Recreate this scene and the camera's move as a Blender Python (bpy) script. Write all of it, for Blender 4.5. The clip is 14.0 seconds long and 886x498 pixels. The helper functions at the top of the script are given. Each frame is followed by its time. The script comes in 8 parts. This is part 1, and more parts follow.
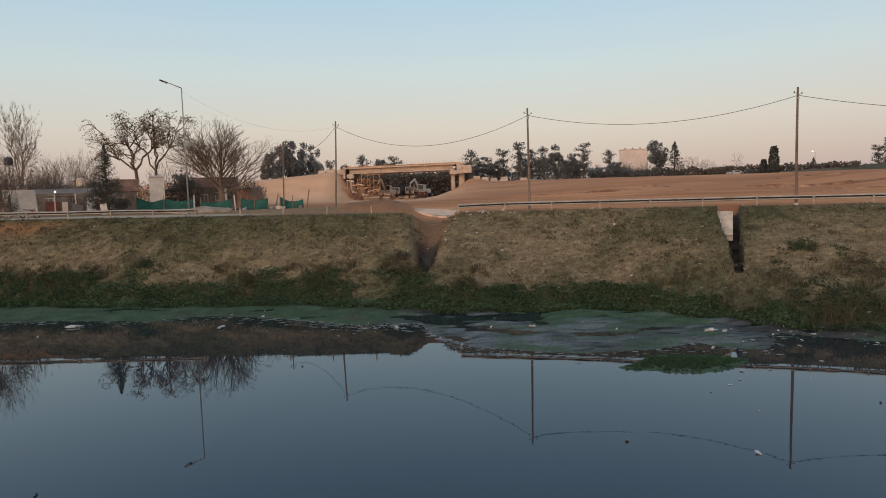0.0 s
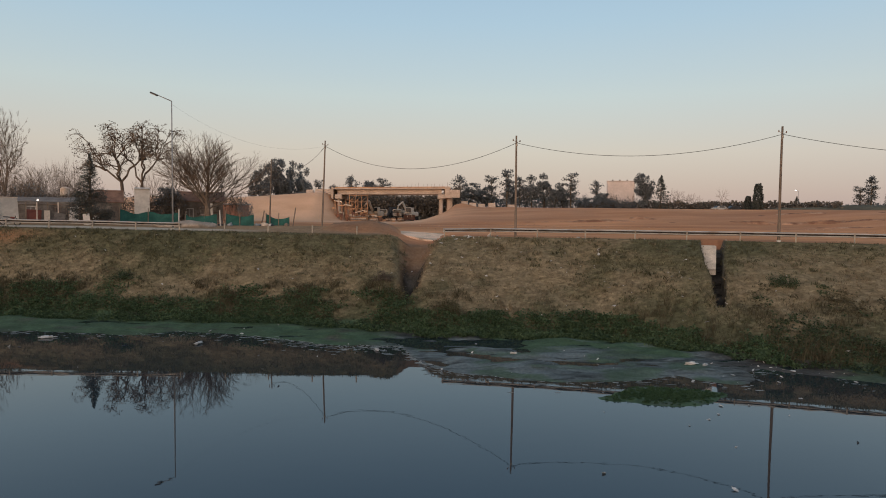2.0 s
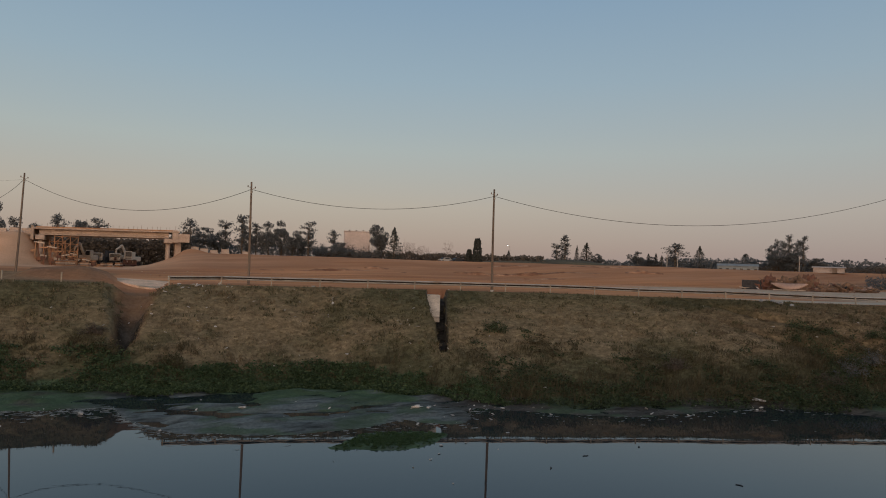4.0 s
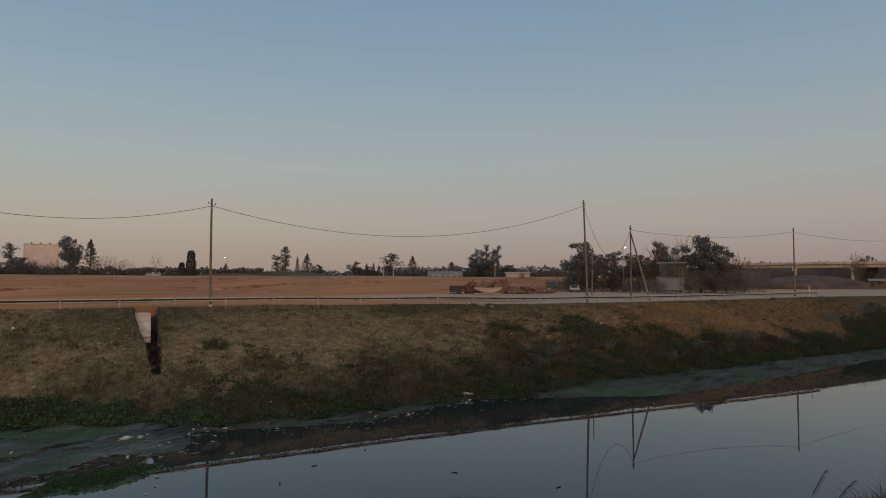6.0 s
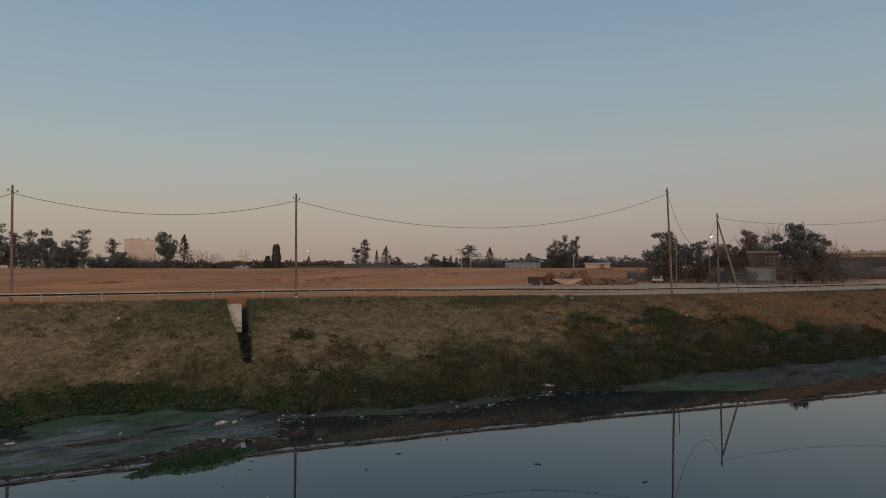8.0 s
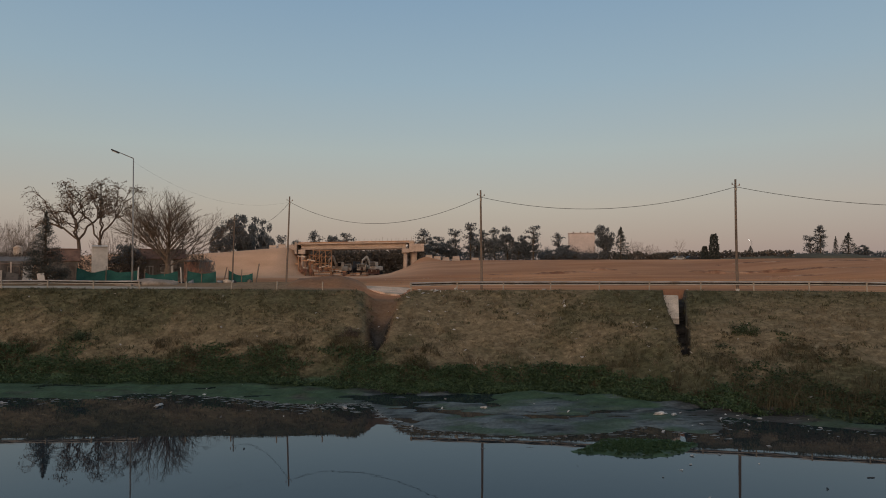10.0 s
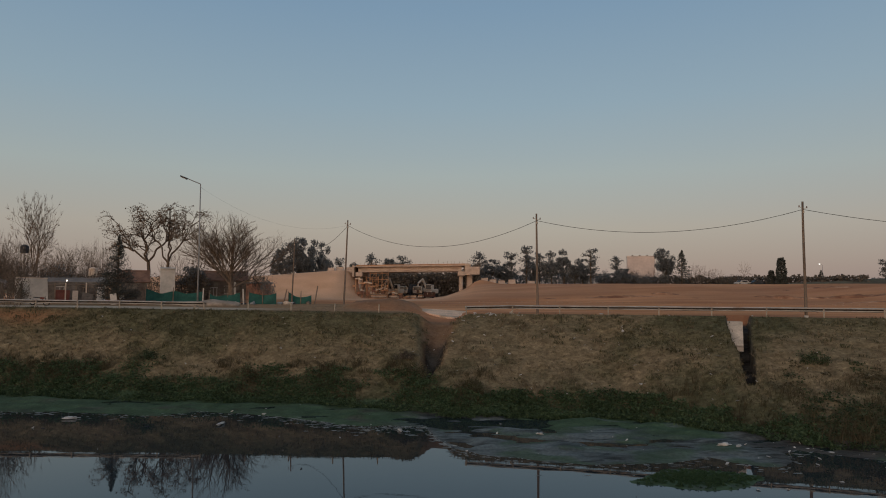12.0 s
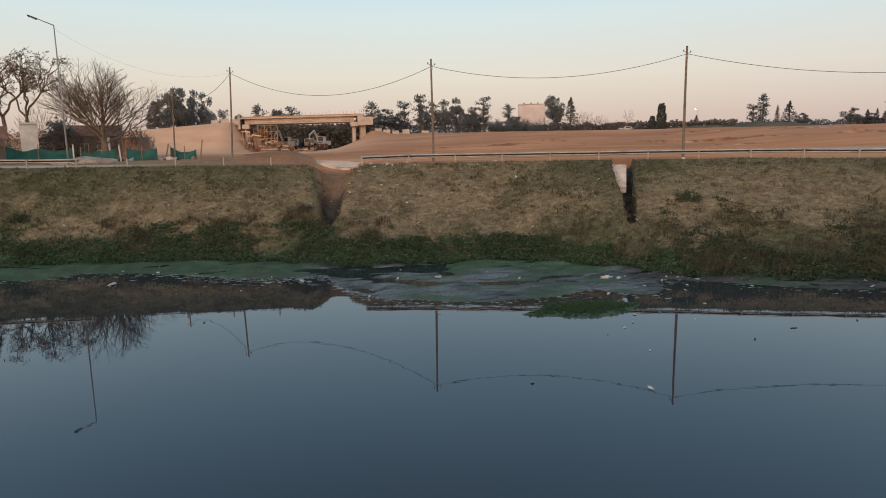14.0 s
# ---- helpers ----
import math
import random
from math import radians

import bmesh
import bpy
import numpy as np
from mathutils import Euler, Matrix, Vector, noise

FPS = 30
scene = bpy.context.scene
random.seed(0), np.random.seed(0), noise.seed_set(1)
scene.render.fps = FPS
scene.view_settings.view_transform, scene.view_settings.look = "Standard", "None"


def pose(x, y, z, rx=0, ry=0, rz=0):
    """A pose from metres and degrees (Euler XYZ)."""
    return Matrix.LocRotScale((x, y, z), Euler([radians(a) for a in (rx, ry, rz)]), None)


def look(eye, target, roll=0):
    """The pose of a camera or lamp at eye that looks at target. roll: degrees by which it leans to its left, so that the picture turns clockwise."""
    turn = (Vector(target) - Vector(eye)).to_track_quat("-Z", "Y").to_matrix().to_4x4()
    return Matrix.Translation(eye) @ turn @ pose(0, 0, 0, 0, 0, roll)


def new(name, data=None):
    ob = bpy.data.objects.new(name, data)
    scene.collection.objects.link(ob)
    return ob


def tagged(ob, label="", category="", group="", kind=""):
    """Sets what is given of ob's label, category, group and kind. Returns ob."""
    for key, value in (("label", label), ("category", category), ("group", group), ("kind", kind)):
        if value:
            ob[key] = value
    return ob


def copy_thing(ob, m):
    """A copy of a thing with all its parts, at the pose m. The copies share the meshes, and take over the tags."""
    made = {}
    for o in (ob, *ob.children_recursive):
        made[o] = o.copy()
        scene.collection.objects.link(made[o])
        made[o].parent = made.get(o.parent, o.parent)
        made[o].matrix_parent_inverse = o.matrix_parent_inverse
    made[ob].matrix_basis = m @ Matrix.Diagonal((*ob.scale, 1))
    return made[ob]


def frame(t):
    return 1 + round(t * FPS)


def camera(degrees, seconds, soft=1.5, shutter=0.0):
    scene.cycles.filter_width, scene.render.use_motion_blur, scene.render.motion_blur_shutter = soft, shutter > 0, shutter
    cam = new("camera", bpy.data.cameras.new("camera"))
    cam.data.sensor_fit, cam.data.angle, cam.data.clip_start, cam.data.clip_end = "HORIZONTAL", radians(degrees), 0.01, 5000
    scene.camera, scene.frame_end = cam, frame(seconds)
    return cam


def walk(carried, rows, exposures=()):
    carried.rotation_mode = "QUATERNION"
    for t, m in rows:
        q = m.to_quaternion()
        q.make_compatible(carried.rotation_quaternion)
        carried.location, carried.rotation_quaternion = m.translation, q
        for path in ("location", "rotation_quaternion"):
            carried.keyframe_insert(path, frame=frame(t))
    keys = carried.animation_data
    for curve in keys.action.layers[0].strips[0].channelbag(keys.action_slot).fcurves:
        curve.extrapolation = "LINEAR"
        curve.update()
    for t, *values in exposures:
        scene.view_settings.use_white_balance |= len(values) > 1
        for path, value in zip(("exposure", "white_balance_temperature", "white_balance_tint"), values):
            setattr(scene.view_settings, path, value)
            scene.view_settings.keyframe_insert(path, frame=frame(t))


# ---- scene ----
# The camera: hand-held on the near bank of a canal, turning from left to right and back.
cam = camera(67.54, 14.0, soft=1.0)
ROWS = [
    (0.00, -0.000, -0.000, 8.200, 0.00, -5.17, 1.62),
    (0.50, 0.042, 0.025, 8.162, 3.87, -4.70, 0.30),
    (1.00, 0.095, 0.112, 8.133, 4.94, -4.57, -0.51),
    (1.50, 0.093, 0.086, 8.106, 4.50, -3.58, -0.79),
    (2.00, 0.124, 0.156, 8.146, -1.03, -3.09, -0.66),
    (2.50, 0.123, 0.029, 8.173, -8.59, 0.01, 0.33),
    (3.00, 0.141, 0.293, 8.210, -14.08, 0.56, -0.64),
    (3.50, 0.198, -0.073, 8.213, -17.75, 0.99, -0.60),
    (4.00, 0.310, -0.122, 8.229, -23.38, 1.55, -1.78),
    (4.20, 0.308, -0.095, 8.228, -26.68, 1.92, -1.28),
    (4.62, 0.279, -0.088, 8.223, -33.13, 2.18, -0.95),
    (5.04, 0.210, -0.073, 8.212, -38.57, 2.45, -0.60),
    (5.46, 0.127, -0.054, 8.199, -43.00, 2.70, -0.30),
    (5.88, 0.058, -0.039, 8.188, -46.39, 2.89, -0.11),
    (6.30, 0.029, -0.032, 8.183, -48.70, 3.00, -0.10),
    (6.50, -0.006, -0.018, 8.182, -49.54, 3.07, -0.25),
    (7.00, 0.029, 0.083, 8.191, -50.23, 2.72, 0.06),
    (7.50, -0.031, 0.007, 8.179, -47.55, 2.72, 0.28),
    (8.00, -0.119, 0.024, 8.179, -40.56, 2.19, 0.22),
    (8.50, -0.158, 0.169, 8.180, -29.29, 0.22, 0.05),
    (9.00, -0.146, 0.208, 8.211, -18.68, -0.96, 0.59),
    (9.20, -0.160, 0.192, 8.203, -14.74, -0.27, 0.19),
    (9.62, -0.149, 0.159, 8.198, -8.02, 0.49, 0.08),
    (10.04, -0.122, 0.079, 8.186, -3.93, 1.65, 0.17),
    (10.46, -0.090, -0.015, 8.173, -1.72, 2.86, 0.33),
    (10.88, -0.062, -0.094, 8.161, -0.66, 3.74, 0.42),
    (11.30, -0.051, -0.128, 8.156, -0.03, 3.93, 0.30),
    (11.50, -0.081, -0.086, 8.181, 0.30, 3.49, -0.12),
    (12.00, -0.101, -0.077, 8.230, 0.62, 3.51, -0.22),
    (12.50, -0.196, -0.033, 8.351, 3.24, 0.91, -0.40),
    (13.00, -0.196, 0.054, 8.169, 0.52, -2.96, 0.24),
    (13.50, -0.184, 0.038, 8.091, -2.44, -6.30, 0.57),
    (14.00, -0.303, 0.048, 8.081, -8.53, -9.34, 0.99),
]
# seconds, stops, white balance: the phone brightens and cools its picture when more of the dark water is in view
EXPOSURES = [(0.0, 0.42, 6300, 9), (0.6, 0.5, 6300, 9), (1.0, 0.5, 6300, 9), (1.5, 0.38, 6300, 9), (2.0, 0.30, 6300, 9), (2.5, -0.06, 6400, 9), (3.5, -0.17, 6450, 10), (4.0, -0.22, 6450, 10), (6.5, -0.34, 6500, 10),
             (8.0, -0.31, 6500, 10), (9.0, -0.12, 6400, 9), (11.3, -0.37, 6350, 9), (12.0, -0.36, 6350, 9), (12.5, -0.2, 6350, 9), (13.2, 0.3, 6300, 9), (14.0, 0.6, 6300, 9)]
walk(cam, [(t, pose(x, y, z, 90 + pitch, roll, yaw)) for t, x, y, z, yaw, pitch, roll in ROWS], EXPOSURES)

# ---- light: a clear sky just after sunset, the glow behind the camera ----
SUN_EL, SUN_AZ = 8.0, 208.0          # degrees above the horizon, degrees clockwise from +y
world = bpy.data.worlds.new("dusk_sky")
scene.world = world
world.use_nodes = True
wn, wl = world.node_tree.nodes, world.node_tree.links
wn.clear()
w_out = wn.new("ShaderNodeOutputWorld")
w_bg = wn.new("ShaderNodeBackground")
w_sky = wn.new("ShaderNodeTexSky")
w_sky.sky_type = "NISHITA"
w_sky.sun_disc = False
w_sky.sun_elevation, w_sky.sun_rotation = radians(SUN_EL), radians(SUN_AZ)
w_sky.altitude, w_sky.air_density, w_sky.dust_density, w_sky.ozone_density = 20, 1.0, 1.2, 1.5
w_scale = wn.new("ShaderNodeMix")
w_scale.data_type, w_scale.blend_type = "RGBA", "MULTIPLY"
w_scale.inputs[0].default_value = 1.0
w_scale.inputs[7].default_value = (0.10, 0.10, 0.10, 1)
w_co = wn.new("ShaderNodeTexCoord")
w_sep = wn.new("ShaderNodeSeparateXYZ")
w_ramp = wn.new("ShaderNodeValToRGB")
stops = [(0.0, (0.40, 0.325, 0.325)), (0.03, (0.45, 0.37, 0.35)), (0.09, (0.535, 0.485, 0.43)), (0.17, (0.50, 0.55, 0.53)),
         (0.27, (0.39, 0.51, 0.585)), (0.40, (0.285, 0.425, 0.57)), (0.6, (0.23, 0.32, 0.43)), (1.0, (0.22, 0.26, 0.31))]
while len(w_ramp.color_ramp.elements) < len(stops):
    w_ramp.color_ramp.elements.new(0.5)
for el, (p, c) in zip(w_ramp.color_ramp.elements, stops):
    el.position, el.color = p, (*c, 1)
w_mix = wn.new("ShaderNodeMix")
w_mix.data_type = "RGBA"
w_mix.inputs[0].default_value = 0.85
wl.new(w_co.outputs["Generated"], w_sep.inputs[0])
wl.new(w_sep.outputs["Z"], w_ramp.inputs[0])
wl.new(w_sky.outputs[0], w_scale.inputs[6])
wl.new(w_scale.outputs[2], w_mix.inputs[6])
wl.new(w_ramp.outputs[0], w_mix.inputs[7])
# the afterglow round the place where the sun went down, behind the camera
w_dot = wn.new("ShaderNodeVectorMath")
w_dot.operation = "DOT_PRODUCT"
w_dot.inputs[1].default_value = (math.sin(radians(SUN_AZ)), math.cos(radians(SUN_AZ)), 0.0)
w_near = wn.new("ShaderNodeMapRange")
w_near.inputs["From Min"].default_value, w_near.inputs["From Max"].default_value = 0.0, 1.0
w_low = wn.new("ShaderNodeMapRange")
w_low.inputs["From Min"].default_value, w_low.inputs["From Max"].default_value = 0.75, 0.0
w_low.interpolation_type = w_near.interpolation_type = "SMOOTHSTEP"
w_mul = wn.new("ShaderNodeMath")
w_mul.operation = "MULTIPLY"
w_glow = wn.new("ShaderNodeMix")
w_glow.data_type, w_glow.blend_type = "RGBA", "ADD"
w_glow.inputs[7].default_value = (1.95, 1.2, 0.72, 1)
wl.new(w_co.outputs["Generated"], w_dot.inputs[0])
wl.new(w_dot.outputs["Value"], w_near.inputs["Value"])
wl.new(w_sep.outputs["Z"], w_low.inputs["Value"])
wl.new(w_near.outputs[0], w_mul.inputs[0])
wl.new(w_low.outputs[0], w_mul.inputs[1])
wl.new(w_mul.outputs[0], w_glow.inputs[0])
wl.new(w_mix.outputs[2], w_glow.inputs[6])
# the faint pink band low and opposite
w_anti = wn.new("ShaderNodeVectorMath")
w_anti.operation = "DOT_PRODUCT"
w_anti.inputs[1].default_value = (math.sin(radians(80)), math.cos(radians(80)), 0.0)
w_far = wn.new("ShaderNodeMapRange")
w_far.inputs["From Min"].default_value, w_far.inputs["From Max"].default_value = 0.35, 1.0
w_base = wn.new("ShaderNodeMapRange")
w_base.inputs["From Min"].default_value, w_base.inputs["From Max"].default_value = 0.45, 0.0
w_both = wn.new("ShaderNodeMath")
w_both.operation = "MULTIPLY"
w_dim = wn.new("ShaderNodeMix")
w_dim.data_type, w_dim.blend_type = "RGBA", "MULTIPLY"
w_dim.inputs[7].default_value = (0.97, 0.91, 0.905, 1)
wl.new(w_co.outputs["Generated"], w_anti.inputs[0])
wl.new(w_anti.outputs["Value"], w_far.inputs["Value"])
wl.new(w_sep.outputs["Z"], w_base.inputs["Value"])
wl.new(w_far.outputs[0], w_both.inputs[0])
wl.new(w_base.outputs[0], w_both.inputs[1])
wl.new(w_both.outputs[0], w_dim.inputs[0])
wl.new(w_glow.outputs[2], w_dim.inputs[6])
# the cream band low over the bridge
w_warm = wn.new("ShaderNodeVectorMath")
w_warm.operation = "DOT_PRODUCT"
w_warm.inputs[1].default_value = (math.sin(radians(-4)), math.cos(radians(-4)), 0.0)
w_side = wn.new("ShaderNodeMapRange")
w_side.inputs["From Min"].default_value, w_side.inputs["From Max"].default_value = 0.55, 1.0
w_band = wn.new("ShaderNodeMapRange")
w_band.inputs["From Min"].default_value, w_band.inputs["From Max"].default_value = 0.20, 0.03
w_cream = wn.new("ShaderNodeMath")
w_cream.operation = "MULTIPLY"
w_tint = wn.new("ShaderNodeMix")
w_tint.data_type, w_tint.blend_type = "RGBA", "MULTIPLY"
w_tint.inputs[7].default_value = (1.09, 1.01, 0.92, 1)
wl.new(w_co.outputs["Generated"], w_warm.inputs[0])
wl.new(w_warm.outputs["Value"], w_side.inputs["Value"])
wl.new(w_sep.outputs["Z"], w_band.inputs["Value"])
wl.new(w_side.outputs[0], w_cream.inputs[0])
wl.new(w_band.outputs[0], w_cream.inputs[1])
wl.new(w_cream.outputs[0], w_tint.inputs[0])
wl.new(w_dim.outputs[2], w_tint.inputs[6])
wl.new(w_tint.outputs[2], w_bg.inputs[0])
w_bg.inputs[1].default_value = 1.0
wl.new(w_bg.outputs[0], w_out.inputs[0])

sun = new("sun", bpy.data.lights.new("sun", "SUN"))
sun.data.energy, sun.data.angle, sun.data.color = 0.62, radians(40), (1.0, 0.64, 0.40)
az, el = radians(SUN_AZ), radians(SUN_EL)
sun.matrix_world = look((0, 0, 60), (-math.sin(az) * math.cos(el) * 10, -math.cos(az) * math.cos(el) * 10, 60 - 10 * math.sin(el)))


# ---- materials ----
def nodes_of(name):
    m = bpy.data.materials.new(name)
    m.use_nodes = True
    return m, m.node_tree.nodes, m.node_tree.links


def noise_node(n, l, vec, scale, detail=5, stretch=None):
    t = n.new("ShaderNodeTexNoise")
    t.inputs["Scale"].default_value, t.inputs["Detail"].default_value = scale, detail
    if stretch:
        mp = n.new("ShaderNodeMapping")
        mp.inputs["Scale"].default_value = stretch
        l.new(vec, mp.inputs[0])
        vec = mp.outputs[0]
    l.new(vec, t.inputs["Vector"])
    return t.outputs["Fac"]


def ramp_node(n, l, fac, a, b, lo=0.35, hi=0.65):
    r = n.new("ShaderNodeValToRGB")
    r.color_ramp.elements[0].position, r.color_ramp.elements[1].position = lo, hi
    r.color_ramp.elements[0].color, r.color_ramp.elements[1].color = (*a, 1), (*b, 1)
    l.new(fac, r.inputs[0])
    return r.outputs[0]


def mix_node(n, l, fac, a, b, how="MIX"):
    m = n.new("ShaderNodeMix")
    m.data_type, m.blend_type = "RGBA", how
    for sock, v in ((m.inputs[0], fac), (m.inputs[6], a), (m.inputs[7], b)):
        if isinstance(v, (float, int)):
            sock.default_value = v
        elif isinstance(v, tuple):
            sock.default_value = (*v, 1)
        else:
            l.new(v, sock)
    return m.outputs[2]


def surface(name, a, b, scale=2.0, fine=18.0, rough=0.85, metal=0.0, bump=0.3, bump_dist=0.02, stain=None, stretch=None, vary=0.0, spec=0.18, grain=0.55):
    """A weathered surface: two colours mixed by coarse noise, fine grain on top, an optional third colour for stains."""
    m, n, l = nodes_of(name)
    p = n["Principled BSDF"]
    co = n.new("ShaderNodeTexCoord").outputs["Object"]
    c = ramp_node(n, l, noise_node(n, l, co, scale, 6, stretch), a, b)
    if stain:
        c = mix_node(n, l, ramp_node(n, l, noise_node(n, l, co, scale * 0.45 + 0.13, 4), (0, 0, 0), (1, 1, 1), 0.52, 0.7), c, stain)
    g = noise_node(n, l, co, fine, 4)
    c = mix_node(n, l, grain, c, ramp_node(n, l, g, (0.62, 0.62, 0.62), (1.25, 1.25, 1.25), 0.3, 0.7), "MULTIPLY")
    if vary:
        info = n.new("ShaderNodeObjectInfo")
        v = 1 - vary
        c = mix_node(n, l, 1.0, c, ramp_node(n, l, info.outputs["Random"], (v, v, v), (1 + vary, 1 + vary * 0.9, 1 + vary * 0.8), 0, 1), "MULTIPLY")
    l.new(c, p.inputs["Base Color"])
    p.inputs["Roughness"].default_value, p.inputs["Metallic"].default_value = rough, metal
    p.inputs["Specular IOR Level"].default_value = spec
    bp = n.new("ShaderNodeBump")
    bp.inputs["Strength"].default_value, bp.inputs["Distance"].default_value = bump, bump_dist
    l.new(g, bp.inputs["Height"])
    l.new(bp.outputs[0], p.inputs["Normal"])
    return m


def foliage(name, a, b, rough=0.7, thin=0.3):
    """Leaves or blades: each one its own tone between two colours, a little light let through."""
    m, n, l = nodes_of(name)
    p = n["Principled BSDF"]
    geo = n.new("ShaderNodeNewGeometry")
    c = ramp_node(n, l, geo.outputs["Random Per Island"], a, b, 0.0, 1.0)
    co = n.new("ShaderNodeTexCoord").outputs["Object"]
    c = mix_node(n, l, 0.7, c, ramp_node(n, l, noise_node(n, l, co, 0.35, 3), (0.75, 0.75, 0.75), (1.2, 1.2, 1.2), 0.3, 0.7), "MULTIPLY")
    l.new(c, p.inputs["Base Color"])
    p.inputs["Roughness"].default_value = rough
    p.inputs["Specular IOR Level"].default_value = 0.15
    leaf = n.new("ShaderNodeBsdfTranslucent")
    l.new(c, leaf.inputs["Color"])
    both = n.new("ShaderNodeMixShader")
    both.inputs[0].default_value = thin
    l.new(p.outputs[0], both.inputs[1])
    l.new(leaf.outputs[0], both.inputs[2])
    l.new(both.outputs[0], n["Material Output"].inputs["Surface"])
    return m


M_CONCRETE = surface("pale_concrete", (0.42, 0.38, 0.33), (0.52, 0.47, 0.41), 0.8, 9, 0.85, stain=(0.33, 0.29, 0.25))
M_BEAM = surface("new_concrete", (0.47, 0.37, 0.295), (0.56, 0.44, 0.355), 0.5, 6, 0.8, stain=(0.38, 0.295, 0.235))
M_GALV = surface("galvanised_steel", (0.37, 0.35, 0.32), (0.47, 0.445, 0.41), 1.5, 14, 0.6, 0.1, 0.1, stain=(0.30, 0.24, 0.19), grain=0.3)
# near-black colour that paints the shade inside the guard rail's groove
M_GROOVE_SHADE = surface("groove_shade", (0.025, 0.022, 0.019), (0.05, 0.044, 0.038), 2, 20, 0.95, bump=0.2)
M_POST = surface("weathered_post_steel", (0.33, 0.29, 0.24), (0.43, 0.38, 0.31), 2, 20, 0.7, 0.1, 0.1)
M_POLE = surface("weathered_pole_wood", (0.145, 0.112, 0.088), (0.235, 0.186, 0.148), 1.5, 25, 0.85, stain=(0.10, 0.08, 0.064), stretch=(1, 1, 0.1), vary=0.15)
M_OLDBEAM = surface("aged_grey_concrete", (0.43, 0.365, 0.325), (0.53, 0.455, 0.405), 0.5, 5, 0.9, stain=(0.28, 0.235, 0.205))
M_WIRE = surface("black_cable", (0.02, 0.02, 0.02), (0.035, 0.033, 0.03), 4, 30, 0.7, bump=0.05)
M_INSUL = surface("brown_porcelain", (0.12, 0.07, 0.05), (0.2, 0.12, 0.08), 6, 30, 0.35, bump=0.05)
M_LAMPPOST = surface("lamp_post_paint", (0.22, 0.22, 0.22), (0.30, 0.30, 0.30), 1.5, 16, 0.6, 0.2, 0.1)
M_DARK = surface("dark_plastic", (0.03, 0.032, 0.035), (0.06, 0.06, 0.065), 3, 20, 0.6)
M_BARK = surface("grey_brown_bark", (0.10, 0.075, 0.055), (0.17, 0.13, 0.10), 3, 22, 0.95, bump=0.6, stretch=(1, 1, 0.3))
M_TWIG = surface("bare_twig_bark", (0.13, 0.095, 0.07), (0.21, 0.16, 0.12), 3, 22, 0.95)
# leaf colour lifted and greyed to carry the haze over the far trees
M_EUC = foliage("hazed_eucalyptus_leaf", (0.135, 0.142, 0.142), (0.215, 0.220, 0.216), thin=0.45)
M_CONIFER = foliage("conifer_needle", (0.070, 0.078, 0.070), (0.115, 0.122, 0.108), thin=0.4)
M_SHRUB = foliage("dull_shrub_leaf", (0.105, 0.086, 0.068), (0.185, 0.152, 0.120), thin=0.4)
M_POD = foliage("dry_seed_pod", (0.07, 0.045, 0.03), (0.14, 0.09, 0.055))
M_DRY = foliage("dry_grass_blade", (0.164, 0.129, 0.082), (0.280, 0.224, 0.144), 0.85, thin=0.25)
M_DEAD = foliage("dead_grass_blade", (0.112, 0.084, 0.055), (0.196, 0.150, 0.098), 0.85, thin=0.25)
M_GREEN = foliage("winter_grass_blade", (0.074, 0.072, 0.039), (0.136, 0.127, 0.070), 0.8)
M_ISLET = foliage("low_islet_weed", (0.040, 0.075, 0.034), (0.080, 0.135, 0.064), 0.7)
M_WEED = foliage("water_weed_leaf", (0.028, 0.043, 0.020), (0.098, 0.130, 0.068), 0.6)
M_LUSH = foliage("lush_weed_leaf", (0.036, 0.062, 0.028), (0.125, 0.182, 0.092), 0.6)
M_RANK = foliage("rank_grass_blade", (0.070, 0.060, 0.035), (0.150, 0.126, 0.076), 0.8)


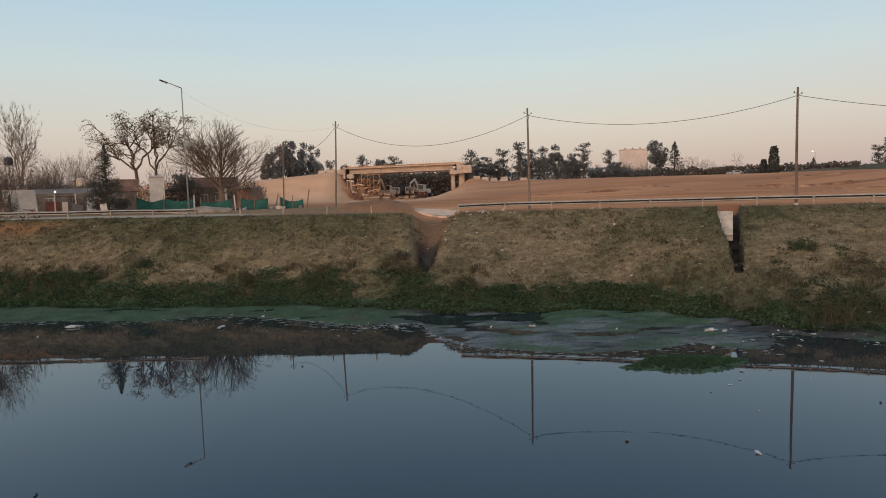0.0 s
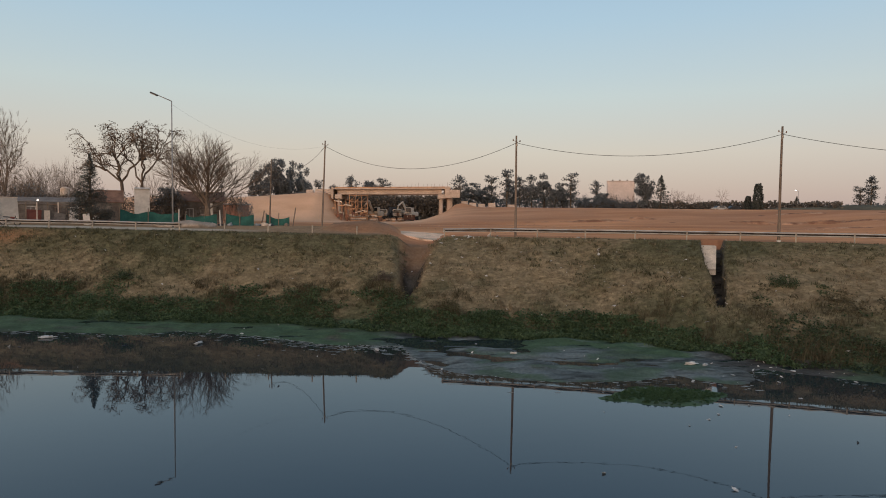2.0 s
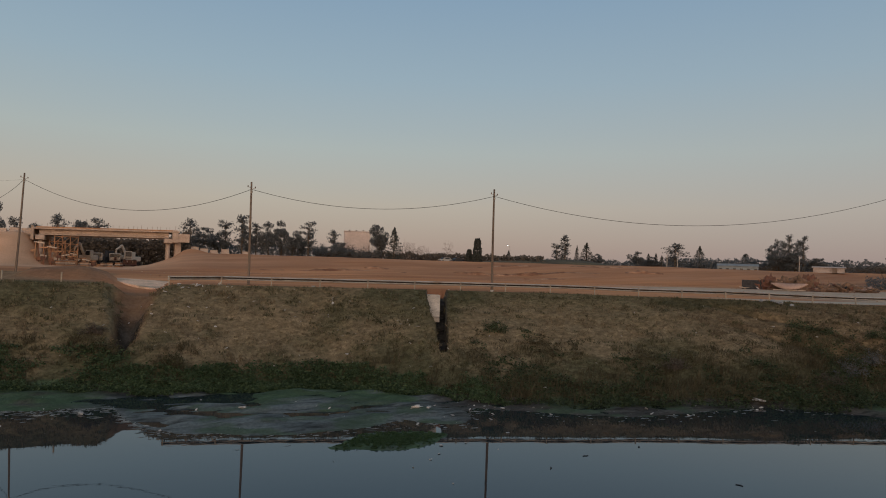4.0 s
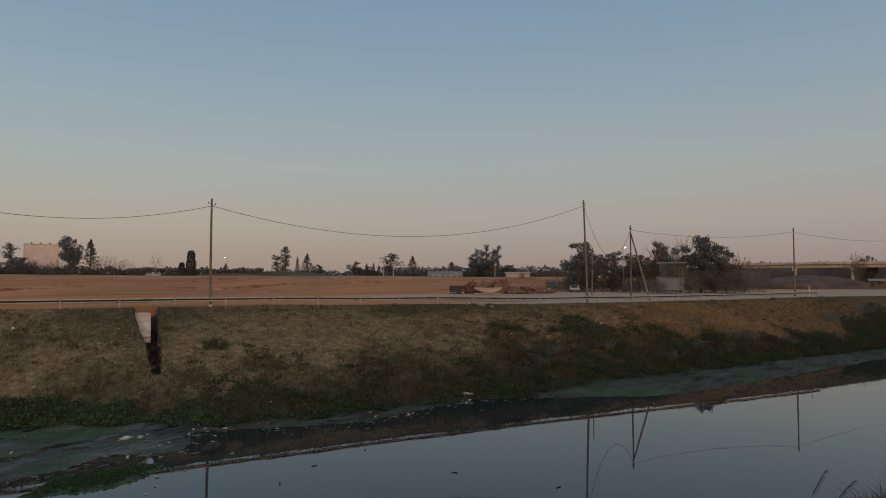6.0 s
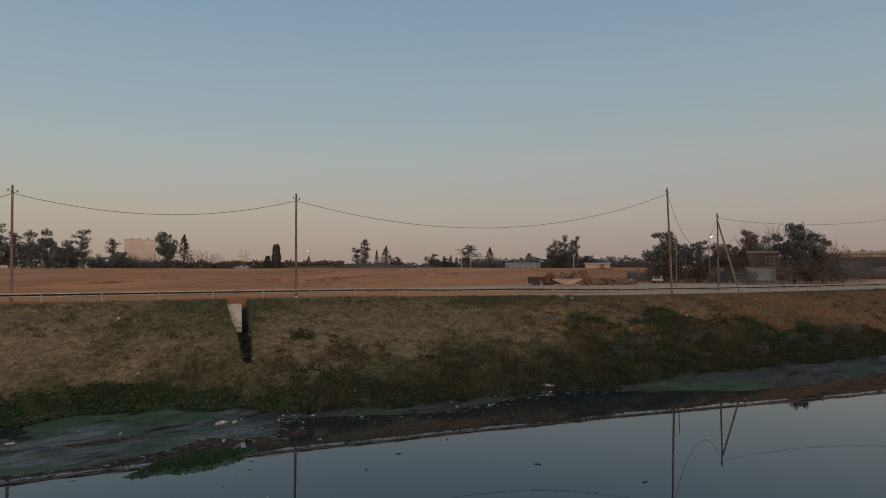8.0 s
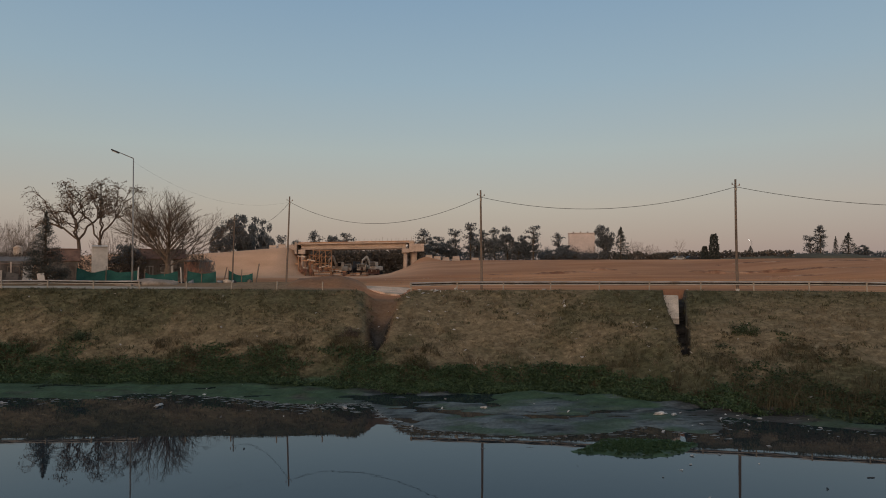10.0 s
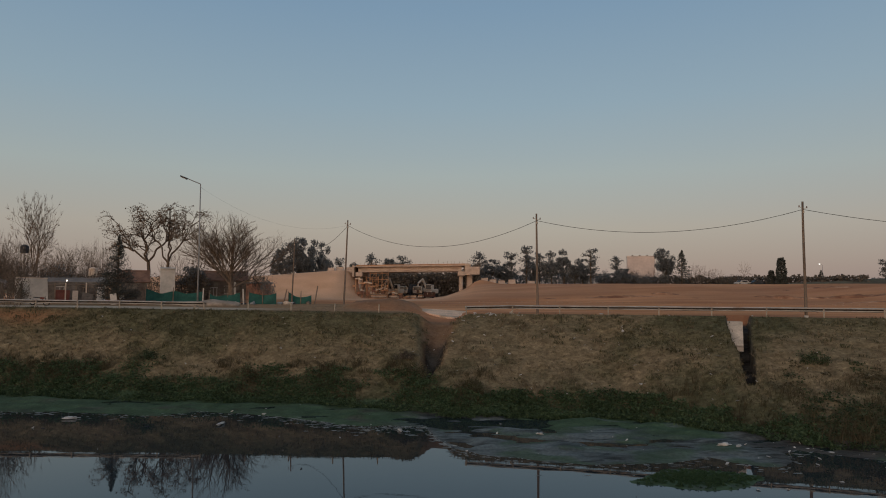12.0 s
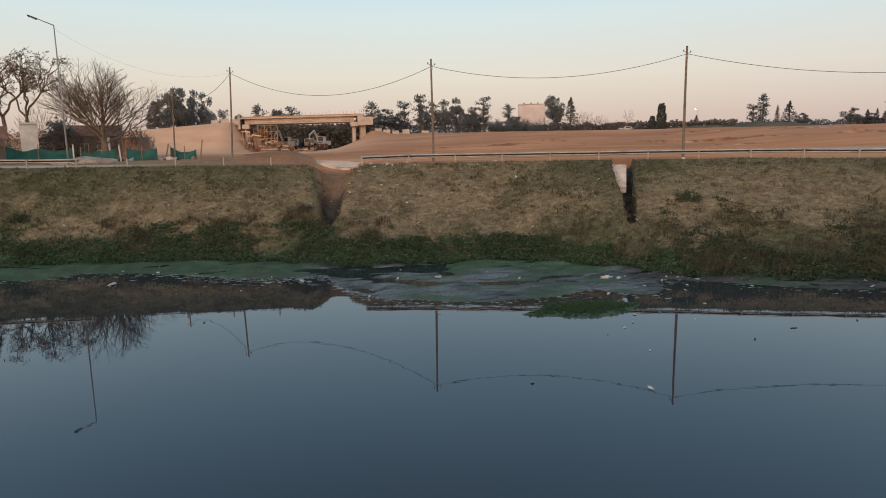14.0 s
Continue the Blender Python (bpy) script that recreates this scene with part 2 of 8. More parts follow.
def ground_material():
    """Soil, grass and mud, told apart by what grows or lies there (attributes grass, green, dead, mud, algae, road,
    fill). Mud also holds the shade painted into the ravine and culvert cut.
    """
    m, n, l = nodes_of("ground_cover")
    p = n["Principled BSDF"]
    co = n.new("ShaderNodeTexCoord").outputs["Object"]

    def attr(k):
        a = n.new("ShaderNodeAttribute")
        a.attribute_name = k
        return a.outputs["Fac"]

    soil = ramp_node(n, l, noise_node(n, l, co, 0.10, 6, (0.35, 1.6, 1)), (0.50, 0.235, 0.11), (0.62, 0.32, 0.165), 0.36, 0.64)
    soil = mix_node(n, l, 0.7, soil, ramp_node(n, l, noise_node(n, l, co, 0.25, 9, (0.12, 2.0, 1)), (0.80, 0.76, 0.73), (1.12, 1.10, 1.08), 0.38, 0.62), "MULTIPLY")
    rust = ramp_node(n, l, noise_node(n, l, co, 0.06, 8, (0.5, 1.7, 1)), (0, 0, 0), (0.75, 0.75, 0.75), 0.50, 0.62)
    soil = mix_node(n, l, rust, soil, (0.36, 0.165, 0.088))
    fill = ramp_node(n, l, noise_node(n, l, co, 0.3, 8, (0.5, 0.5, 2.5)), (0.59, 0.365, 0.228), (0.67, 0.425, 0.275), 0.35, 0.65)
    soil = mix_node(n, l, mix_node(n, l, 1.0, attr("band"), (0.75, 0.75, 0.75), "MULTIPLY"), soil, ramp_node(n, l, noise_node(n, l, co, 0.35, 9, (0.1, 1.2, 1)), (0.27, 0.155, 0.098), (0.42, 0.255, 0.165), 0.36, 0.64))
    soil = mix_node(n, l, attr("fill"), soil, fill)
    dry = ramp_node(n, l, noise_node(n, l, co, 1.3, 6), (0.166, 0.130, 0.078), (0.282, 0.224, 0.138), 0.3, 0.7)
    lush = ramp_node(n, l, noise_node(n, l, co, 1.7, 6), (0.075, 0.072, 0.040), (0.136, 0.126, 0.070), 0.3, 0.7)
    turf = mix_node(n, l, attr("green"), dry, lush)
    turf = mix_node(n, l, 0.75, turf, ramp_node(n, l, noise_node(n, l, co, 3.4, 5, (0.7, 1, 1)), (0.68, 0.68, 0.68), (1.26, 1.26, 1.26), 0.36, 0.64), "MULTIPLY")
    turf = mix_node(n, l, attr("dead"), turf, (0.70, 0.65, 0.64), "MULTIPLY")
    c = mix_node(n, l, attr("grass"), soil, turf)
    tar = ramp_node(n, l, noise_node(n, l, co, 0.5, 6, (0.3, 1.5, 1)), (0.44, 0.365, 0.28), (0.56, 0.47, 0.365), 0.3, 0.7)
    c = mix_node(n, l, attr("road"), c, tar)
    warp = n.new("ShaderNodeTexNoise")
    warp.inputs["Scale"].default_value, warp.inputs["Detail"].default_value, warp.inputs["Distortion"].default_value = 0.42, 9, 1.6
    flow = n.new("ShaderNodeMapping")
    flow.inputs["Scale"].default_value = (0.45, 1.5, 1)
    l.new(co, flow.inputs[0])
    l.new(flow.outputs[0], warp.inputs["Vector"])
    slime = ramp_node(n, l, warp.outputs["Fac"], (0.048, 0.054, 0.053), (0.150, 0.172, 0.168), 0.33, 0.60)
    crack = ramp_node(n, l, noise_node(n, l, co, 1.5, 10, (0.5, 1.7, 1)), (0.40, 0.40, 0.40), (1.1, 1.1, 1.1), 0.36, 0.47)
    slime = mix_node(n, l, attr("silt"), ramp_node(n, l, warp.outputs["Fac"], (0.030, 0.026, 0.022), (0.092, 0.084, 0.072), 0.33, 0.62), slime)
    slime = mix_node(n, l, 0.8, slime, crack, "MULTIPLY")
    c = mix_node(n, l, attr("mud"), c, slime)
    scum = ramp_node(n, l, noise_node(n, l, co, 0.9, 8), (0.046, 0.074, 0.040), (0.084, 0.132, 0.072), 0.3, 0.7)
    patch = ramp_node(n, l, noise_node(n, l, co, 0.5, 10, (0.6, 1.4, 1)), (0, 0, 0), (1, 1, 1), 0.27, 0.44)
    c = mix_node(n, l, mix_node(n, l, 1.0, attr("algae"), patch, "MULTIPLY"), c, scum)
    g = noise_node(n, l, co, 5.0, 8)
    cover = mix_node(n, l, 1.0, attr("grass"), attr("mud"), "LIGHTEN")
    c = mix_node(n, l, ramp_node(n, l, cover, (0.22, 0.22, 0.22), (0.6, 0.6, 0.6), 0.0, 1.0), c, ramp_node(n, l, g, (0.6, 0.6, 0.6), (1.35, 1.35, 1.35), 0.3, 0.7), "MULTIPLY")
    l.new(c, p.inputs["Base Color"])
    r = ramp_node(n, l, attr("mud"), (0.97, 0.97, 0.97), (0.62, 0.62, 0.62), 0, 1)
    l.new(r, p.inputs["Roughness"])
    p.inputs["Specular IOR Level"].default_value = 0.06
    bp = n.new("ShaderNodeBump")
    bp.inputs["Strength"].default_value, bp.inputs["Distance"].default_value = 0.55, 0.12
    l.new(g, bp.inputs["Height"])
    l.new(bp.outputs[0], p.inputs["Normal"])
    return m


def water_material():
    m, n, l = nodes_of("still_murky_water")
    p = n["Principled BSDF"]
    co = n.new("ShaderNodeTexCoord").outputs["Object"]
    l.new(ramp_node(n, l, noise_node(n, l, co, 0.08, 4), (0.013, 0.022, 0.028), (0.020, 0.031, 0.038)), p.inputs["Base Color"])
    p.inputs["Roughness"].default_value, p.inputs["IOR"].default_value = 0.015, 1.43
    p.inputs["Specular IOR Level"].default_value = 0.55
    bp = n.new("ShaderNodeBump")
    bp.inputs["Strength"].default_value, bp.inputs["Distance"].default_value = 0.06, 0.02
    l.new(noise_node(n, l, co, 0.9, 3, (0.6, 1.6, 1)), bp.inputs["Height"])
    l.new(bp.outputs[0], p.inputs["Normal"])
    return m


M_GROUND, M_WATER = ground_material(), water_material()


# ---- building helpers ----
def link(name, bm, material, parent=None, smooth=False):
    me = bpy.data.meshes.new(name)
    bmesh.ops.recalc_face_normals(bm, faces=bm.faces[:])
    bm.to_mesh(me)
    bm.free()
    me.materials.append(material)
    if smooth:
        for f in me.polygons:
            f.use_smooth = True
    ob = new(name, me)
    if parent:
        ob.parent = parent
    return ob


def part(name, bm, material, parent, label="", smooth=False):
    return tagged(link(name, bm, material, parent, smooth), label)


def thing(name, m, label, category, group="", kind=""):
    """The empty at a thing's base, which carries its parts."""
    ob = new(name)
    ob.empty_display_size = 0.2
    ob.matrix_world = m
    return tagged(ob, label, category, group, kind)


def mesh_from(name, verts, faces, material, parent=None, smooth=False):
    me = bpy.data.meshes.new(name)
    me.from_pydata(verts, [], faces)
    me.materials.append(material)
    if smooth:
        me.polygons.foreach_set("use_smooth", [True] * len(me.polygons))
    ob = new(name, me)
    if parent:
        ob.parent = parent
    return ob


def add_box(bm, centre, size, rz=0.0, rx=0.0, ry=0.0, bevel=0.0):
    m = pose(*centre, rx, ry, rz) @ Matrix.Diagonal((*size, 1))
    vs = bmesh.ops.create_cube(bm, size=1, matrix=m)["verts"]
    if bevel:
        es = list({e for v in vs for e in v.link_edges})
        bmesh.ops.bevel(bm, geom=es, offset=bevel, segments=1, affect="EDGES")
    return bm


def box(centre, size, rz=0.0, rx=0.0, ry=0.0, bevel=0.0):
    return add_box(bmesh.new(), centre, size, rz, rx, ry, bevel)


def add_tube(bm, a, b, ra, rb, sides=8):
    a, b = Vector(a), Vector(b)
    turn = (b - a).to_track_quat("Z", "Y").to_matrix().to_4x4()
    m = Matrix.Translation((a + b) / 2) @ turn
    bmesh.ops.create_cone(bm, cap_ends=True, segments=sides, radius1=ra, radius2=rb, depth=(b - a).length, matrix=m)
    return bm


def tube(a, b, ra, rb=None, sides=8):
    return add_tube(bmesh.new(), a, b, ra, ra if rb is None else rb, sides)


def extrude_profile(bm, outline, a, b):
    """A prism of the outline (across, up) from a to b, which lie level or sloping."""
    a, b = Vector(a), Vector(b)
    run = (b - a).normalized()
    side = Vector((-run.y, run.x, 0)).normalized()
    up = Vector((0, 0, 1))
    ra = [bm.verts.new(a + side * p + up * q) for p, q in outline]
    rb = [bm.verts.new(b + side * p + up * q) for p, q in outline]
    k = len(outline)
    for i in range(k):
        bm.faces.new((ra[i], ra[(i + 1) % k], rb[(i + 1) % k], rb[i]))
    bm.faces.new(ra)
    bm.faces.new(rb[::-1])
    return bm


def lump(bm, centre, size, seed, rough=0.25, sub=2):
    """An uneven stone or heap."""
    vs = bmesh.ops.create_icosphere(bm, subdivisions=sub, radius=1)["verts"]
    for v in vs:
        k = 1 + rough * noise.noise(v.co * 1.7 + Vector((seed * 3.1, seed * 1.7, 0)))
        v.co = Vector(centre) + Vector((v.co.x * size[0], v.co.y * size[1], v.co.z * size[2])) * k
    return bm


# ---- the lie of the land ----
rng = np.random.default_rng(7)
PERM = rng.random((256, 256))


def vnoise(x, y):
    """Smooth value noise, 0 to 1."""
    xi, yi = np.floor(x).astype(int), np.floor(y).astype(int)
    fx, fy = x - xi, y - yi
    fx, fy = fx * fx * (3 - 2 * fx), fy * fy * (3 - 2 * fy)
    g = lambda i, j: PERM[(xi + i) & 255, (yi + j) & 255]
    return (g(0, 0) * (1 - fx) + g(1, 0) * fx) * (1 - fy) + (g(0, 1) * (1 - fx) + g(1, 1) * fx) * fy


def fnoise(x, y, s):
    return 0.55 * vnoise(x * s, y * s) + 0.3 * vnoise(x * s * 2.1 + 9, y * s * 2.1) + 0.15 * vnoise(x * s * 4.3, y * s * 4.3 + 5)


def lerp(table):
    xs, ys = zip(*table)
    return lambda x: np.interp(x, xs, ys)


def sstep(a, b, v):
    t = np.clip((v - a) / (b - a), 0, 1)
    return t * t * (3 - 2 * t)


# far crest (the line of the guard rail), its height, the toe of the far bank, the edge of the mud, the near waterline
CREST = lerp([(-400, 70), (-60, 61.8), (-38.6, 61.0), (-22.3, 60.06), (-6.5, 58.4), (5.2, 57.3), (13, 55.4), (28.3, 51.1), (43.4, 46.0),
              (58.3, 40.3), (73.3, 34.7), (88.4, 29.3), (103.7, 24.7), (150, 10.5), (260, -22), (700, -150)])
CREST_Z = lerp([(-60, 6.5), (-38, 6.45), (-22, 6.3), (-6, 6.2), (5, 6.18), (28, 6.22), (43, 6.14), (58, 5.95), (73, 5.98), (88, 6.08), (104, 6.22), (200, 6.3)])
TOE = lerp([(-400, 62), (-60, 53), (-34.6, 50.8), (-27.4, 49.7), (-20.8, 49.1), (-14.2, 48.3), (-7.7, 47.1), (-3.5, 45.3), (0.4, 43.8),
            (4, 43.7), (11.5, 43), (15.9, 40), (19.2, 36.5), (23, 34.2), (29, 32.9), (35.5, 31.0), (38.3, 28.8), (41.7, 28.4), (45.4, 28.2), (49.5, 27.8),
            (56.8, 26.0), (65, 23.8), (76.7, 21.0), (93.4, 17.0), (117, 9.5), (150, -2), (260, -38), (700, -168)])
MUD = lerp([(-400, 55), (-60, 46), (-36, 44.8), (-30, 44.3), (-24.5, 44.3), (-18.4, 43.4), (-17, 45), (-13, 44), (-10.5, 43), (-7, 41.1),
            (-3, 40.4), (-1.6, 40.3), (-0.9, 37.6), (-0.2, 35.6), (0.8, 34.4), (2.7, 33.4), (4.9, 32.5), (7.4, 32.0), (9.2, 32.1), (11.6, 32.8), (12.8, 33.4), (13.6, 32.2),
            (15.4, 31.9), (16.4, 32.6), (17.0, 34.4), (18.0, 35.0), (19.5, 34.2), (21, 32.9), (23, 31.4), (26, 30.6), (29, 30.4), (36, 30.4), (40, 27.2), (43, 24.4), (46.6, 21.6), (52.5, 19.6), (62, 18.1),
            (74, 16.2), (89, 13.4), (101, 10.5), (150, -4.5), (260, -41), (700, -172)])
NEAR = lerp([(-400, 30), (-60, 19), (0, 9), (20, 6), (30, 3.6), (60, -6), (150, -33), (260, -70), (700, -200)])


def gully(x, y):
    """Where rain has worn gullies slanting down the bank, 0 to 1."""
    return sstep(42, 50, x) * sstep(98, 80, x) * np.exp(-(((vnoise((x + 0.75 * y) * 0.24, y * 0.05 + 9) - 0.5) / 0.085) ** 2))


def cut_share(x, d):
    """How far a point lies from the middle of the culvert cut, in half widths."""
    c = 22.82 - 0.35 * np.clip(d, -4, 11) + np.interp(d, [1.7, 5.5, 7, 10.3], [-0.22, -0.18, 0.05, 0.1])
    return np.abs(x - c) / np.interp(d, [1.7, 5.5, 7.0, 10.3], [0.76, 0.52, 0.42, 0.28])


def land(x, y):
    """Height of the ground at plan points (arrays)."""
    yc, yt, zc = CREST(x), TOE(x), CREST_Z(x)
    d = yc - y
    n1, n2 = fnoise(x, y, 0.35) - 0.5, fnoise(x + 40, y, 0.09) - 0.5
    # level land behind the crest, then the long embankment of the new highway with its gap for the bridge
    foot = 116 - 0.2 * x + 5 * (vnoise(x * 0.05, x * 0 + 3) - 0.5)
    rise = sstep(0, 24, y - foot)
    tall = 3.2 + 0.35 * sstep(0, 60, x) + 0.2 * n2
    right = np.interp(x - 0.06 * (y - 140), [-5.5, -1, 5, 9], [0, 0.22, 0.9, 1.0]) * rise * tall
    right = right + 1.2 * np.exp(-(((x - 6.5) / 2.6) ** 2 + ((y - 143.5) / 4) ** 2))
    left_h = 4.6 + 1.6 * np.clip((x + 42) / 20, 0, 1)
    left = sstep(-17.5, -23.5, x + 0.25 * np.clip(146 - y, 0, 20)) * sstep(132, 145, y) * left_h * sstep(-95, -60, x) * sstep(190, 165, y)
    z_land = zc + 0.08 * n1 + 0.25 * n2 * sstep(3, 20, -d) + right + left
    z_land += 0.9 * np.exp(-(((x - 45) / 38) ** 2 + ((y - 96 + 0.2 * x) / 3.0) ** 2)) * 0.35
    # low heaps of grey spoil beside the ravine
    z_land += 0.55 * np.exp(-(((x + 9.8) / 5.5) ** 4 + ((y - 67.5) / 3.6) ** 2)) * (0.9 + 0.5 * n1)
    z_land += 0.72 * np.exp(-(((x + 6.6) / 3.4) ** 12 + ((y - 65.6) / 2.4) ** 4)) * (0.95 + 0.5 * n1 + 0.04 * (x + 6))
    # the bank
    edge = 0.8 + 0.5 * n1
    s = np.clip((d - edge) / np.maximum(yc - yt - edge, 1), 0, 1)
    z_bank = zc + (0.12 - zc) * (0.82 * s + 0.18 * s * s * (3 - 2 * s)) + (0.28 * n1 + 0.5 * n2 + 0.30 * (fnoise(x, y + 60, 1.1) - 0.5)) * np.sin(np.pi * np.clip(s * 1.1, 0, 1)) ** 0.5
    z = np.where(d > edge, z_bank, z_land)
    # furrows worn into the bank on the right
    fur = sstep(42, 48, x) * sstep(84, 66, x) * 1.3 * (vnoise((x + 0.5 * y) * 0.42, y * 0.06) - 0.5) - 1.7 * gully(x, y)
    fur = fur * np.sin(np.pi * np.clip(s, 0, 1) ** 0.6)
    z = z + np.where(d > edge, fur, 0)
    # ravine at the gap in the rails
    cx = -0.95 - 0.07 * np.clip(d, -6, 12)
    half = np.interp(d, [-6, -1, 0.5, 3, 6, 9, 11], [2.4, 1.9, 1.6, 1.15, 0.75, 0.5, 0.4])
    deep = np.interp(d, [-9, -4, -1.5, 0.3, 2.5, 5, 7.5, 9, 10.5], [0, 0.5, 0.62, 0.9, 1.35, 2.1, 2.0, 0.6, 0])
    z = z - deep * sstep(1.75, 0.2, np.abs(x - cx + 1.3 * (fnoise(x, y, 0.8) - 0.5)) / half)
    # culvert cut
    deep2 = np.interp(d, [-3.0, -1.6, 0.5, 2, 7, 9.2, 11.0], [0, 0.65, 1.2, 1.7, 1.9, 1.5, 0])
    z = z - deep2 * sstep(1.10, 0.93, cut_share(x + 0.08 * n1, d))
    # mud below the toe, channel bed, near bank
    ym = MUD(x) + 1.1 * (fnoise(x, y, 0.6) - 0.5)
    flat = 0.02 + 0.09 * sstep(36, 44, x) + 0.42 * (fnoise(x * 0.7, y * 1.3, 0.7) - 0.44)
    flat = flat + 0.16 * (vnoise(x * 0.55, y * 2.4 + 3) - 0.5) - 0.22 * np.exp(-(((y - 36.6 + 1.6 * (vnoise(x * 0.5, y * 0 + 4) - 0.5)) / 0.30) ** 2)) * sstep(6.5, 8.5, x) * sstep(14, 12.5, x)
    flat = flat - 0.30 * np.exp(-(((y - yt + 2.4 + 1.2 * (fnoise(x + 3, y, 0.5) - 0.5)) / 1.25) ** 2)) * sstep(-5, -1.5, x) * sstep(7.5, 4.5, x)
    wet = np.where(y > ym, flat * sstep(-0.1, 1.2, y - ym) + 0.03, 0.03 - 0.25 * np.clip(ym - y, 0, 6))
    isle = 1 - np.hypot((x - 10.7 - 0.25 * (y - 29.4)) / 2.7, (y - 29.5) / 1.5) + 0.5 * (fnoise(x, y, 0.9) - 0.5)
    wet = np.maximum(wet, np.clip(isle * 0.3, -1.5, 0.07))
    isle2 = 1 - np.hypot((x - 44.6) / 2.1, (y - 5.3) / 1.0) + 0.5 * (fnoise(x, y, 0.9) - 0.5)
    wet = np.maximum(wet, np.clip(isle2 * 0.4, -1.5, 0.2))
    wet = np.maximum(wet, -1.5)
    z = np.where(y < yt, np.minimum(z, 0.14) * 0 + wet, z)
    near = NEAR(x)
    z_near = np.clip((near - y) * 0.72, -1.5, 6.5) + 0.3 * n1 * sstep(0, 2, near - y)
    z = np.where(y < near + 2.2, np.maximum(np.where(y < near, -9, wet), z_near), z)
    return z


def land_z(x, y):
    return float(land(np.array([float(x)]), np.array([float(y)]))[0])


SCRUB = lerp([(18, 0.70), (24, 0.62), (40, 0.60), (46, 0.54), (52, 0.44), (60, 0.38), (66, 0.46), (72, 0.60), (85, 0.66), (98, 0.58), (106, 0.32), (112, 0.32), (140, 0.45)])


def scrub_depth(x, y, s):
    """How far a point lies below the ragged upper edge of the scrub, in shares of the slope."""
    return s - SCRUB(x) - 0.62 * (fnoise(x - 0.5 * y, y * 0.7, 0.20) - 0.5) - 0.25 * (fnoise(x, y + 30, 0.8) - 0.5) + 0.12 * gully(x, y)


def lush_amount(x, y, s):
    """How green the bank turf is: patches, the top of the slope, and the foot."""
    n1, n2 = fnoise(x, y, 0.5), fnoise(x + 70, y, 0.16)
    top = sstep(0.5, 0.08, s + 0.5 * (n2 - 0.5)) * (0.28 + 0.47 * sstep(2, -8, x))
    dry = 1 - 0.40 * sstep(44, 58, x) * sstep(0.85, 0.55, s)
    return dry * np.clip(0.5 * sstep(14, 22, x) * (0.8 * sstep(0.22, 0.04, s + 0.2 * (n1 - 0.5)) + sstep(-0.05, 0.15, scrub_depth(x, y, s))) + 0.15 * sstep(0, -8, x) + 0.45 * sstep(60, 72, x) + sstep(0.50, 0.66, n2) * 0.7 + sstep(0.62, 0.95, s + 0.35 * (n1 - 0.5)) + top + 0.35 * (n1 - 0.5), 0, 1)


